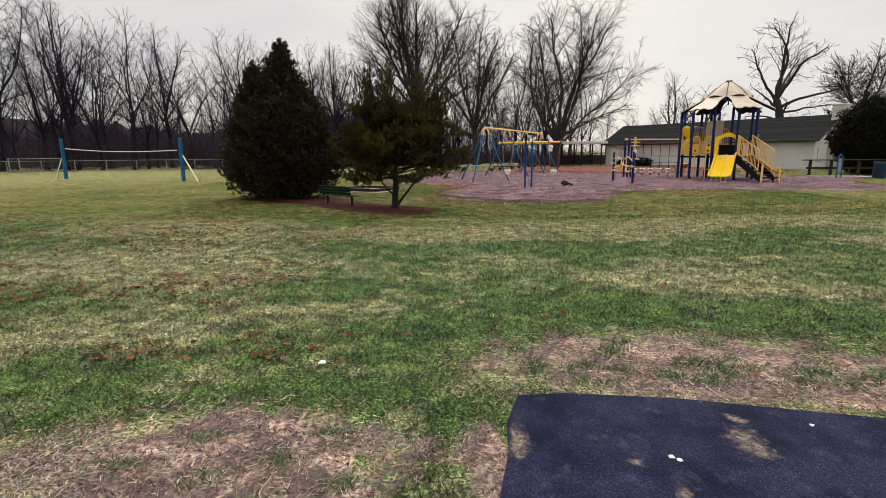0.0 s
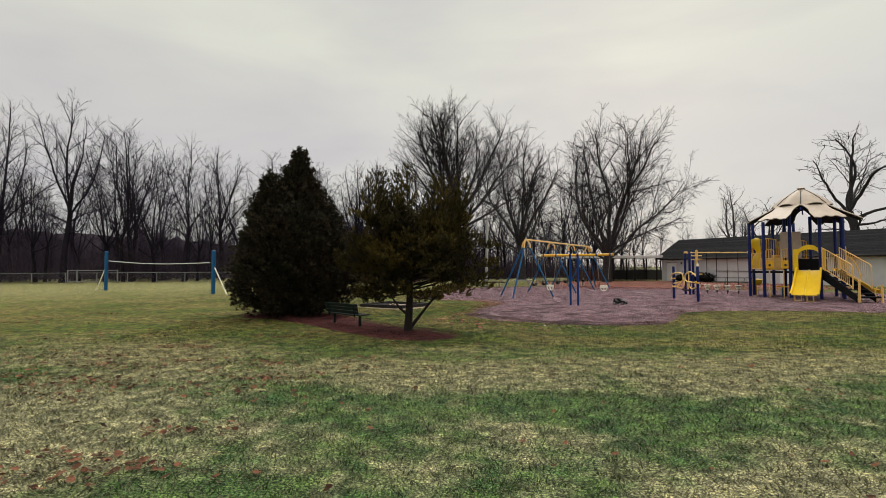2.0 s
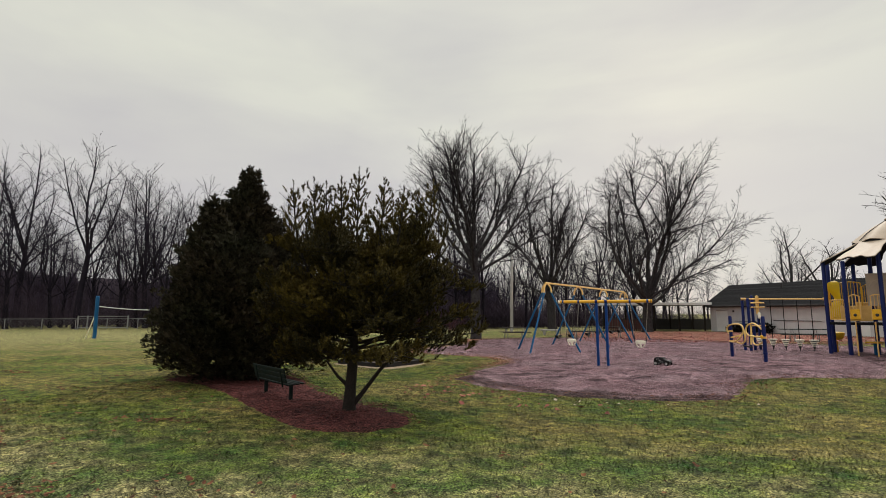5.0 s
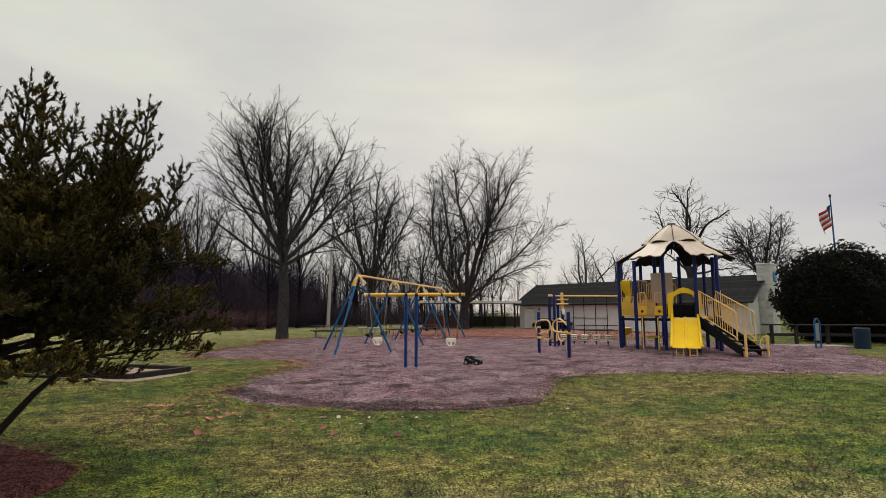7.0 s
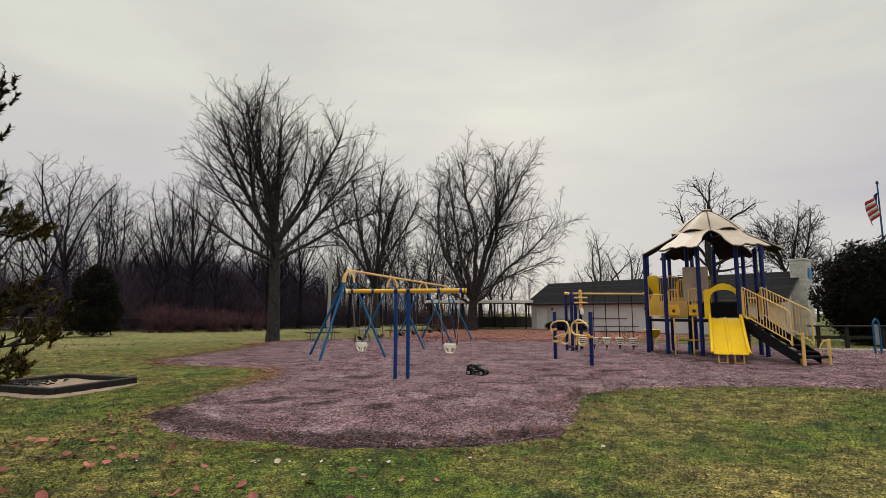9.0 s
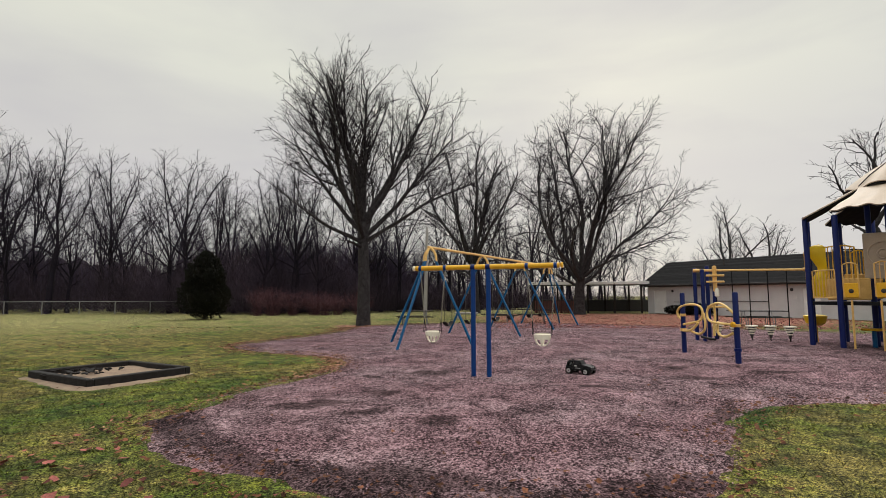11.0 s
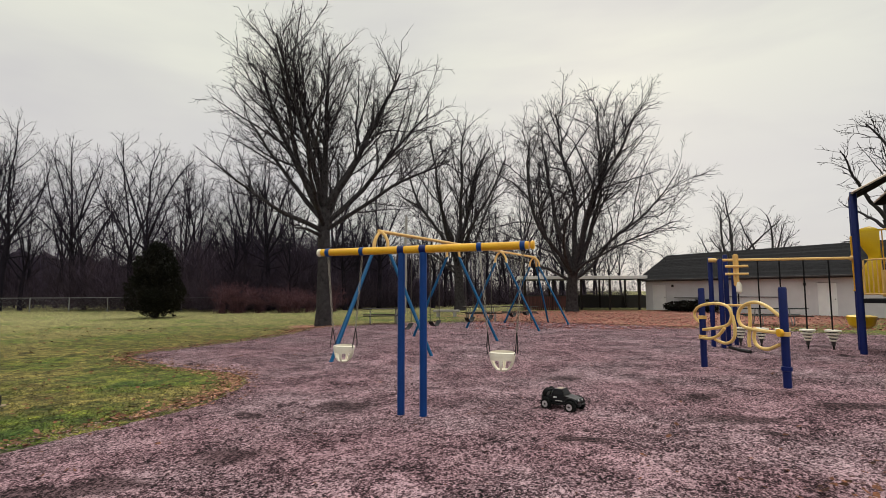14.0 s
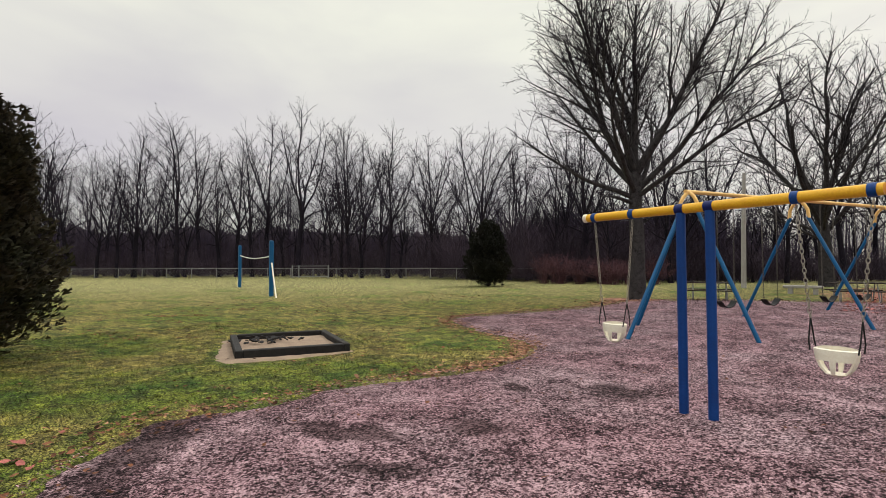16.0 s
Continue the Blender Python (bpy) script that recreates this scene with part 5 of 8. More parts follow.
def pine():
    """A young pine: a leaning trunk, whorls of limbs with flat fans of side shoots, and upright candles at every end."""
    r = np.random.default_rng(5)
    wood = Build()
    trunk = np.array([(0, 0, -0.1), (0.02, 0, 0.4), (0.06, 0.03, 1.1), (0.05, 0.02, 1.9), (0.08, 0.04, 2.5), (0.02, 0.2, 3.0)])
    wood.tube(trunk, (0.135, 0.1, 0.088, 0.07, 0.045, 0.018), 10)
    base, axis = [], []

    def candles(p, d, count, spread):
        for _ in range(count):
            v = off(d / np.linalg.norm(d), spread * r.uniform(0.3, 1.2), r) + (0, 0, 0.95)
            base.append(p + r.normal(0, 0.045, 3))
            axis.append(v / np.linalg.norm(v) * r.uniform(0.07, 0.15))

    whorls = 15
    for w in range(whorls):
        u = w / (whorls - 1)
        z = 1.05 + 1.5 * u
        reach = 2.05 * math.sqrt(max(0.02, 1 - (max(0.0, u - 0.12) / 1.05) ** 2)) * (0.86 + 0.14 * min(1, u / 0.2))
        for k in range(5):
            az = w * 1.1 + k * 6.283 / 5 + r.uniform(-0.35, 0.35)
            length = (0.45 + 0.8 * reach * (1 - 0.12 * u)) * r.uniform(0.62, 1.08) * (1 + 0.07 * math.cos(az - 0.4))
            tilt = 1.55 - 0.5 * u + r.uniform(-0.15, 0.15)
            d = np.array((math.sin(tilt) * math.cos(az), math.sin(tilt) * math.sin(az), math.cos(tilt)))
            p0 = np.array([np.interp(z, trunk[:, 2], trunk[:, c]) for c in (0, 1)] + [z])
            p1, d1 = limb(p0, d, length, 6, 0.11, 0.035, r)
            wood.tube(p1, np.linspace(0.03 - 0.012 * u, 0.008, 7), 5, False)
            candles(p1[-1], d1[-1], 6, 0.6)
            for m in range(11):
                s_ = 0.25 + 0.73 * (m + r.random()) / 11
                i = min(5, int(s_ * 6))
                q = p1[i] + (p1[i + 1] - p1[i]) * (s_ * 6 - i)
                side = np.array((-d1[i][1], d1[i][0], 0.15)) * (1 if m % 2 else -1)
                p2, d2 = limb(q, d1[i] * 0.75 + side * r.uniform(0.5, 1.0), (1.12 - 0.6 * s_) * 0.5 * length ** 0.7 * r.uniform(0.6, 1.1), 3, 0.14, 0.06, r)
                wood.tube(p2, np.linspace(0.011, 0.005, 4), 3, False)
                candles(p2[-1], d2[-1], 6, 0.65)
                candles(p2[2], d2[2], 4, 0.9)
                candles(p2[1], d2[1], 3, 0.9)
    # separate upright leaders, each a small spire of whorled shoots with sky between them
    for tx, ty, tz in LEADERS:
        out = math.hypot(tx, ty)
        z0 = 1.9 - 0.25 * out
        line = [(0.05, 0.02, z0), (0.05 + 0.5 * tx, 0.5 * ty, z0 + 0.2 * (tz - z0)), (0.84 * tx, 0.84 * ty, z0 + 0.5 * (tz - z0)), (0.95 * tx, 0.95 * ty, z0 + 0.75 * (tz - z0)), (tx, ty, tz - 0.14)]
        p1 = np.array(smooth_open(line, 6))
        wood.tube(p1, np.linspace(0.036, 0.008, len(p1)), 5, False)
        base.append(p1[-1])
        axis.append(np.array((0.0, 0.0, 0.19)))
        tall = min(2.1, tz - z0)
        step = 0.2
        for w in range(int(tall / step)):
            down = 0.12 + step * w
            z = tz - 0.14 - down
            q = np.array([np.interp(z, p1[:, 2], p1[:, c]) for c in (0, 1)] + [z])
            for k in range(4 if w % 2 else 3):
                az = 2.0 * w + k * 6.283 / 4 + r.uniform(-0.5, 0.5)
                d = np.array((math.cos(az), math.sin(az), 0.85 - 0.2 * down + r.uniform(-0.2, 0.2)))
                ln = (0.1 + 0.25 * down) * r.uniform(0.6, 1.2)
                p2, d2 = limb(q, d / np.linalg.norm(d), ln, 3, 0.1, 0.16, r)
                wood.tube(p2, np.linspace(0.012, 0.005, 4), 3, False)
                for j in range(1, 4):
                    if ln > 0.16 or j == 3:
                        base.append(p2[j - 1])
                        axis.append((p2[j] - p2[j - 1]) * 1.1)
                candles(p2[-1], d2[-1], 2 if ln < 0.2 else 3, 0.6)
                if ln > 0.3:
                    candles(p2[2], d2[2], 2, 0.9)
    v = needles(np.array(base), np.array(axis), 24, 1.0, 0.043, 0.0105)
    e = thing("pine_tree", -1.48, 15.75, float(gz(-1.48, 15.75)), "small rounded pine with olive needles in the red mulch", "tree")
    part("trunk", wood, M_PINEBARK, e, smooth=60)
    e.scale = (1, 1, 0.97)
    crown = new("crown", fast_mesh("crown", v, np.arange(len(v)), 3, M_PINE))
    crown.parent = e
    part("limb", Build().tube([(0.03, 0, 0.1), (0.25, 0.03, 0.38), (0.55, 0.05, 0.78), (0.85, 0.1, 1.1)], (0.06, 0.042, 0.034, 0.02), 7), M_PINEBARK, e, smooth=60)
    part("limb", Build().tube([(0.02, 0, 0.45), (-0.2, -0.05, 0.66), (-0.4, -0.1, 0.95)], (0.045, 0.03, 0.018), 6), M_PINEBARK, e, smooth=60)


pine()


def sprays(lobes, count, size, seed, flat=0.5, inner=0.25, rag=1.0):
    """Leaf sprays over egg-shaped lobes (x, y, z, rx, ry, rz): small pointed fans with gaps between."""
    r = np.random.default_rng(seed)
    out = []
    weights = np.array([l[3] * l[5] for l in lobes])
    for lobe, k in zip(lobes, (count * weights / weights.sum()).astype(int)):
        x, y, z, rx, ry, rz = lobe
        u = r.normal(size=(k, 3))
        u /= np.linalg.norm(u, axis=1)[:, None]
        depth = 1 - inner * r.random(k) ** 1.5
        lump = 1 + rag * (0.10 * np.sin(7 * u[:, 0] + 5 * u[:, 2] + seed) * np.sin(6 * u[:, 1] - 4 * u[:, 2]) + 0.07 * np.sin(17 * u[:, 0] + 13 * u[:, 1] + 11 * u[:, 2]))
        p = np.array((x, y, z)) + u * (rx, ry, rz) * (depth * lump)[:, None]
        d = u * (1, 1, 0.35) + (0, 0, 0.75) + r.normal(0, 0.35, (k, 3))
        d /= np.linalg.norm(d, axis=1)[:, None]
        s = np.cross(d, u + r.normal(0, 0.4, (k, 3)))
        s /= np.linalg.norm(s, axis=1)[:, None]
        a = size * r.uniform(0.6, 1.3, k)[:, None]
        w = a * flat
        v = np.empty((k, 9, 3))
        v[:, 0], v[:, 1], v[:, 2] = p, p + d * a * 0.5 - s * w * 0.12, p + d * a
        v[:, 3], v[:, 4], v[:, 5] = p, p + d * a * 0.35 + s * w * 0.05, p + d * a * 0.75 + s * w
        v[:, 6], v[:, 7], v[:, 8] = p, p + d * a * 0.75 - s * w, p + d * a * 0.35 - s * w * 0.05
        w3 = np.cross(d, s)
        v[:, 1] += s * w * 0.25
        v[:, 4] += d * a * 0.25 + w3 * a * 0.1
        v[:, 8] += d * a * 0.3 - w3 * a * 0.1
        out.append(v.reshape(-1, 3))
    return np.concatenate(out)


def evergreen(name, x, y, lobes, count, size, material, label, category, seed, stem=0.12, height=3.0, flat=0.5, rag=1.0):
    e = thing(name, x, y, float(gz(x, y)), label, category)
    part("trunk", Build().tube([(0, 0, -0.1), (0.03, 0, height * 0.5), (0, 0, height)], (stem, stem * 0.7, 0.02), 8), M_PINEBARK, e, smooth=60)
    v = sprays(lobes, count, size, seed, flat, rag=rag)
    v = v[(v[:, 2].reshape(-1, 3).min(1) > 0.02).repeat(3)]
    c = new("crown", fast_mesh("crown", v, np.arange(len(v)), 3, material))
    c.parent = e
    core = Build()
    for lx, ly, lz, rx, ry, rz in lobes:
        core.lathe([(0.02, -0.72 * rz), (0.6 * rx, -0.45 * rz), (0.74 * rx, 0), (0.6 * rx, 0.42 * rz), (0.3 * rx, 0.66 * rz), (0.02, 0.76 * rz)], pose(lx, ly, lz), 9)
    part("inner_foliage", core, material, e, smooth=60)
    return e


arbor = evergreen("arborvitae", -5.95, 19.55, [(-0.05, 0, 1.25, 1.85, 1.8, 1.3), (-0.1, 0, 2.3, 1.4, 1.45, 1.35), (0.0, 0, 3.3, 0.85, 0.9, 1.15), (0.05, 0, 4.15, 0.48, 0.5, 0.85), (0.08, 0, 4.8, 0.22, 0.24, 0.65), (-0.85, 0, 3.0, 0.6, 0.6, 1.1), (-0.85, 0, 3.95, 0.28, 0.3, 0.7), (0.62, 0.1, 2.5, 0.65, 0.7, 1.1), (0.2, -0.8, 2.1, 0.9, 0.8, 1.4), (-1.3, 0.1, 2.0, 0.5, 0.6, 1.0), (0.0, 0.75, 2.9, 0.8, 0.75, 1.3), (0.95, 0.1, 1.6, 0.55, 0.6, 0.8)],
                  72000, 0.15, M_THUJA, "tall dark arborvitae with a ragged pointed top", "tree", 3, 0.14, 4.5, 0.42, 1.7)
arbor.scale = (1.1, 1.1, 1.04)
evergreen("conical_shrub", -14.2, 48.0, [(0, 0, 1.5, 1.58, 1.58, 1.5), (0, 0, 2.7, 1.2, 1.2, 1.6), (0, 0, 3.6, 0.62, 0.62, 0.95)], 12000, 0.16, M_SHRUB, "dense dark egg-shaped evergreen standing alone on the lawn", "shrub", 5, 0.12, 4.0)
evergreen("holly_bush", 29.7, 34.3, [(0, 0, 2.3, 3.3, 3.0, 2.9), (-1.6, -0.4, 1.9, 2.0, 2.0, 2.1), (1.5, -0.4, 1.9, 2.2, 2.0, 2.3)], 34000, 0.17, M_SHRUB, "large round blackish evergreen bush by the rail fence", "shrub", 9, 0.2, 4.0, 0.7)

# ---- playground: toddler swing ----


def chain(b, p0, p1, link=0.052, wire=0.0042):
    """A chain of oval links, each turned a quarter from the next."""
    p0, p1 = Vector(p0), Vector(p1)
    k = max(2, int((p1 - p0).length / (link * 0.78)))
    q = (p1 - p0).to_track_quat("Z", "X").to_matrix()
    for i in range(k):
        c = p0.lerp(p1, (i + 0.5) / k)
        side = q @ Vector((1, 0, 0) if i % 2 else (0, 1, 0))
        axis = q @ Vector((0, 0, 1))
        pts = [c + side * 0.014 * math.cos(a) + axis * link * 0.5 * math.sin(a) for a in (0, 0.8, 1.57, 2.34, 3.14, 3.94, 4.71, 5.5)]
        b.tube([tuple(p) for p in pts], wire, 4, closed=True)
    return b


def tot_swing():
    a, b = Vector((2.79, 24.9, 2.07)), Vector((5.54, 23.97, 2.07))
    mid = (a + b) / 2
    d = (b - a).normalized()
    e = thing("toddler_swing_frame", 0, 0, 0, "two-post swing frame, blue posts under a yellow top beam", "swing frame")
    part("beam", Build().tube([a, a.lerp(b, 0.5), b], 0.05, 16), M_YELLP, e, "yellow round top beam")
    for s in (-0.225, 0.085):
        p = mid + d * s
        part("post", Build().tube([(p.x, p.y, -0.3), (p.x, p.y, 1.0), (p.x, p.y, 2.03)], 0.047, 16), M_BLUEB, e, "blue round post")
        part("bracket", Build().tube([p - d * 0.045, p + d * 0.045], 0.056, 14), M_BLUE, e, "dark blue post clamp")
    for s in (0, 1):
        end = a.lerp(b, s)
        part("end_cap", Build().lathe([(0.04, 0), (0.054, 0.012), (0.054, 0.035), (0.045, 0.045)], Matrix.Translation(end - d * 0.02 * (1 - 2 * s)) @ (d * (2 * s - 1)).to_track_quat("Z", "X").to_matrix().to_4x4(), 14), M_YELLP if s else M_CREAM, e)
    first = None
    for cx, fa, fb in ((0, 0.035, 0.22), (1, 0.79, 0.975)):
        pa, pb = a.lerp(b, fa), a.lerp(b, fb)
        for p in (pa, pb):
            part("hanger", Build().tube([p - d * 0.03, p + d * 0.03], 0.057, 16), M_BLUEB, e, "dark blue hanger clamp")
        mid_s = (pa + pb) / 2
        seat_z = 0.585
        sw = thing("bucket_swing", mid_s.x, mid_s.y, 0, "cream rubber bucket toddler swing on steel chains", "swing", "bucket swings", math.degrees(math.atan2(d.y, d.x)))
        half = (pb - pa).length / 2
        # seat: a rounded tub, higher at the back, with leg openings low on both sides of the front
        nu, nv = 40, 12
        rim = ((0.24, 0.16, 0.085), (0.21, 0.158, 0.088), (0.14, 0.146, 0.09), (0.07, 0.118, 0.085), (0.02, 0.078, 0.068), (0.0, 0.03, 0.03))
        hs = [q_[0] for q_ in rim][::-1]
        zs = 0.24 * (1 - np.linspace(0, 1, nv) ** 1.15)

        def tub_point(u_, z_, inset):
            w_ = np.interp(z_, hs, [q_[1] for q_ in rim][::-1]) - inset
            d_ = np.interp(z_, hs, [q_[2] for q_ in rim][::-1]) - inset
            back = 0.014 * max(0, math.sin(u_)) * (z_ / 0.24) ** 2
            return (w_ * math.cos(u_), d_ * math.sin(u_), seat_z + 0.9 * z_ + back + inset * 0.6)

        us = np.arange(nu) * 2 * math.pi / nu
        keep = {}
        for i in range(nv - 1):
            for j in range(nu):
                um, zm = us[j] + math.pi / nu, (zs[i] + zs[i + 1]) / 2
                side_u = min(abs(um - c_ - o_) for c_ in (0.5 * math.pi, 1.5 * math.pi) for o_ in (-0.66, 0.66))
                keep[i, j] = not (side_u < 0.5 and 0.015 < zm < 0.14)
        tub = Build()
        pts_ = [tub_point(u_, z_, s_) for s_ in (0.0, 0.014) for z_ in zs for u_ in us]
        half_n = nu * nv
        fs_ = []
        for (i, j), ok_ in keep.items():
            if not ok_:
                continue
            q_ = (i * nu + j, i * nu + (j + 1) % nu, (i + 1) * nu + (j + 1) % nu, (i + 1) * nu + j)
            fs_ += [q_[::-1], tuple(v_ + half_n for v_ in q_)]
            for (di, dj), (e0, e1) in (((-1, 0), (0, 1)), ((0, 1), (1, 2)), ((1, 0), (2, 3)), ((0, -1), (3, 0))):
                near_ = (i + di, (j + dj) % nu)
                if near_ not in keep or not keep[near_]:
                    fs_.append((q_[e0], q_[e1], q_[e1] + half_n, q_[e0] + half_n))
        part("seat", tub.add(pts_, fs_), M_CREAM, sw, "cream moulded bucket with leg openings")
        for sx in (-1, 1):
            c = Build()
            top = (half * sx, 0, 2.0)
            yoke = (0.175 * sx * 1.02, 0, seat_z + 0.46)
            chain(c, top, yoke)
            part("chain", c, M_STEEL, sw, "galvanised chain")
            part("yoke", Build().tube([yoke, (0.176 * sx, 0.05, seat_z + 0.28), (0.165 * sx, 0.06, seat_z + 0.2)], 0.006, 6).tube([yoke, (0.176 * sx, -0.05, seat_z + 0.28), (0.165 * sx, -0.06, seat_z + 0.2)], 0.006, 6), M_BLACKP, sw, "dark coated chain end")


tot_swing()


def big_swing():
    u, w = Vector((0.447, 0.894, 0)), Vector((0.894, -0.447, 0))
    top = 3.08
    tops = [Vector((2.55 + 1.745 * i, 30.9 + 3.49 * i, top)) for i in range(4)]
    e = thing("swing_set", 0, 0, 0, "long swing set, yellow top rail on splayed blue legs", "swing set")
    part("top_rail", Build().tube([tops[0] - u * 0.1, tops[1], tops[2], tops[3] + u * 0.1], 0.045, 12), M_PALEY, e, "faded yellow rail")
    for i, t in enumerate(tops):
        dirs = [w, -w]
        if i == 0:
            dirs = [w, -w, -u]
        if i == 3:
            dirs = [w, -w, u]
        for d in dirs:
            foot = t + d * (1.85 if abs(d.dot(u)) > 0.5 else 1.55)
            foot.z = float(gz(foot.x, foot.y))
            pts = []
            for s in (0.0, 0.02, 0.05, 0.09, 0.15):
                p = t.lerp(foot, s) + d * 0.08 * math.sin(math.pi * min(1, s / 0.15)) * (1 if s > 0 else 0)
                pts.append(p + Vector((0, 0, 0.03 * math.sin(math.pi * min(1, s / 0.14)))))
            part("arch", Build().tube(pts, 0.04, 10), M_PALEY, e, "yellow curved leg top")
            k = pts[-1]
            low = foot + (foot - t).normalized() * 0.1
            part("leg", Build().tube([k - (low - k).normalized() * 0.05, k.lerp(low, 0.5), low], 0.042, 10), M_BLUE2, e, "blue leg")
    proto = None
    for i in range(3):
        for s in (0.3, 0.7):
            c = tops[i].lerp(tops[i + 1], s)
            turn = math.degrees(math.atan2(u.y, u.x))
            if proto is None:
                proto = thing("belt_swing", c.x, c.y, 0, "black rubber belt swing on chains", "swing", "belt swings", turn)
                g = [[(x, y, 0.5 + 2.2 * x * x) for y in (-0.075, 0, 0.075)] for x in np.linspace(-0.26, 0.26, 11)]
                part("seat", Build().sheet(np.array(g), 0.016), M_BLACKP, proto)
                for sx in (-1, 1):
                    part("chain", chain(Build(), (0.28 * sx, 0, top - 0.03), (0.26 * sx, 0, 0.63), 0.07, 0.006), M_CHAIN, proto, "steel chain")
                    part("clamp", Build().tube([(0.28 * sx, -0.012, top), (0.28 * sx, 0.012, top)], 0.055, 10), M_BLACKP, proto)
            else:
                copy_thing(proto, pose(U * c.x, U * c.y, 0, 0, 0, turn))


big_swing()

# ---- playground: climbing frame ----


def arc(c, u, v, r, a0, a1, n=10):
    c, u, v = Vector(c), Vector(u), Vector(v)
    return [c + u * r * math.cos(a) + v * r * math.sin(a) for a in np.linspace(radians(a0), radians(a1), n)]


def post(parent, x, y, h, r=0.06, material=None, low=-0.25):
    b = Build().lathe([(r, low), (r, h * 0.5), (r, h - 0.03), (r * 0.85, h - 0.005), (r * 0.4, h)], pose(x, y, 0), 14)
    return part("post", b, material or M_BLUE, parent, "blue round steel post")


def curly_climber():
    e = thing("curly_climber", 0, 0, 0, "blue-posted climber with looping yellow rungs", "climbing frame")
    pl, pr = Vector((9.45, 28.4, 0)), Vector((9.72, 26.2, 0))
    post(e, pl.x, pl.y, 1.58, 0.06)
    post(e, pr.x, pr.y, 1.58, 0.06)
    d = (pr - pl).normalized()
    n = Vector((d.y, -d.x, 0))
    up = Vector((0, 0, 1))
    L = (pr - pl).length

    def q(s, z, o=0.0):
        return pl + d * L * s + up * z + n * o

    shapes = [
        [q(0.0, 0.88, 0.03), q(-0.06, 0.96, 0.05), q(-0.075, 1.08, 0.06), q(-0.01, 1.2, 0.06), q(0.13, 1.27, 0.05), q(0.31, 1.28, 0.04), q(0.41, 1.21, 0.03), q(0.43, 1.05, 0.02), q(0.36, 0.9, 0.0), q(0.2, 0.82, 0.0), q(0.03, 0.76, 0.03)],
        [q(-0.02, 0.6, 0.04), q(0.14, 0.61, 0.06), q(0.26, 0.69, 0.05), q(0.34, 0.84, 0.03)],
        [q(0.43, 1.08, 0.0), q(0.455, 0.85, 0.0), q(0.43, 0.66, 0.0), q(0.33, 0.56, 0.0), q(0.2, 0.6, 0.03)],
        [q(0.98, 1.12, 0.03), q(0.87, 1.26, 0.04), q(0.74, 1.33, 0.03), q(0.61, 1.28, 0.03), q(0.54, 1.16, 0.04), q(0.54, 1.0, 0.05), q(0.61, 0.9, 0.06), q(0.78, 0.87, 0.07), q(1.0, 0.87, 0.08)],
        [q(0.64, 1.3, 0.0), q(0.63, 1.0, -0.02), q(0.62, 0.72, 0.0), q(0.62, 0.56, 0.0)],
        [q(0.71, 0.9, 0.02), q(0.69, 0.72, 0.02), q(0.73, 0.6, 0.02), q(0.84, 0.58, 0.03), q(0.97, 0.68, 0.04)],
    ]
    for pts in shapes:
        fine = smooth_open([tuple(p) for p in pts])
        part("rung", Build().tube(fine, 0.029, 8), M_LOOP, e, "curved cream-yellow pipe")
    part("foot_bar", Build().tube([q(0.38, 0.5), q(0.5, 0.48), q(0.63, 0.48)], 0.03, 8), M_BLACKP, e, "black rubber foot bar")
    part("knob", Build().lathe([(0.03, -0.04), (0.062, -0.02), (0.062, 0.03), (0.04, 0.035)], Matrix.Translation(q(1.01, 0.87, 0.09)) @ n.to_track_quat("Z", "Y").to_matrix().to_4x4(), 14), M_YELLP, e, "round yellow cap")
    for p, z in ((pl, 0.62), (pr, 0.85), (pl, 1.0), (pr, 0.32)):
        part("collar", Build().lathe([(0.062, -0.035), (0.078, -0.03), (0.078, 0.03), (0.062, 0.035)], pose(p.x, p.y, z), 14), M_PALEY if z > 0.5 else M_BLUE, e)


curly_climber()


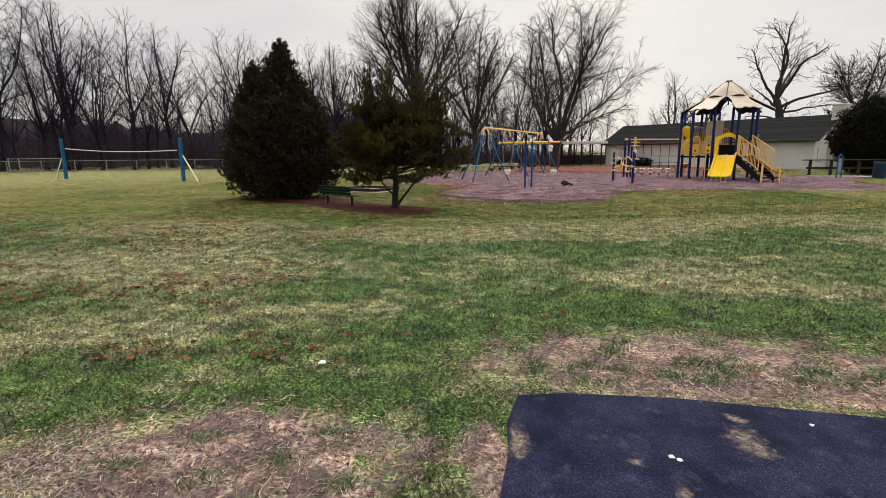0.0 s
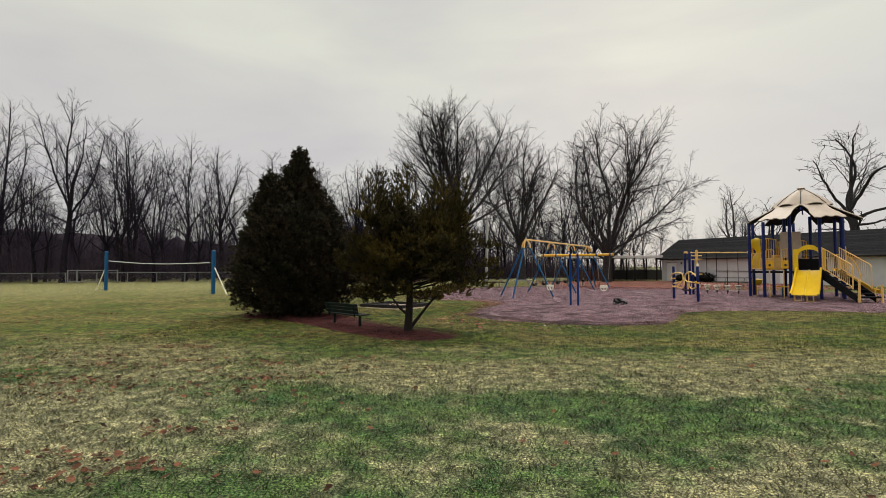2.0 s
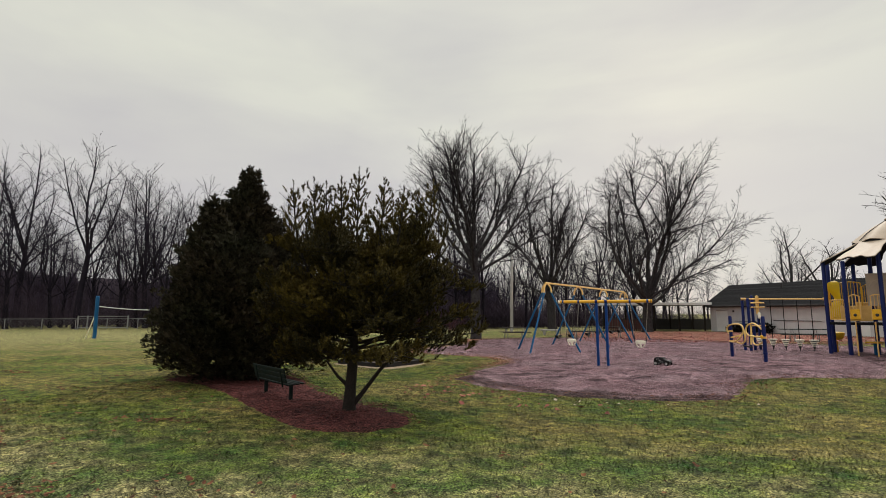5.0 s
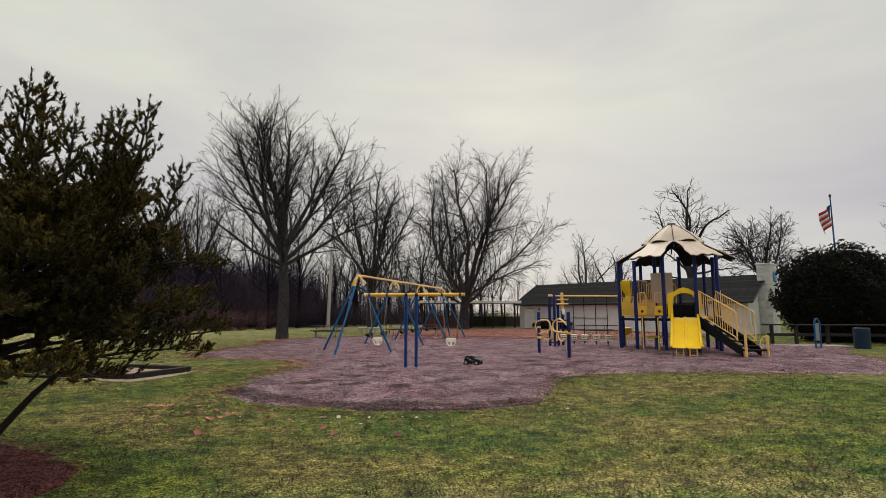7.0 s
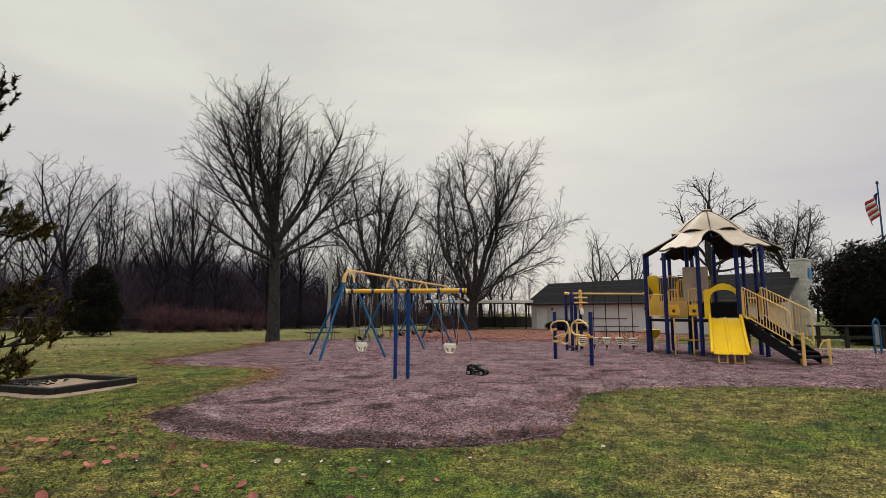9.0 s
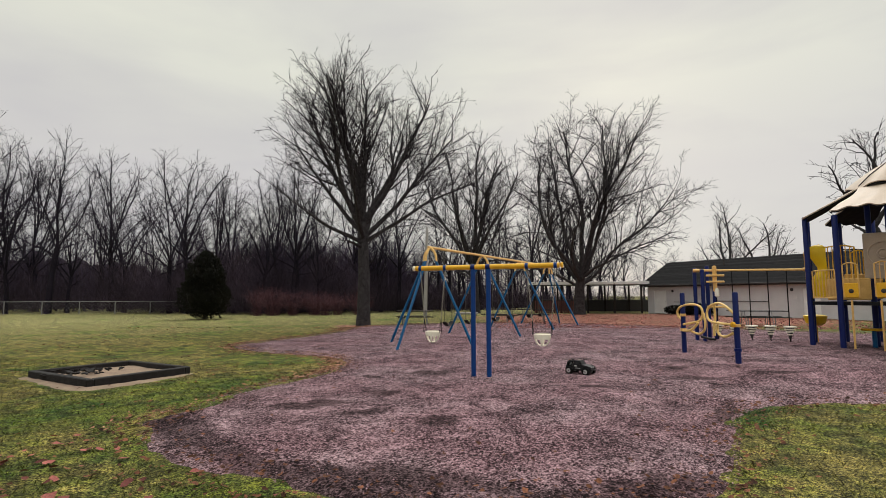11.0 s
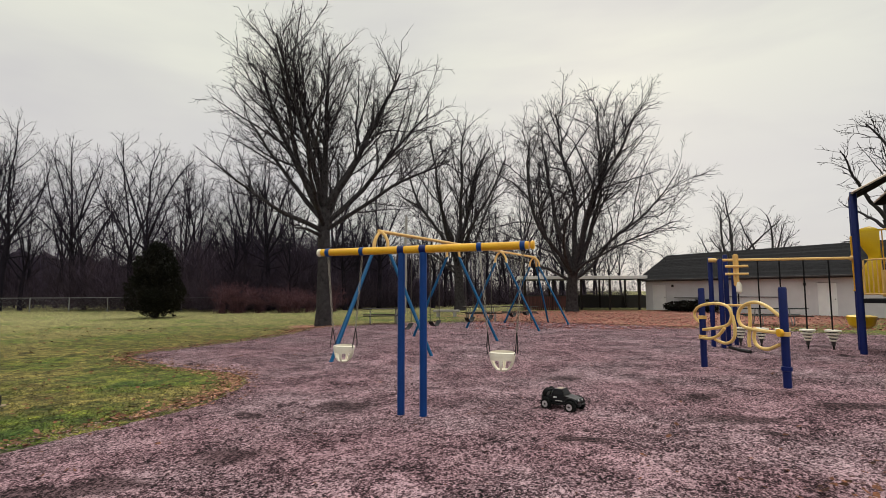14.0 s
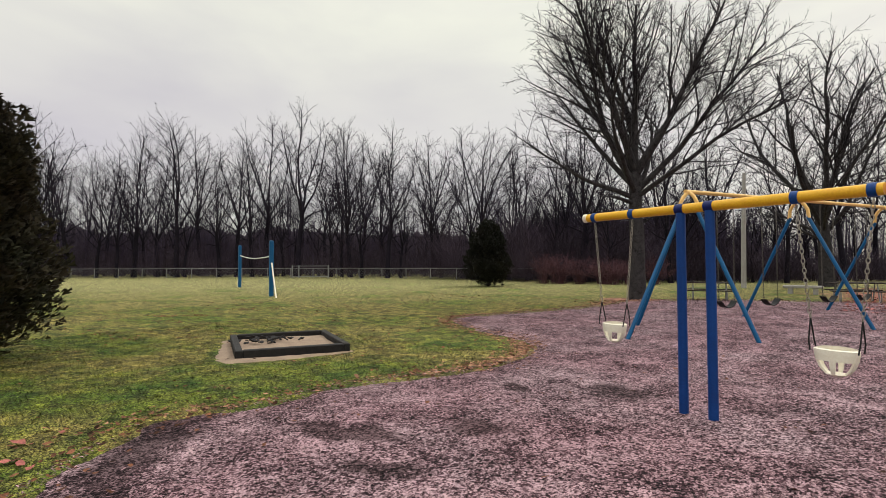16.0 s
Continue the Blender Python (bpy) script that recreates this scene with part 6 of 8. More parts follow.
def pod_bridge():
    e = thing("pod_bridge", 0, 0, 0, "hanging stepping pods under a yellow overhead bar", "climbing frame")
    a, b = Vector((11.28, 31.82, 2.33)), Vector((13.9, 30.4, 2.28))
    d = (b - a).normalized()
    n = Vector((-d.y, d.x, 0))
    part("top_bar", Build().tube([a - d * 0.05, a.lerp(b, 0.5), b], 0.035, 10), M_PALEY, e, "faded yellow overhead bar")
    for p in (a, b):
        part("collar", Build().tube([p - d * 0.09, p + d * 0.09], 0.055, 12), M_PALEY, e)
    for x, y, h in ((11.28, 31.95, 2.42), (11.42, 31.7, 2.36), (11.75, 32.1, 2.5), (12.1, 32.4, 2.2)):
        post(e, x, y, h, 0.06)
    for z in (1.15, 1.95, 2.15):
        part("rung", Build().tube([(11.45, 31.5, z), (11.95, 31.35, z)], 0.032, 8), M_PALEY, e, "yellow grip")
    part("upright_panel", Build().box((0.13, 0.09, 0.85), pose(11.72, 31.5, 2.05, 0, 0, -28), 0.04), M_PALEY, e, "narrow yellow climbing hold")
    part("grip", Build().lathe([(0.02, 0), (0.07, 0.05), (0.07, 0.2), (0.03, 0.3)], pose(11.75, 31.45, 1.45), 10), M_CREAM, e, "pale grip")
    for s in (0.19, 0.342, 0.4975, 0.663, 0.829):
        p = a.lerp(b, s)
        part("hanging_pole", Build().tube([p, (p.x, p.y, 1.2), (p.x, p.y, 0.12)], 0.017, 8), M_DECK, e, "dark hanging pole")
        pod = Build()
        for i in range(4):
            r = 0.17 - 0.032 * i
            z = 0.58 - 0.075 * i
            pod.lathe([(r * 0.7, z - 0.045), (r, z - 0.035), (r, z), (r * 0.75, z + 0.006)], pose(p.x, p.y, 0), 14)
        part("step_pod", pod, M_CREAM, e, "cream stacked ring step")
        part("pod_core", Build().lathe([(0.03, 0.2), (0.05, 0.3), (0.11, 0.55), (0.1, 0.56)], pose(p.x, p.y, 0), 12), M_TRIM, e, "dark core of the step")


pod_bridge()

# ---- playground: tower ----
DECK = 1.32


def pipe_barrier(parent, p, q, z0, z1, bars, material=M_PALEY, arch=0.0, name="barrier"):
    """A railing panel of upright bars in a pipe frame, between two points."""
    p, q = Vector((*p, 0)), Vector((*q, 0))
    b = Build()
    zt = lambda s: z1 + arch * math.sin(math.pi * s)
    frame_pts = [p + Vector((0, 0, z0))] + [p.lerp(q, s) + Vector((0, 0, zt(s))) for s in np.linspace(0, 1, 9)] + [q + Vector((0, 0, z0))]
    b.tube(frame_pts, 0.02, 8)
    b.tube([p + Vector((0, 0, z0)), q + Vector((0, 0, z0))], 0.02, 8)
    panel = part(name, b, material, parent, "yellow pipe railing panel")
    for s in (np.arange(bars) + 1) / (bars + 1):
        c = p.lerp(q, s)
        part("bar", Build().tube([c + Vector((0, 0, z0)), c + Vector((0, 0, zt(s)))], 0.012, 6), material, panel)
    return panel


def play_tower():
    C = Vector((15.8, 29.15, 0))
    e = thing("play_tower", 0, 0, 0, "blue and yellow playground tower with beige petal roof and slides", "playground tower")
    posts = [(13.88, 30.3, 3.84), (14.12, 29.4, 3.76), (14.86, 28.5, 4.02), (15.67, 27.6, 3.96), (16.75, 27.75, 3.9), (15.35, 29.85, 4.1), (16.9, 30.4, 4.1),
             (15.6, 31.4, 3.9), (17.3, 28.7, 3.9), (17.7, 29.8, 3.9), (16.7, 31.5, 3.9), (14.5, 31.2, 3.85)]
    for x, y, h in posts:
        post(e, x, y, h, 0.073)
    # decks
    for pts, z in ((((14.12, 29.4), (14.86, 28.5), (15.67, 27.6), (16.75, 27.75), (17.3, 28.7), (16.9, 30.4), (15.6, 31.4), (14.5, 31.2), (13.88, 30.3)), DECK),):
        k = len(pts)
        v = [(*p, z) for p in pts] + [(*p, z - 0.09) for p in pts]
        part("deck", Build().add(v, [tuple(range(k)), tuple(range(2 * k - 1, k - 1, -1))] + [((i + 1) % k, i, i + k, (i + 1) % k + k) for i in range(k)]), M_DECK, e, "black coated deck", 0)
    # roof: upper cone and six lower petals with gaps
    face = -121.5
    cone = []
    for i in range(7):
        s = i / 6
        row = []
        for j in range(49):
            a = radians(face + 360 * j / 48)
            lobe = 0.5 + 0.5 * math.cos(6 * (2 * math.pi * j / 48 - math.pi / 6))
            r = 0.02 + 1.22 * s * (1 - 0.10 * (1 - lobe) * s)
            z = 5.36 - 0.62 * s - 0.27 * s * s + 0.07 * lobe * s - 0.03 * (1 - lobe) * s
            row.append((C.x + r * math.cos(a), C.y + r * math.sin(a), z))
        cone.append(row)
    part("roof_crown", Build().sheet(np.array(cone), 0.03), M_BEIGE, e, "beige moulded roof crown")
    # added dark sheet: the shade beneath the beige crown, put into a colour
    part("crown_lining", Build().sheet(np.array(cone[1:]) * (1, 1, 1) - (0, 0, 0.06), 0.012), M_DECK, e, "dark sheet standing in for shade under the roof crown")
    part("finial", Build().lathe([(0.16, -0.03), (0.18, 0.0), (0.12, 0.03), (0.02, 0.04)], pose(C.x, C.y, 5.38), 14), M_BEIGE, e)
    for k in range(6):
        a0 = radians(face + 30 + 60 * k)
        rad, tan = Vector((math.cos(a0), math.sin(a0), 0)), Vector((-math.sin(a0), math.cos(a0), 0))
        grid = []
        for i in range(9):
            s = i / 8
            r = 1.0 + 1.27 * s
            half = 0.55 - 0.09 * math.sin(math.pi * min(1, 1.6 * s)) + 0.12 * s
            row = []
            for j in range(17):
                t = -1 + j / 8
                z = 4.53 - 0.73 * s ** 1.1 - 0.07 * t * t - 0.028 * s * math.cos(3 * math.pi * t) - 0.03 * math.sin(math.pi * s)
                row.append(C + rad * (r + 0.03 * s * math.cos(3 * math.pi * t)) + tan * half * t + Vector((0, 0, z)))
            grid.append(row)
        part("roof_petal", Build().sheet(np.array([[tuple(p) for p in row] for row in grid]), 0.03), M_BEIGE, e, "beige wavy roof petal")
        # same for each petal: an added dark sheet paints the shade below it
        part("petal_lining", Build().sheet(np.array([[tuple(p - Vector((0, 0, 0.045))) for p in row] for row in grid]), 0.012), M_DECK, e, "dark sheet standing in for shade under the roof petal")
        am = radians(face + 60 * k)
        tip = C + Vector((math.cos(am), math.sin(am), 0)) * 1.3 + Vector((0, 0, 4.2))
        hub = C + Vector((0, 0, 5.3))
        part("roof_rib", Build().tube([hub + Vector((0, 0, 0.03)), hub.lerp(tip, 0.3) + Vector((0, 0, 0.03)), hub.lerp(tip, 0.62) - Vector((0, 0, 0.1)), tip], 0.035, 8), M_BLUE, e, "blue roof rib")
        part("seam", Build().tube([(C.x + r * math.cos(am), C.y + r * math.sin(am), z) for r, z in ((0.05, 5.385), (0.4, 5.15), (0.8, 4.85), (1.12, 4.53))], 0.017, 6), M_TRIM, e, "dark roof seam")
    # slide with hood
    top, foot = Vector((15.46, 28.08, DECK)), Vector((13.9, 25.84, 0.3))
    d = Vector((foot.x - top.x, foot.y - top.y, 0)).normalized()
    sd = Vector((-d.y, d.x, 0))
    run = Vector((foot.x - top.x, foot.y - top.y, 0)).length
    grid = []
    for i in range(25):
        s = i / 24
        z = DECK + 0.03 + (0.3 - DECK) * (0.5 - 0.5 * math.cos(math.pi * min(1, s * 1.12 - 0.06 if s > 0.06 else 0)))
        c = Vector((top.x, top.y, 0)) + d * run * s
        row = []
        for t, h in ((-1.0, 0.10), (-0.96, 0.17), (-0.88, 0.17), (-0.84, 0.02), (-0.5, 0), (-0.1, 0.0), (-0.05, 0.04), (0.0, 0.05), (0.05, 0.04), (0.1, 0.0), (0.5, 0), (0.84, 0.02), (0.88, 0.17), (0.96, 0.17), (1.0, 0.10)):
            fade = 1 if s < 0.85 else max(0.25, 1 - (s - 0.85) * 4)
            row.append(tuple(c + sd * 0.49 * t * (1 + 0.08 * s) + Vector((0, 0, z + h * fade))))
        grid.append(row)
    part("slide", Build().sheet(np.array(grid), 0.025), M_YELL, e, "yellow double slide chute")
    hood = Build()
    half_in = [(-0.42, 0.02), (-0.42, 0.45), (-0.42, 0.74), (-0.37, 0.86), (-0.29, 0.95), (-0.15, 1.01), (0, 1.03)]
    half_out = [(-0.61, 0.02), (-0.61, 0.55), (-0.61, 0.98), (-0.55, 1.04), (-0.37, 1.07), (-0.2, 1.2), (0, 1.25)]
    arch_in, arch_out = (q + [(-x, z) for x, z in reversed(q[:-1])] for q in (half_in, half_out))
    na = len(arch_in)
    h0 = top + d * 0.12
    vv = []
    for o in (0.0, 0.12):
        for pts in (arch_in, arch_out):
            vv += [tuple(h0 - d * o + sd * x + Vector((0, 0, DECK + z - DECK))) for x, z in pts]
    fs = []
    for i in range(na - 1):
        fs += [(i, i + 1, na + i + 1, na + i), (2 * na + i + 1, 2 * na + i, 3 * na + i, 3 * na + i + 1), (na + i, na + 1 + i, 3 * na + 1 + i, 3 * na + i), (i + 1, i, 2 * na + i, 2 * na + 1 + i)]
    fs += [(0, na, 3 * na, 2 * na), (na - 1, 3 * na - 1, 4 * na - 1, 2 * na - 1)]
    part("slide_hood", hood.add(vv, fs), M_YELL, e, "yellow arched slide hood")
    for s in (-0.33, -0.1, 0.1, 0.33):
        p = foot + sd * s - d * 0.1
        part("slide_leg", Build().tube([(p.x, p.y, 0.3), (p.x, p.y, -0.05)], 0.022, 8), M_PALEY, e)
    for s in (-1, 1):
        p0, p1 = foot + sd * 0.1 * s - d * 0.1, foot + sd * 0.33 * s - d * 0.1
        part("slide_foot", Build().tube([(p0.x, p0.y, 0.08), (p1.x, p1.y, 0.08)], 0.018, 6), M_PALEY, e)
    # stairs and handrails
    sa, sb = Vector((15.93, 27.3, DECK)), Vector((16.04, 25.35, 0.28))
    dn = Vector((sb.x - sa.x, sb.y - sa.y, 0))
    side = Vector((-dn.y, dn.x, 0)).normalized()
    ang = math.degrees(math.atan2(dn.y, dn.x)) + 90
    for i in range(6):
        c = sa.lerp(sb, (i + 0.6) / 6.4)
        part("step", Build().box((0.74, 0.36, 0.05), Matrix.Translation((c.x, c.y, c.z)) @ pose(0, 0, 0, 0, 0, ang), 0.01), M_DECK, e, "black coated step")
    for o in (-0.38, 0.38):
        a, b = sa + side * o, sb + side * o
        part("stringer", Build().sheet(np.array([[(a.x, a.y, DECK + 0.08), (b.x, b.y, 0.36)], [(a.x, a.y, DECK - 0.36), (b.x, b.y, 0.08)]]), 0.04), M_DECK, e, "black stair side plate", 0)
        r0, r1 = Vector((a.x, a.y, DECK + 1.08)), a.lerp(b, 0.86) + Vector((0, 0, 1.22))
        l0, l1 = r0 - Vector((0, 0, 0.92)), r1 - Vector((0, 0, 0.92))
        r2 = r1 + (r1 - r0).normalized() * 0.1 - Vector((0, 0, 0.06))
        rail = Build()
        rail.tube([l0, r0, r0.lerp(r1, 0.5), r1, r2, r2 - Vector((0, 0, 0.95))], 0.024, 8)
        rail.tube([l0, l1, r2 - Vector((0, 0, 0.95))], 0.02, 8)
        hr = part("handrail", rail, M_PALEY, e, "yellow stair railing")
        for s in (np.arange(14) + 1) / 15:
            part("baluster", Build().tube([l0.lerp(l1, s), r0.lerp(r1, s)], 0.013, 6), M_PALEY, hr)
    for x, y, h in ((15.62, 25.1, 0.98), (16.55, 25.2, 0.8)):
        part("gate_post", Build().lathe([(0.045, -0.1), (0.045, h - 0.02), (0.03, h)], pose(x, y, 0), 12), M_PALEY, e, "yellow end post")
    part("grab_loop", Build().tube(smooth_open([(16.55, 25.2, 0.7), (16.45, 25.25, 0.74), (16.38, 25.3, 0.6), (16.36, 25.3, 0.4), (16.44, 25.26, 0.22), (16.55, 25.2, 0.25)]), 0.02, 8), M_PALEY, e, "yellow grab loop")
    part("low_step", Build().box((1.0, 0.4, 0.07), pose(16.15, 25.35, 0.28, 0, 0, 5), 0.02), M_DECK, e, "black transfer step")
    for x in (15.8, 16.45):
        part("step_leg", Build().tube([(x, 25.4, 0.26), (x, 25.4, -0.05)], 0.03, 8), M_PALEY, e)
    # railing panels
    pipe_barrier(e, (13.93, 30.2), (14.1, 29.5), DECK + 0.12, DECK + 0.9, 6)
    pipe_barrier(e, (14.18, 29.33), (14.4, 29.07), DECK + 0.15, DECK + 1.02, 2, arch=0.06)
    pipe_barrier(e, (14.62, 28.78), (14.84, 28.53), DECK + 0.15, DECK + 1.02, 2, arch=0.06)
    pipe_barrier(e, (14.42, 30.4), (15.05, 30.05), DECK + 0.3, DECK + 1.6, 6, M_YELLP, 0.05)
    pipe_barrier(e, (16.8, 27.8), (17.25, 28.6), DECK + 0.12, DECK + 0.95, 6)
    pipe_barrier(e, (16.4, 30.9), (16.75, 30.5), DECK + 0.3, DECK + 1.5, 4, M_YELLP, 0.08)
    pipe_barrier(e, (15.75, 31.2), (16.1, 31.05), DECK + 0.3, DECK + 1.5, 4, M_YELLP, 0.08)
    pipe_barrier(e, (14.05, 30.7), (14.45, 31.1), DECK + 0.2, DECK + 1.5, 5, M_YELLP, 0.0)
    # solid panels
    part("panel", Build().box((1.0, 0.05, 0.62), pose(14.75, 29.95, DECK + 0.36, 0, 0, -38), 0.02), M_PALEY, e, "tan yellow panel")
    wheel = part("wheel_panel", Build().box((0.86, 0.05, 1.3), pose(15.43, 29.5, 2.62, 0, 0, -34), 0.05), M_BEIGE, e, "beige panel with a steering wheel")
    wm = pose(15.43, 29.5, 2.62, 0, 0, -34) @ pose(0, -0.04, 0.05, 90)
    for rr, tt in ((0.34, 0.018), (0.13, 0.022)):
        part("dial", Build().tube([wm @ Vector((rr * math.cos(a), rr * math.sin(a), 0.01)) for a in np.linspace(0, 2 * math.pi, 25)[:-1]], tt, 6, closed=True), M_BEIGE, wheel, "round moulded ring")
    part("wheel_hub", Build().lathe([(0.07, 0), (0.09, 0.03), (0.04, 0.05)], wm, 16), M_BEIGE, wheel)
    for a in (0, 60, 120):
        part("spoke", Build().box((0.24, 0.025, 0.02), wm @ pose(0, 0, 0.015, 0, 0, a)), M_BEIGE, wheel)
    for px, py, t in ((14.29, 29.19, -50), (14.73, 28.65, -48)):
        part("play_panel", Build().box((0.33, 0.05, 0.4), pose(px, py, DECK + 0.32, 0, 0, t), 0.06), M_YELLP, e, "yellow play panel")
        part("panel_knob", Build().lathe([(0.05, 0), (0.06, 0.02), (0.03, 0.04)], pose(px, py, DECK + 0.3, 90, 0, t) @ pose(0, 0, 0.02), 12), M_TRIM, e)
    for px, py in ((14.2, 29.08), (14.6, 28.6)):
        part("support_pole", Build().tube([(px, py, DECK + 0.05), (px, py, -0.05)], 0.025, 8), M_PALEY, e, "thin yellow support pole")
    part("letter_panel", Build().box((0.9, 0.05, 0.8), pose(17.1, 28.2, DECK + 0.75, 0, 0, 62), 0.04), M_PALEY, e, "tan panel with three rings")
    for i in range(3):
        part("ring", Build().lathe([(0.07, 0), (0.1, 0.005), (0.1, 0.02), (0.07, 0.025)], pose(17.1, 28.2, DECK + 0.98, 0, 0, 62) @ pose(-0.26 + 0.26 * i, -0.03, 0, 90), 14), M_TRIM, e)
    # rear slide: a curved chute that ends in a shallow bowl
    part("slide_bowl", Build().lathe([(0.02, 0.55), (0.16, 0.56), (0.26, 0.64), (0.3, 0.78), (0.32, 0.86), (0.28, 0.88), (0.15, 0.9), (0.02, 0.9)], pose(14.72, 31.45, 0), 20), M_YELL, e, "yellow curved slide end")
    part("bowl_post", Build().tube([(14.72, 31.45, -0.2), (14.72, 31.45, 0.52)], 0.05, 10), M_YELLP, e)
    prof = smooth_open([(0.0, 0.1), (0.0, 0.45), (0.12, 0.75), (0.24, 0.98), (0.12, 1.22), (0.02, 1.42), (0.06, 1.62), (0.28, 1.7)], 3)
    wave = [[(14.06 + 0.36 * k + 1.2 * p[0] * max(0, 1 - k), 30.56 - 0.25 * k, DECK + p[1] * (1 - 0.04 * k)) for k in (0.0, 0.08, 0.2, 0.5, 0.8, 1.0)] for p in prof]
    part("wave_side", Build().sheet(np.array(wave), 0.06), M_YELL, e, "yellow wavy slide entry side")
    part("dark_panel", Build().box((1.3, 0.05, 0.55), pose(16.25, 29.3, DECK + 0.33, 0, 0, -34), 0.02), M_DECK, e, "black mesh panel")
    part("back_panel", Build().box((0.9, 0.05, 0.75), pose(15.6, 30.55, DECK + 0.45, 0, 0, -20), 0.02), M_PALEY, e, "tan yellow back panel")
    # climber and shapes below the deck
    part("arch_climber", Build().tube(smooth_open([(17.4, 29.3, DECK + 0.8), (17.9, 29.2, DECK + 0.7), (18.3, 29.1, DECK), (18.5, 29.1, 0.0)]), 0.03, 8), M_PALEY, e, "yellow arched climber rail")
    part("under_seat", Build().box((0.5, 0.45, 0.06), pose(15.1, 29.6, 0.55, 0, 0, 30), 0.02), M_YELLP, e, "small yellow seat under the deck")
    part("under_seat_leg", Build().tube([(15.1, 29.6, 0.55), (15.1, 29.6, -0.05)], 0.06, 10), M_BLUE2, e)
    part("under_slide", Build().sheet(np.array([[(17.3 + 0.28 * i + 0.3 * t * 0.5, 29.3 - 0.1 * i + 0.36 * t, max(0.25, DECK - 0.2 * i) + 0.16 * abs(t) ** 3) for t in np.linspace(-1, 1, 9)] for i in range(7)]), 0.03), M_YELL, e, "yellow side slide")


play_tower()

# ---- evergreen bed: bench ----


def park_bench():
    d = Vector((0.77, -0.64, 0)).normalized()
    ang = math.degrees(math.atan2(d.y, d.x))
    e = thing("park_bench", -3.5, 16.7, float(gz(-3.5, 16.7)) + 0.02, "dark green slatted park bench facing the playground", "bench", turn=ang)
    for i in range(4):
        part("seat_slat", Build().box((1.6, 0.075, 0.03), pose(0, 0.05 + 0.09 * i, 0.34 + 0.004 * i), 0.01), M_GREENB, e)
    for i in range(3):
        part("back_slat", Build().box((1.6, 0.028, 0.09), pose(0, -0.02 - 0.022 * i, 0.42 + 0.095 * i, 12), 0.01), M_GREENB, e)
    for s in (-0.62, 0.62):
        part("leg", Build().box((0.06, 0.07, 0.36), pose(s, 0.16, 0.15), 0.01), M_GREENB, e)
        part("foot", Build().box((0.06, 0.4, 0.04), pose(s, 0.16, 0.0), 0.01), M_GREENB, e)
        part("back_bracket", Build().box((0.05, 0.028, 0.36), pose(s, -0.05, 0.47, 12), 0.008), M_GREENB, e)


park_bench()

# ---- sandbox, volleyball net ----


def sandbox():
    ang = -26.5
    e = thing("sandbox", -3.6, 24.9, float(gz(-3.6, 24.9)) + 0.015, "black timber sandbox half full of pale sand", "sandbox", turn=ang)
    for k, (sx, sy, w, l) in enumerate(((0, -0.95, 2.3, 0.13), (0, 0.95, 2.3, 0.13), (-1.09, 0, 0.13, 1.77), (1.09, 0, 0.13, 1.77))):
        part("timber", Build().box((w, l, 0.17), pose(sx, sy, 0.065), 0.015), M_TIMBER, e)
    g = [[(x, y, 0.045 + 0.03 * noise.noise((x * 2, y * 2, 1))) for x in np.linspace(-1.03, 1.03, 22)] for y in np.linspace(-0.89, 0.89, 18)]
    part("sand", Build().sheet(np.array(g)), M_SAND, e, "pale sand with clumps of leaves", 180)
    clump = Build()
    r = np.random.default_rng(4)
    for _ in range(60):
        x, y = r.normal(-0.5, 0.3), r.normal(-0.3, 0.25)
        clump.box((0.1, 0.06, 0.02), pose(x, y, 0.1 + 0.02 * r.random(), r.uniform(-30, 30), r.uniform(-30, 30), r.uniform(0, 360)), 0.008)
    part("leaf_clump", clump, M_TIMBER, e, "dark wet leaves on the sand", kind="stuff")


sandbox()


def volleyball_net():
    e = thing("volleyball_net", 0, 0, 0, "blue padded volleyball posts with a sagging net cord", "volleyball net")
    a, b = Vector((-27.2, 37.15, 0)), Vector((-16.5, 32.75, 0))
    d = (b - a).normalized()
    for p, h, o in ((a, 2.9, -1), (b, 2.74, 1)):
        z = float(gz(p.x, p.y))
        part("post", Build().box((0.2, 0.2, h), pose(p.x, p.y, z + h / 2 - 0.05, 0, 0, math.degrees(math.atan2(d.y, d.x))), 0.04), M_BLUE2, e, "blue padded square post")
        part("guy_pole", Build().tube([p + Vector((0, 0, 1.6)) + d * 0.12 * o, p + d * 1.25 * o + Vector((0, 0, -0.05))], 0.035, 8), M_CREAM, e, "pale slanting guy cover")
    cord = [a.lerp(b, s) + Vector((0, 0, 2.16 - 0.22 * s - 0.16 * math.sin(math.pi * s))) for s in np.linspace(0.03, 0.97, 15)]
    part("net_cord", Build().tube(cord, 0.03, 6), M_NET, e, "white net tape")


volleyball_net()

# ---- fences ----


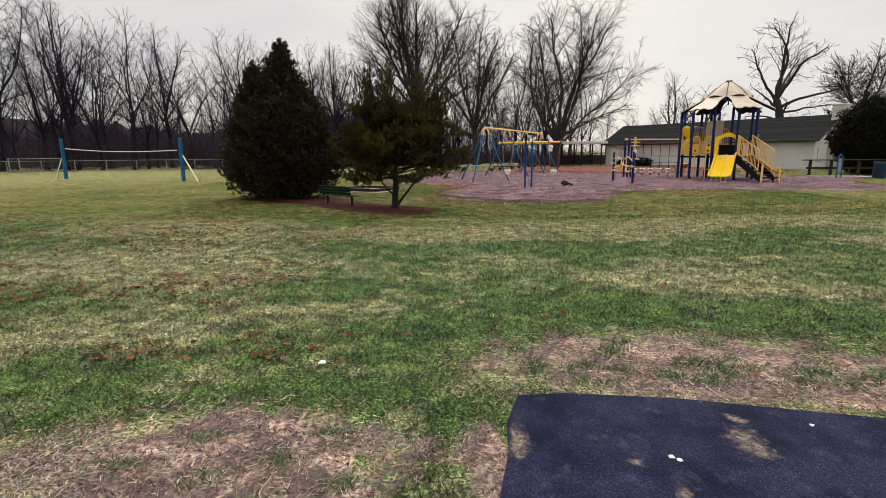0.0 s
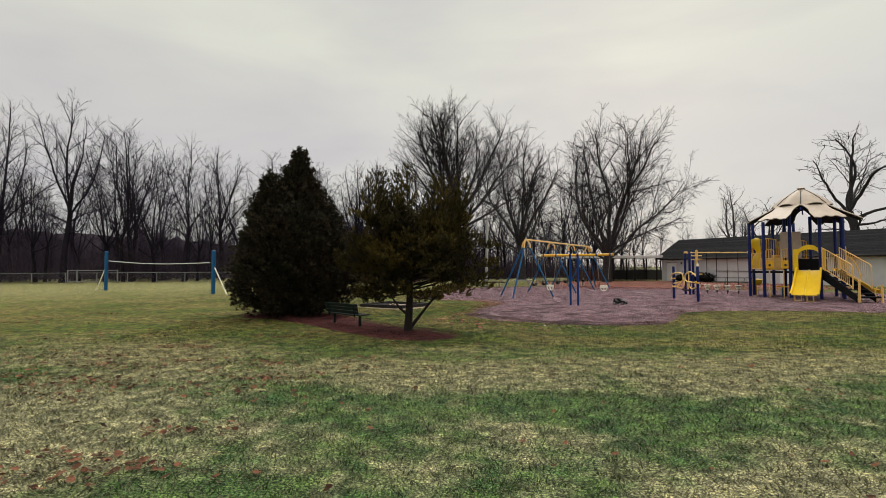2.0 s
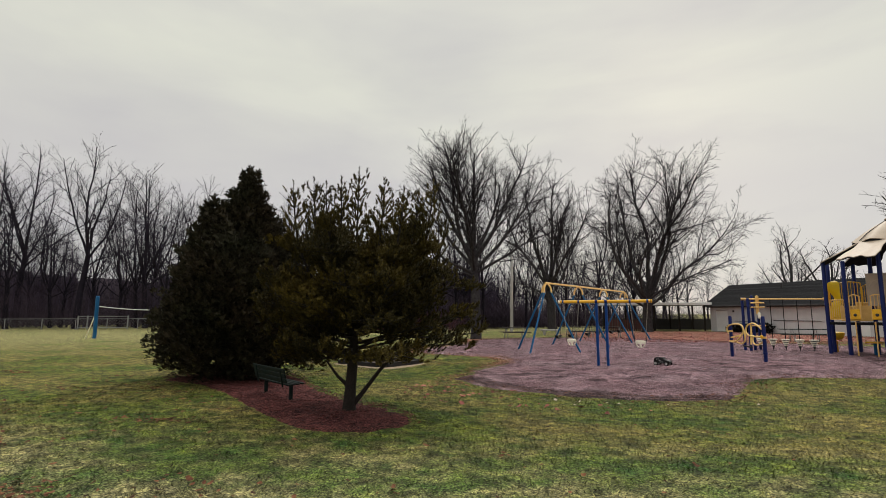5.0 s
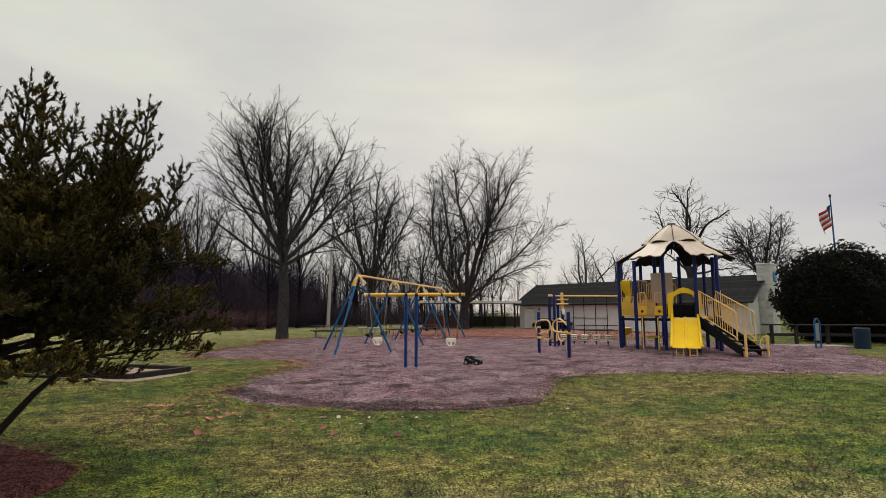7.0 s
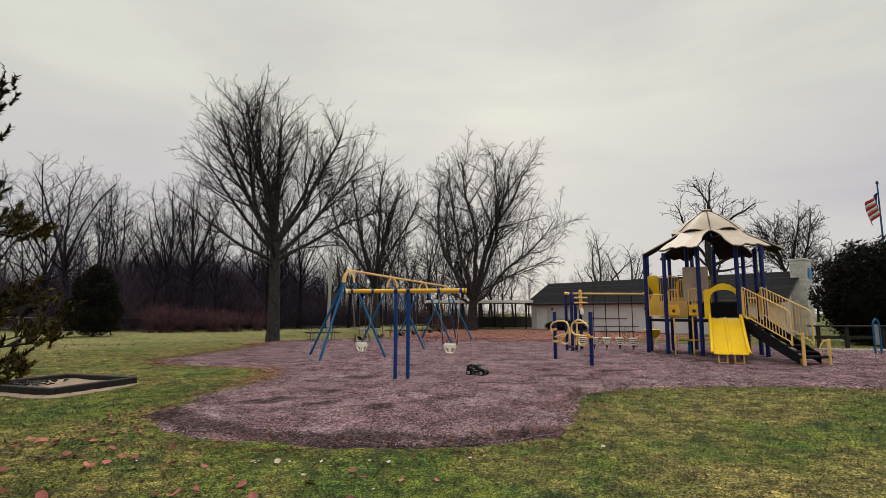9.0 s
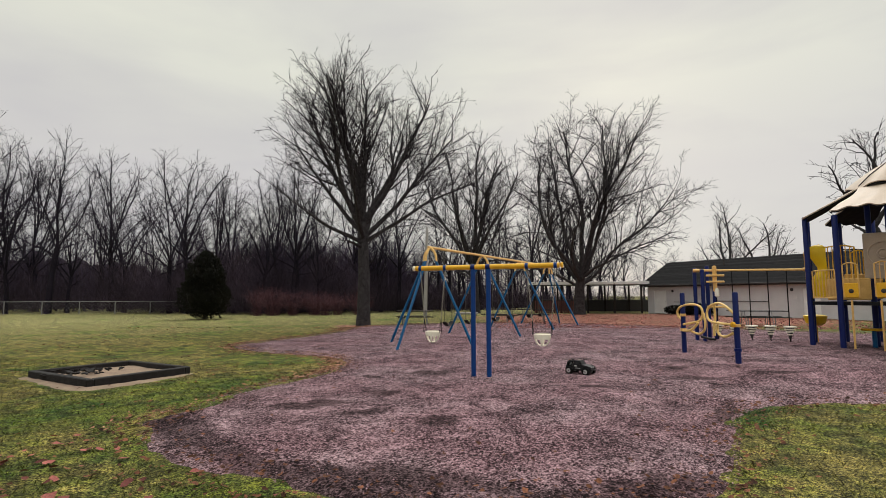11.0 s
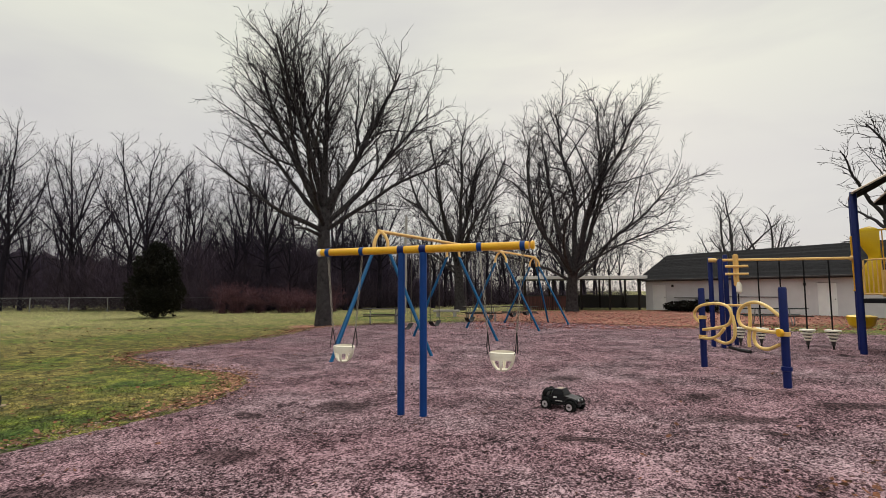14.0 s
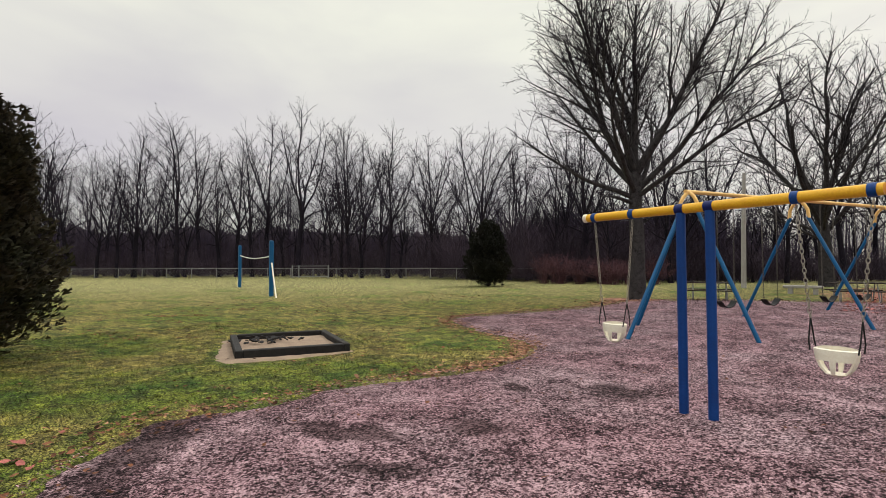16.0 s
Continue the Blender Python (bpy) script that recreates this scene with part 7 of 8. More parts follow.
def chain_link_fence():
    line = np.array([(-88, 26), (-67.5, 38.2), (-58.5, 44.2), (-46.6, 53.0), (-38, 56.0), (-30.0, 57.6), (-22, 58.6), (-15, 58.8)])
    e = thing("chain_link_fence", 0, 0, 0, "low galvanised chain-link fence along the woods", "fence")
    sp = np.r_[0, np.cumsum(np.hypot(*np.diff(line, axis=0).T))]
    at = lambda s: (float(np.interp(s, sp, line[:, 0])), float(np.interp(s, sp, line[:, 1])))
    for s in np.arange(0, sp[-1], 3.0):
        x, y = at(s)
        part("post", Build().tube([(x, y, -0.05), (x, y, 1.15)], 0.04, 6), M_GALV, e)
    part("top_rail", Build().tube([(*at(s), 1.12) for s in np.linspace(0, sp[-1], 60)], 0.028, 6), M_GALV, e)
    mesh_ = Build()
    for s in np.arange(0, sp[-1] - 1.1, 0.34):
        for k in (1, -1):
            p, q = at(s), at(s + 1.1)
            p, q = (p, q) if k > 0 else (q, p)
            mesh_.tube([(*p, 0.02), (*q, 1.1)], 0.004, 3, False)
    part("wire_mesh", mesh_, M_GALV, e, "diamond wire mesh", kind="stuff")
    for s in (51.2, 52.1, 56.0):
        part("gate_post", Build().tube([(*at(s), -0.05), (*at(s), 1.45)], 0.07, 8), M_GALV, e, "pale steel gate post")
    for z in (0.2, 1.38):
        part("gate_rail", Build().tube([(*at(s), z) for s in (51.2, 53.0, 54.5, 56.0)], 0.035, 6), M_GALV, e, "pale steel gate rail")


chain_link_fence()


def rail_fence():
    p, q = Vector((22.6, 31.9, 0)), Vector((30.2, 29.6, 0))
    d = (q - p)
    ang = math.degrees(math.atan2(d.y, d.x))
    e = thing("rail_fence", 0, 0, 0, "dark weathered wooden rail fence with a flat top board", "fence")
    for s in (0.02, 0.16, 0.34, 0.52, 0.7, 0.98):
        c = p.lerp(q, s)
        part("post", Build().box((0.14, 0.14, 1.0), pose(c.x, c.y, 0.46, 0, 0, ang), 0.02), M_WOOD, e)
    c = p.lerp(q, 0.5)
    part("top_board", Build().box((d.length + 0.5, 0.32, 0.06), pose(c.x, c.y, 0.99, 0, 0, ang), 0.01), M_WOOD, e)
    part("rail", Build().box((d.length, 0.06, 0.14), pose(c.x + 0.03, c.y + 0.1, 0.5, 0, 0, ang), 0.01), M_WOOD, e)
    solo("concrete_pad", Build().box((3.0, 1.2, 0.06), pose(23.6, 30.6, 0.03, 0, 0, ang), 0.01), M_CONC, "small concrete pad by the rail fence", "slab")
    solo("litter_barrel", Build().lathe([(0.29, 0), (0.31, 0.1), (0.3, 0.3), (0.31, 0.32), (0.3, 0.6), (0.31, 0.62), (0.31, 0.9), (0.27, 0.92), (0.26, 0.85)], pose(0, 0, 0), 20), M_TARP, "dark blue litter barrel beside the rail fence", "trash can", at=(24.6, 28.9, 0))
    loop = thing("bike_loop", 22.2, 28.75, 0, "blue inverted-U post with a grey plate", "post")
    part("loop", Build().tube(smooth_open([(-0.13, 0, -0.05), (-0.13, 0, 0.9), (-0.11, 0, 1.2), (0, 0, 1.32), (0.11, 0, 1.2), (0.13, 0, 0.9), (0.13, 0, -0.05)]), 0.035, 10), M_BLUE2, loop, "blue bent pipe")
    part("plate", Build().box((0.18, 0.02, 0.75), pose(0, 0, 0.75), 0.005), M_GALV, loop, "grey plate")


rail_fence()

# ---- building with chimney, shelter ----


def park_building():
    A, B = Vector((19.0, 60.0, 0)), Vector((30.4, 42.3, 0))
    d = (B - A).normalized()
    n = Vector((-d.y, d.x, 0))  # into the building
    L, W, H, R = (B - A).length, 6.8, 2.45, 4.5
    e = thing("park_building", A.x, A.y, 0, "low white block building with a dark shingled roof and stone chimney", "building", turn=math.degrees(math.atan2(d.y, d.x)))
    t = 0.2
    openings = ((0.6, 1.9, 2.0), (12.2, 13.3, 2.0))  # doors: from, to, height

    front = Build()
    edges = [t] + [v for o in openings for v in o[:2]] + [L - t]
    for i in range(0, len(edges), 2):
        w = edges[i + 1] - edges[i]
        front.box((w, t, H), pose(edges[i] + w / 2, t / 2, H / 2))
    for o in openings:
        front.box((o[1] - o[0], t, H - o[2]), pose((o[0] + o[1]) / 2, t / 2, (H + o[2]) / 2))
    part("front_wall", front, M_WALL, e, "painted white block wall", 0)
    part("back_wall", Build().box((L - 2 * t, t, H), pose(L / 2, W - t / 2, H / 2)), M_WALL, e, smooth=0)
    gable = Build()
    pts = [(0, 0), (W, 0), (W, H), (W / 2, R - 0.12), (0, H)]
    gable.add([(L - t, y, z) for y, z in pts] + [(L, y, z) for y, z in pts], [(4, 3, 2, 1, 0), (5, 6, 7, 8, 9)] + [(i, (i + 1) % 5, (i + 1) % 5 + 5, i + 5) for i in range(5)])
    part("gable_wall", gable, M_WALL, e, "white gable end", 0)
    other = Build().add([(0, y, z) for y, z in pts] + [(t, y, z) for y, z in pts], [(4, 3, 2, 1, 0), (5, 6, 7, 8, 9)] + [(i, (i + 1) % 5, (i + 1) % 5 + 5, i + 5) for i in range(5)])
    part("gable_wall", other, M_WALL, e, "white gable end", 0)
    o = 0.45
    hip = -o
    roof = Build()
    z0 = H - 0.02
    v = [(-o, -o, z0), (L + o, -o, z0), (L + o, W / 2, R), (hip, W / 2, R), (-o, W + o, z0), (L + o, W + o, z0)]
    v += [(x, y, z - 0.14) for x, y, z in v]
    roof.add(v, [(0, 1, 2, 3), (3, 2, 5, 4), (9, 8, 7, 6), (10, 11, 8, 9), (1, 0, 6, 7), (4, 5, 11, 10), (2, 1, 7, 8), (5, 2, 8, 11), (3, 0, 6, 9), (4, 3, 9, 10)])
    rf = part("roof", roof, M_ROOF, e, "dark grey asphalt shingle roof", 0)
    # shingle courses on the front slope
    slope = Vector((0, W / 2 + o, R - z0))
    for i in range(16):
        s0 = i / 16
        y0, zz = -o + (W / 2 + o) * s0, z0 + (R - z0) * s0
        x0 = -o + (hip + o) * s0
        c = Build().box((L + o - x0, slope.length / 16 + 0.05, 0.012), pose((L + o + x0) / 2, y0 + 0.5 * (W / 2 + o) / 16, zz + 0.5 * (R - z0) / 16 + 0.012, math.degrees(math.atan2(R - z0, W / 2 + o)) - 1.2))
        part("shingle_course", c, M_ROOF, rf, smooth=0)
    part("gutter", Build().box((L + 2 * o, 0.1, 0.12), pose(L / 2, -o - 0.03, z0 - 0.06), 0.02), M_TRIM, e, "dark gutter")
    part("soffit", Build().box((L, o, 0.03), pose(L / 2, -o / 2 + 0.02, z0 - 0.16)), M_TRIM, e, smooth=0)
    part("barge_board", Build().tube([(L + o + 0.03, -o, z0 - 0.05), (L + o + 0.03, W / 2, R - 0.03), (L + o + 0.03, W + o, z0 - 0.05)], 0.06, 4), M_TRIM, e, "dark gable trim", 0)
    for o1, o2, h in openings:
        dr = part("door", Build().box((o2 - o1 - 0.08, 0.05, h - 0.05), pose((o1 + o2) / 2, 0.06, h / 2 - 0.01), 0.006), M_WHITE, e, "plain white door")
        part("door_knob", Build().lathe([(0.015, 0), (0.035, 0.03), (0.02, 0.06)], pose(o2 - 0.14, 0.03, 1.0, 90), 10), M_GALV, dr)
        for xj in (o1 + 0.02, o2 - 0.02):
            part("door_jamb", Build().box((0.05, 0.12, h), pose(xj, 0.05, h / 2)), M_WALL, e, smooth=0)
    for x in (2.5, 11.6):
        part("wall_lamp", Build().box((0.16, 0.12, 0.2), pose(x, -0.06, 1.9), 0.03), M_TRIM, e, "dark wall lamp")
    part("notice", Build().box((0.22, 0.015, 0.3), pose(11.75, -0.008, 1.4)), M_FWHITE, e, "small white notice", 0)
    for x0, x1, z in ((2.6, 4.6, 1.0), (6.2, 10.0, 1.1), (15.0, 17.6, 1.0)):
        part("wall_pipe", Build().tube([(x0, -0.05, z), (x1, -0.05, z)], 0.025, 6), M_TRIM, e, "thin dark wall pipe")
    part("roof_vent", Build().lathe([(0.07, 0), (0.07, 0.55), (0.09, 0.56), (0.09, 0.62)], pose(5.5, 2.4, 3.75), 10), M_TRIM, e, "dark vent pipe")
    # chimney of whitewashed stone blocks
    ch = part("chimney", Build().box((0.9, 1.5, 5.2), pose(L + 0.45, W / 2 - 0.2, 2.6), 0.03), M_STONE, e, "whitewashed stone chimney")
    r = np.random.default_rng(8)
    for row in range(17):
        z = 0.02 + row * 0.305
        y = -0.75 + (0.3 if row % 2 else 0)
        while y < 0.74:
            w = min(r.uniform(0.32, 0.55), 0.75 - y)
            if w > 0.1:
                part("stone", Build().box((0.05, w - 0.012, 0.295), pose(L + 0.9, W / 2 - 0.2 + y + w / 2, z + 0.15), 0.015), M_STONE, ch)
            y += w
        for k in range(2):
            part("stone", Build().box((0.44, 0.05, 0.295), pose(L + 0.23 + 0.45 * k, W / 2 - 0.95, z + 0.15), 0.015), M_STONE, ch)
    part("chimney_cap", Build().box((1.05, 1.65, 0.14), pose(L + 0.45, W / 2 - 0.2, 5.24), 0.03), M_STONE, ch)
    part("sign", Build().box((0.04, 0.75, 0.75), pose(L + 0.97, W / 2 - 0.1, 4.3), 0.01), M_SIGN, ch, "square blue sign")
    lamp = part("gable_lamp", Build().lathe([(0.05, 0), (0.11, 0.05), (0.11, 0.12), (0.04, 0.18)], pose(L + 0.12, 1.75, 3.05), 12), M_GLOW, e, "lit white gable lamp")
    part("blocked_window", Build().box((0.06, 0.9, 1.1), pose(L + 0.03, 1.1, 1.2), 0.01), M_STONE, e, "blocked-up window of pale blocks")


def glow(name, colour, strength):
    m = bpy.data.materials.new(name)
    m.use_nodes = True
    b = m.node_tree.nodes["Principled BSDF"]
    b.inputs["Base Color"].default_value = (*colour, 1)
    b.inputs["Emission Color"].default_value = (*colour, 1)
    b.inputs["Emission Strength"].default_value = strength
    return m


M_GLOW = glow("lit_lamp", (1.0, 0.95, 0.85), 4.0)
park_building()


def shelter():
    A, B = Vector((9.2, 60.5, 0)), Vector((18.6, 59.6, 0))
    d = (B - A).normalized()
    e = thing("picnic_shelter", A.x, A.y, 0, "open picnic shelter with a flat pale roof edge", "shelter", turn=math.degrees(math.atan2(d.y, d.x)))
    L, W = (B - A).length, 6.0
    part("roof", Build().box((L + 0.8, W, 0.22), pose(L / 2, W / 2, 2.62), 0.02), M_TRIM, e, "flat dark roof")
    part("fascia", Build().box((L + 0.84, 0.06, 0.26), pose(L / 2, -0.03, 2.63), 0.01), M_WHITE, e, "white roof edge")
    part("fascia", Build().box((0.06, W, 0.26), pose(-0.43, W / 2, 2.63), 0.01), M_WHITE, e, "white roof edge")
    for i in range(5):
        for y in (0.3, W - 0.3):
            part("post", Build().box((0.16, 0.16, 2.55), pose(0.2 + i * (L - 0.4) / 4, y, 1.25), 0.01), M_WOOD, e)
    part("back_screen", Build().box((L + 3.4, 0.08, 1.15), pose(L / 2 + 1.7, W - 0.1, 0.58), 0.01), M_TRIM, e, "low dark back wall")
    for i in range(26):
        part("fence_slat", Build().box((0.12, 0.03, 1.1), pose(0.15 + i * 0.165, -0.2, 0.55), 0.005), M_FENCE, e, "reddish brown slat")


M_FENCE = mat("red_brown_slat", (0.12, 0.045, 0.04), (0.07, 0.03, 0.028), 5, 0.85, vary=0.2)
shelter()

# ---- tables, pole, flag ----


def picnic_table(x, y, turn, material, label, group="", long=1.85):
    e = thing("picnic_table", x, y, 0, label, "picnic table", group, turn)
    for i in range(5):
        part("top_plank", Build().box((long, 0.135, 0.04), pose(0, -0.29 + 0.145 * i, 0.73), 0.008), material, e)
    for s in (-1, 1):
        for k in (0, 1):
            part("seat_plank", Build().box((long, 0.13, 0.04), pose(0, s * (0.6 + 0.14 * k), 0.43), 0.008), material, e)
    for x0 in (-0.6, 0.6):
        f = Build()
        f.tube([(x0, -0.72, 0.41), (x0, 0.72, 0.41)], 0.022, 6)
        for s in (-1, 1):
            f.tube(smooth_open([(x0, s * 0.2, 0.71), (x0, s * 0.32, 0.4), (x0, s * 0.5, 0.05), (x0, s * 0.62, 0.02), (x0, s * 0.74, 0.12), (x0, s * 0.72, 0.4)]), 0.022, 6)
        part("pipe_leg", f, M_GALV, e, "bent steel pipe leg")
    return e


t1 = picnic_table(0.75, 41.8, 12, M_TABLE, "weathered brown picnic table on bent pipe legs", "picnic tables")
copy_thing(t1, pose(U * 5.4, U * 44.4, 0, 0, 0, 10))
copy_thing(t1, pose(U * 7.4, U * 44.9, 0, 0, 0, -4))
picnic_table(18.2, 41.4, -12, M_GREENB, "dark green picnic table before the white building", long=2.6)

pole = thing("utility_pole", 0.1, 54.5, 0, "pale grey wooden utility pole at the wood's edge", "pole")
part("shaft", Build().tube([(0, 0, -0.2), (0.06, 0, 3.5), (0.14, 0, 7.0)], (0.15, 0.13, 0.1), 10), M_CONC, pole)
solo("concrete_bench", Build().box((1.6, 0.5, 0.12), pose(0, 0, 0.36), 0.02).box((0.2, 0.4, 0.32), pose(-0.5, 0, 0.15)).box((0.2, 0.4, 0.32), pose(0.5, 0, 0.15)), M_CONC, "pale concrete slab bench near the picnic tables", "bench", at=(3.4, 49.0, 0))


def flag_pole():
    e = thing("flag_pole", 30.75, 35.45, 0, "tall pole flying a striped flag behind the bush", "flag")
    part("shaft", Build().tube([(0, 0, -0.1), (0, 0, 4.5), (0, 0, 8.6)], (0.06, 0.05, 0.035), 10), M_BLUE2, e, "blue-grey pole")
    part("finial", Build().lathe([(0.02, 0), (0.07, 0.05), (0.07, 0.12), (0.02, 0.2)], pose(0, 0, 8.55), 10), M_TRIM, e)
    e2 = lambda u, v: (-0.04 - 1.05 * u * (1.0 - 0.12 * v) + 0.06 * math.sin(5 * u + 2 * v), -0.3 * u + 0.12 * math.sin(7 * u + 3 * v), 8.1 - 1.15 * v - 0.75 * u * (0.85 + 0.2 * v))
    for i in range(7):
        v0, v1 = i / 7, (i + 1) / 7
        u0 = 0.42 if i < 4 else 0.0
        g = [[e2(u, v) for u in np.linspace(u0, 1, 12)] for v in (v0, (v0 + v1) / 2, v1)]
        part("stripe", Build().sheet(np.array(g), 0.006), M_RED if i % 2 == 0 else M_FWHITE, e, "red stripe" if i % 2 == 0 else "white stripe", 180)
    g = [[e2(u, v) for u in np.linspace(0, 0.42, 8)] for v in np.linspace(0, 4 / 7, 6)]
    part("canton", Build().sheet(np.array(g), 0.006), M_NAVY, e, "navy blue corner", 180)


flag_pole()

# ---- remote-controlled truck ----


def rc_truck():
    e = thing("toy_truck", 6.05, 24.9, float(gz(6.05, 24.9)) + 0.05, "black remote-controlled off-road toy truck with silver rims", "toy truck", turn=-38)
    part("chassis", Build().box((0.46, 0.11, 0.035), pose(0, 0, 0.08), 0.012), M_BLACKP, e)

    def hull(prof, half):
        """A shell across the truck: a side outline (x, z) with a half width at each corner."""
        k = len(prof)
        return Build().add([(x, -w, z) for (x, z), w in zip(prof, half)] + [(x, w, z) for (x, z), w in zip(prof, half)], [tuple(range(k - 1, -1, -1)), tuple(range(k, 2 * k))] + [(i, (i + 1) % k, (i + 1) % k + k, i + k) for i in range(k)])

    part("bonnet", hull([(0.07, 0.1), (0.07, 0.19), (0.16, 0.178), (0.24, 0.16), (0.265, 0.13), (0.25, 0.1)], (0.1, 0.1, 0.1, 0.09, 0.08, 0.085)), M_GLOSSB, e, "glossy black sloping bonnet", 25)
    part("cab", hull([(-0.1, 0.1), (-0.1, 0.19), (-0.075, 0.262), (0.03, 0.266), (0.08, 0.19), (0.08, 0.1)], (0.105, 0.105, 0.078, 0.078, 0.1, 0.105)), M_GLOSSB, e, "glossy black cab shell", 25)
    part("bed", hull([(-0.26, 0.12), (-0.26, 0.165), (-0.1, 0.165), (-0.1, 0.12)], (0.09, 0.09, 0.1, 0.1)), M_BLACKP, e, "flat black load bed", 25)
    part("windscreen", Build().sheet(np.array([[(0.036, -0.066, 0.258), (0.036, 0.066, 0.258)], [(0.08, -0.088, 0.196), (0.08, 0.088, 0.196)]]), 0.004), M_GLOSSB, e, "dark windscreen", 0)
    part("roof_decal", Build().box((0.07, 0.085, 0.003), pose(-0.02, 0, 0.267, 0, -2)), M_BEIGE, e, "square tan roof decal", 0)
    part("roof_light", Build().box((0.014, 0.1, 0.02), pose(-0.09, 0, 0.238), 0.004), M_TAIL, e, "red light bar in the rear window")
    for s in (-1, 1):
        part("side_window", Build().sheet(np.array([[(-0.06, 0.084 * s, 0.25), (0.028, 0.084 * s, 0.252)], [(-0.075, 0.1 * s, 0.2), (0.06, 0.1 * s, 0.2)]]), 0.003), M_GLOSSB, e, smooth=0)
        part("decal", Build().box((0.05, 0.003, 0.02), pose(-0.05, 0.106 * s, 0.16)), M_FWHITE, e, "white side mark", 0)
        part("decal", Build().box((0.1, 0.003, 0.008), pose(0.0, 0.106 * s, 0.12)), M_FWHITE, e, "thin white side stripe", 0)
        part("headlight", Build().lathe([(0.01, 0), (0.016, 0.004), (0.012, 0.01)], pose(0.255, 0.05 * s, 0.145, 0, 80), 10), M_CHROME, e, "small round headlight")
        part("nerf_bar", Build().tube([(-0.1, 0.11 * s, 0.085), (0.0, 0.128 * s, 0.08), (0.09, 0.11 * s, 0.085)], 0.008, 6), M_BLACKP, e)
        part("wheel_arch", Build().tube(arc((0.18, 0.115 * s, 0.085), (1, 0, 0), (0, 0, 1), 0.083, 20, 160), 0.014, 6), M_BLACKP, e)
        spare = part("spare_wheel", Build().lathe([(0.04, -0.028), (0.058, -0.026), (0.066, -0.01), (0.066, 0.01), (0.058, 0.026), (0.04, 0.028)], pose(-0.2, 0.056 * s, 0.2, 0, -62), 18), M_TYRE, e, "black spare tyre on the bed")
        part("rim", Build().lathe([(0.04, -0.03), (0.042, 0), (0.04, 0.03), (0.016, 0.031), (0.01, 0.027)], pose(-0.2, 0.056 * s, 0.2, 0, -62), 14), M_CHROME, spare, "silver rim")
    for x, w in ((-0.19, 0.0), (-0.14, 0.0)):
        part("roll_bar", Build().tube(smooth_open([(x, -0.085, 0.16), (x + 0.03, -0.075, 0.23), (x + 0.04, 0, 0.245), (x + 0.03, 0.075, 0.23), (x, 0.085, 0.16)]), 0.006, 6), M_BLACKP, e)
    part("bumper", Build().tube([(0.26, -0.09, 0.095), (0.29, -0.05, 0.1), (0.295, 0, 0.1), (0.29, 0.05, 0.1), (0.26, 0.09, 0.095)], 0.011, 6), M_BLACKP, e)
    for x in (-0.17, 0.18):
        part("axle", Build().tube([(x, -0.12, 0.068), (x, 0.12, 0.068)], 0.014, 8), M_BLACKP, e)
        for s in (-1, 1):
            wh = part("wheel", Build().lathe([(0.045, -0.035), (0.065, -0.032), (0.072, -0.015), (0.072, 0.015), (0.065, 0.032), (0.045, 0.035)], pose(x, 0.13 * s, 0.068, 90), 18), M_TYRE, e, "knobbly black tyre")
            part("rim", Build().lathe([(0.042, -0.037), (0.044, 0), (0.042, 0.037), (0.015, 0.039), (0.012, 0.034)] if s < 0 else [(0.012, -0.034), (0.015, -0.039), (0.042, -0.037), (0.044, 0), (0.042, 0.037)], pose(x, 0.13 * s, 0.068, 90), 14), M_CHROME, wh, "silver rim")
            tread = Build()
            for k in range(14):
                tread.box((0.014, 0.012, 0.058), pose(x, 0.13 * s, 0.068, 90) @ pose(0, 0, 0, 0, 0, 360 / 14 * k) @ pose(0.072, 0, 0))
            part("tread", tread, M_TYRE, wh, smooth=0)


rc_truck()

# ---- scraps on the path and lawn ----
for sx, sy, size in ((1.22, 2.475, 0.016), (1.25, 2.445, 0.015), (2.19, 2.78, 0.013), (-0.95, 3.75, 0.03)):
    scrap = Build()
    w = np.linspace(0, 2 * math.pi, 8)[:-1]
    rad = size * (1 + 0.3 * np.sin(3 * w + sx * 9))
    rows = [[(q * r_ * math.cos(a_), q * r_ * math.sin(a_), 0.45 * size * math.sqrt(max(0, 1 - q * q)) + 0.002 * math.sin(5 * a_)) for r_, a_ in zip(np.r_[rad, rad[0]], np.r_[w, w[0]])] for q in (1.0, 0.8, 0.45, 0.05)]
    scrap.sheet(np.array(rows), 0.003)
    solo("litter_scrap", scrap, M_WHITE, "small crumpled white scrap lying on the ground", "litter", "white scraps", at=(sx, sy, 0.022 if sx > 0 else 0.03))

evergreen("low_bush", 20.7, 56.2, [(0, 0, 0.35, 0.9, 0.9, 0.4), (0.7, -1.1, 0.4, 1.0, 1.0, 0.45), (-0.6, 0.9, 0.3, 0.7, 0.7, 0.35)], 2400, 0.16, M_SHRUB, "low dark bush along the building wall", "shrub", 21, 0.05, 0.5)

# ---- leaves blown against the mulch rim, and red-twigged shrubs at the wood's edge ----
M_TANLEAF = mat("tan_leaf", (0.40, 0.21, 0.13), (0.16, 0.075, 0.05), 7, 0.9, bump=0.1, vary=0.7, spec=0.15)
drift = np.random.default_rng(808)
west = MULCH[(MULCH[:, 0] < 2.0) & (MULCH[:, 1] > 21.0) & (MULCH[:, 1] < 40.0)]
weight = np.interp(west[:, 1], (24.0, 25.6), (0.13, 1.0))
pick = drift.choice(len(west), 2800, p=weight / weight.sum())
spread = np.where(west[pick, 1] < 31.5, 0.2, 0.36) * (0.6 + 0.6 * np.sin(west[pick, 1] * 2.3) ** 2)
rim_x = west[pick, 0] + drift.normal(0, 1, 2800) * spread - 0.12
rim_y = west[pick, 1] + drift.normal(0, 1, 2800) * spread
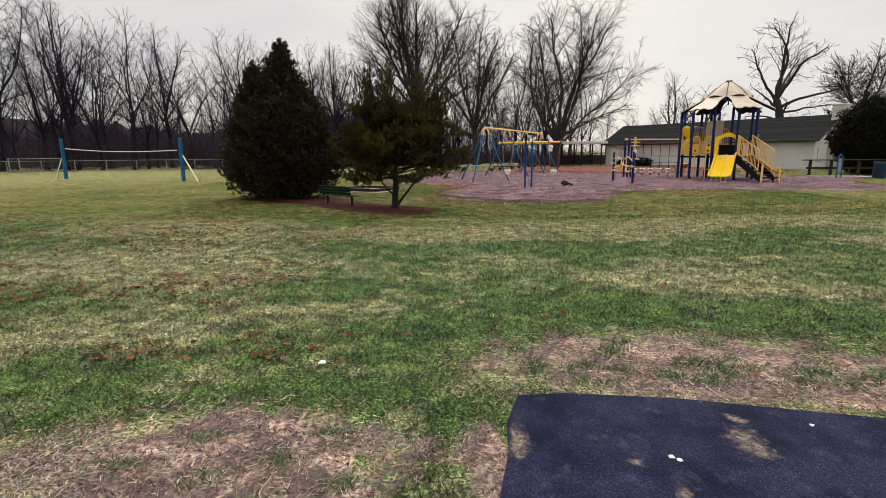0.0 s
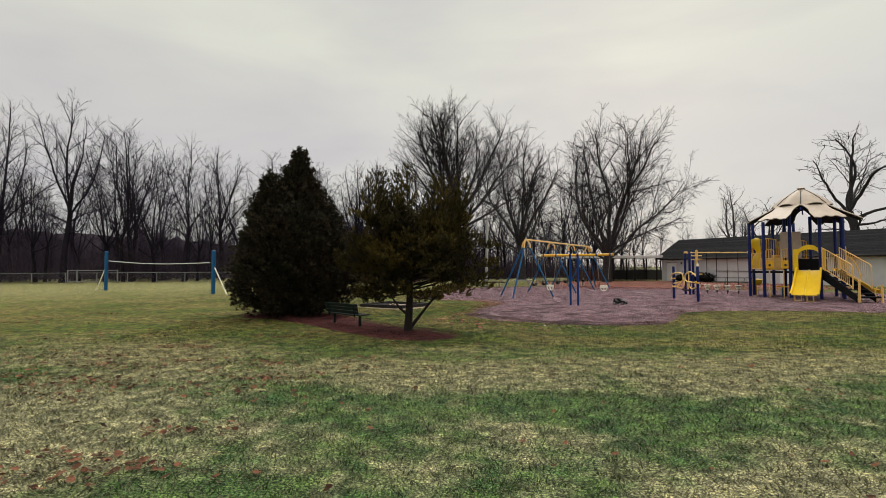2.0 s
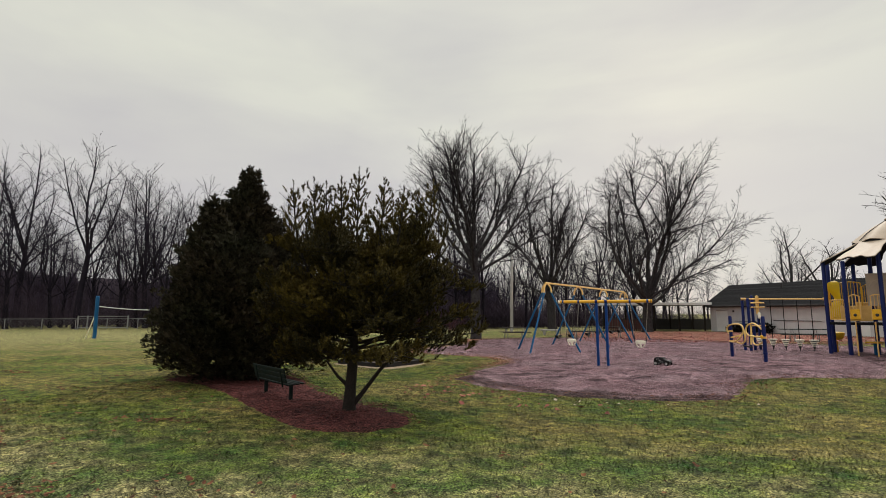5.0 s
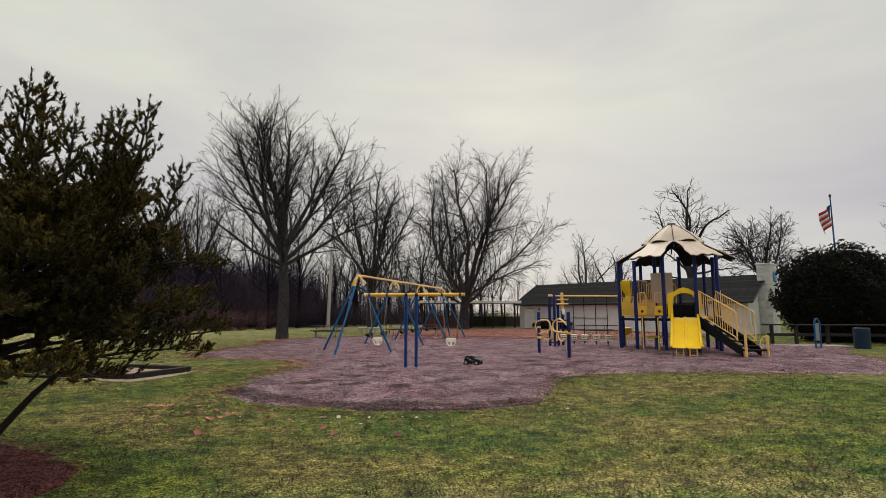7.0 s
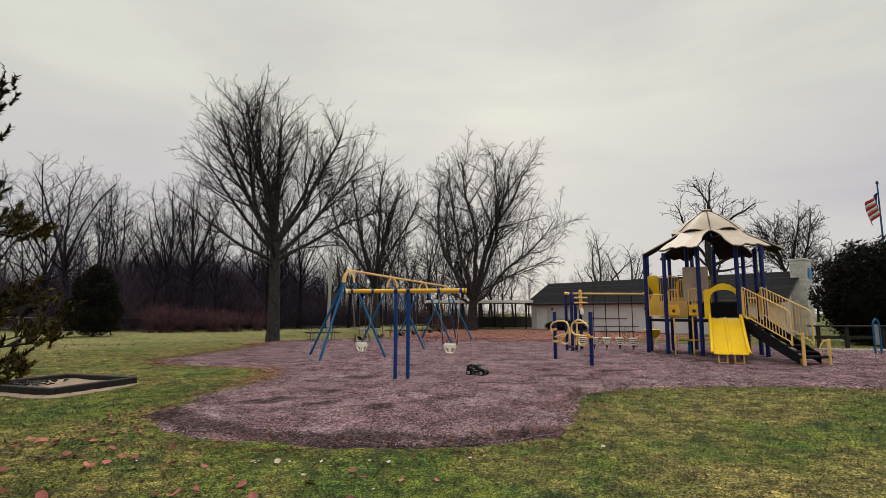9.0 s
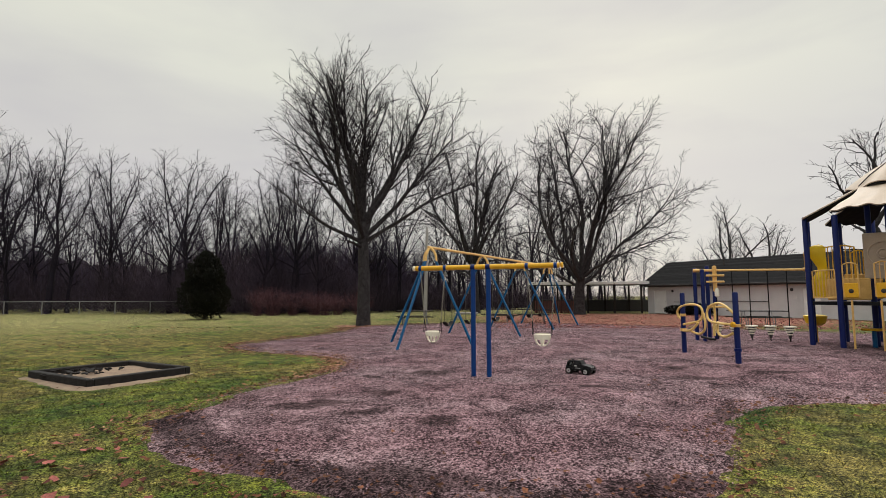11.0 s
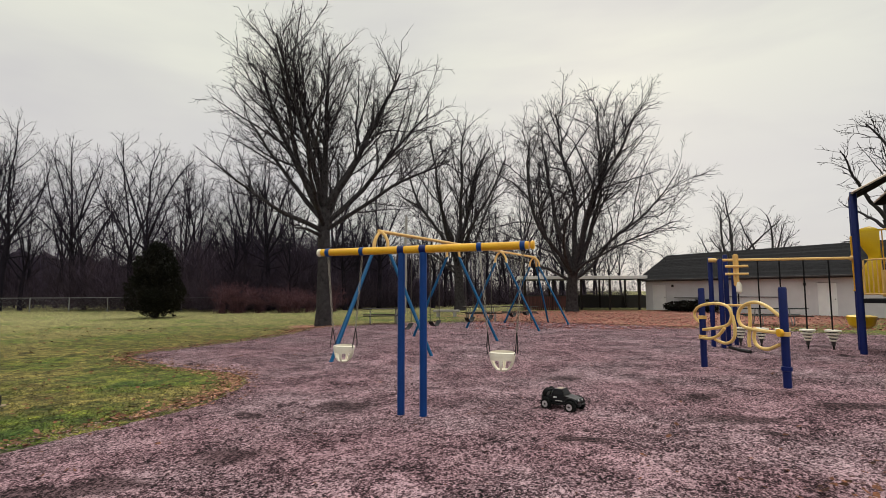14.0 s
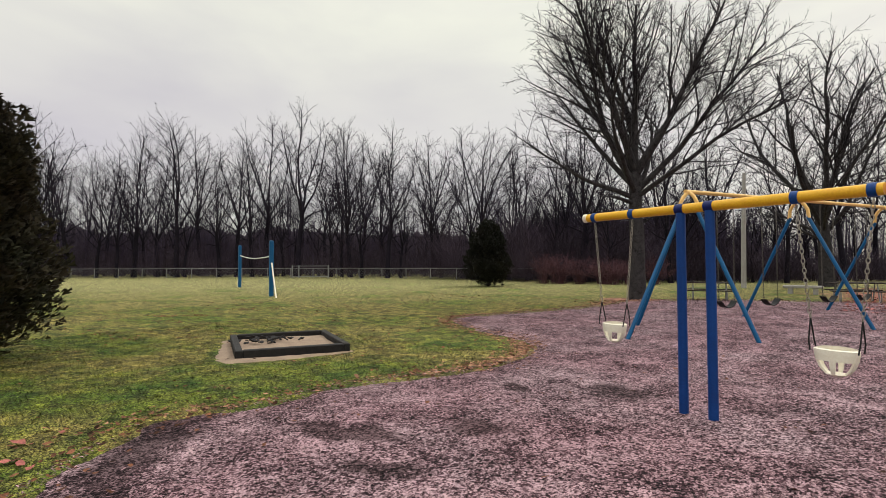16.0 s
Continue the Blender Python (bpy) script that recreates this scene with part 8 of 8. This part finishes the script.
tagged(new("rim_leaves", leaf_mesh("rim_leaves", rim_x, rim_y, M_TANLEAF)), "tan and russet leaves blown along the mulch rim", "leaves", kind="stuff")
knot = drift.integers(0, 260, 1500)
knot_x, knot_y = drift.uniform(-13, 1, 260), drift.uniform(24, 39, 260)
lawn_x, lawn_y = knot_x[knot] + drift.normal(0, 0.3, 1500), knot_y[knot] + drift.normal(0, 0.16, 1500)
grass_only = ~inside(MULCH, lawn_x, lawn_y) & ~inside(SANDPATCH, lawn_x, lawn_y)
tagged(new("lawn_leaves", leaf_mesh("lawn_leaves", lawn_x[grass_only], lawn_y[grass_only], M_LEAF)), "small dark clumps of dead leaves on the lawn", "leaves", kind="stuff")

# drifts of larger leaves on the open lawn and before the mulch rim: place, spread and number
DRIFTS = ((-3.0, 6.4, 0.45, 0.16, 70), (-4.1, 5.9, 0.6, 0.2, 60), (-2.9, 6.8, 0.3, 0.1, 20), (-3.5, 9.2, 1.3, 0.3, 80), (-7.0, 10.8, 2.2, 0.6, 150), (-12, 16, 4, 1.6, 260), (-1.6, 11, 1.6, 0.5, 40))
drift_x = np.concatenate([cx + drift.normal(0, sx, n) for cx, cy, sx, sy, n in DRIFTS])
drift_y = np.concatenate([cy + drift.normal(0, sy, n) for cx, cy, sx, sy, n in DRIFTS])
tagged(new("leaf_drifts", leaf_mesh("leaf_drifts", drift_x, drift_y, M_LEAF, 1.15)), "scattered dark red-brown leaves in loose drifts on the lawn", "leaves", kind="stuff")
near = np.r_[drift.normal((0.2, 18.7), (0.8, 0.45), (38, 2)), drift.normal((2.0, 17.6), (1.3, 0.3), (24, 2)), drift.normal((-0.7, 19.6), (0.5, 0.4), (40, 2))]
near = near[~inside(MULCH, near[:, 0], near[:, 1])]
tagged(new("maple_leaves", leaf_mesh("maple_leaves", near[:, 0], near[:, 1], M_REDLEAF, 1.9)), "large curled russet leaves on the grass before the mulch", "leaves", kind="stuff")
pale = np.r_[drift.normal((2.6, 18.2), (1.3, 0.35), (12, 2)), drift.normal((3.2, 18.4), (1.6, 0.12), (14, 2))]
pale = pale[~inside(MULCH, pale[:, 0], pale[:, 1])]
M_PALELEAF = mat("pale_leaf", (0.62, 0.54, 0.46), (0.42, 0.33, 0.26), 7, 0.9, bump=0.1, vary=0.4, spec=0.15)
tagged(new("pale_leaves", leaf_mesh("pale_leaves", pale[:, 0], pale[:, 1], M_PALELEAF, 1.1)), "few bleached pale leaves on the grass before the mulch", "leaves", kind="stuff")

M_REDTWIG = mat("red_twig", (0.17, 0.082, 0.098), (0.05, 0.027, 0.034), 2, 0.9, bump=0, spec=0.1, vary=0.5)


def red_shrub(x, y, high, wide, seed):
    """A fountain of thin red stems, each forking towards its tip."""
    r = np.random.default_rng(seed)
    e = thing("red_twig_shrub", x, y, 0, "leafless shrub of thin reddish stems at the wood's edge", "shrub", "red shrubs")
    b = Build()
    for _ in range(60):
        a, out = r.uniform(0, 2 * math.pi), wide * r.uniform(0.2, 1.9)
        h = high * r.uniform(0.4, 1.0) * (1 - 0.22 * (out / wide / 1.9) ** 2)
        side = np.array((math.cos(a), math.sin(a), 0))
        pts = [side * 0.5 * r.random() + np.array((0, 0, -0.05)), side * out * 0.35 + np.array((0, 0, h * 0.5)), side * out + np.array((*r.normal(0, 0.08, 2), h))]
        b.tube([tuple(p) for p in pts], (0.01, 0.008, 0.005), 3, False)
        for _ in range(5):
            k = r.uniform(0.35, 0.95)
            p = pts[1] + (pts[2] - pts[1]) * k
            q = p + np.array((*r.normal(0, 0.36, 2), r.uniform(0.0, 0.5)))
            b.tube([tuple(p), tuple(q)], (0.007, 0.004), 3, False)
    part("crown", b, M_REDTWIG, e)


for i in range(9):
    red_shrub(-13.4 + 0.95 * i + drift.uniform(-0.6, 0.6), 54.2 + 0.28 * i + drift.uniform(-0.7, 0.7), drift.uniform(1.6, 2.7), drift.uniform(0.7, 1.2), 900 + i)
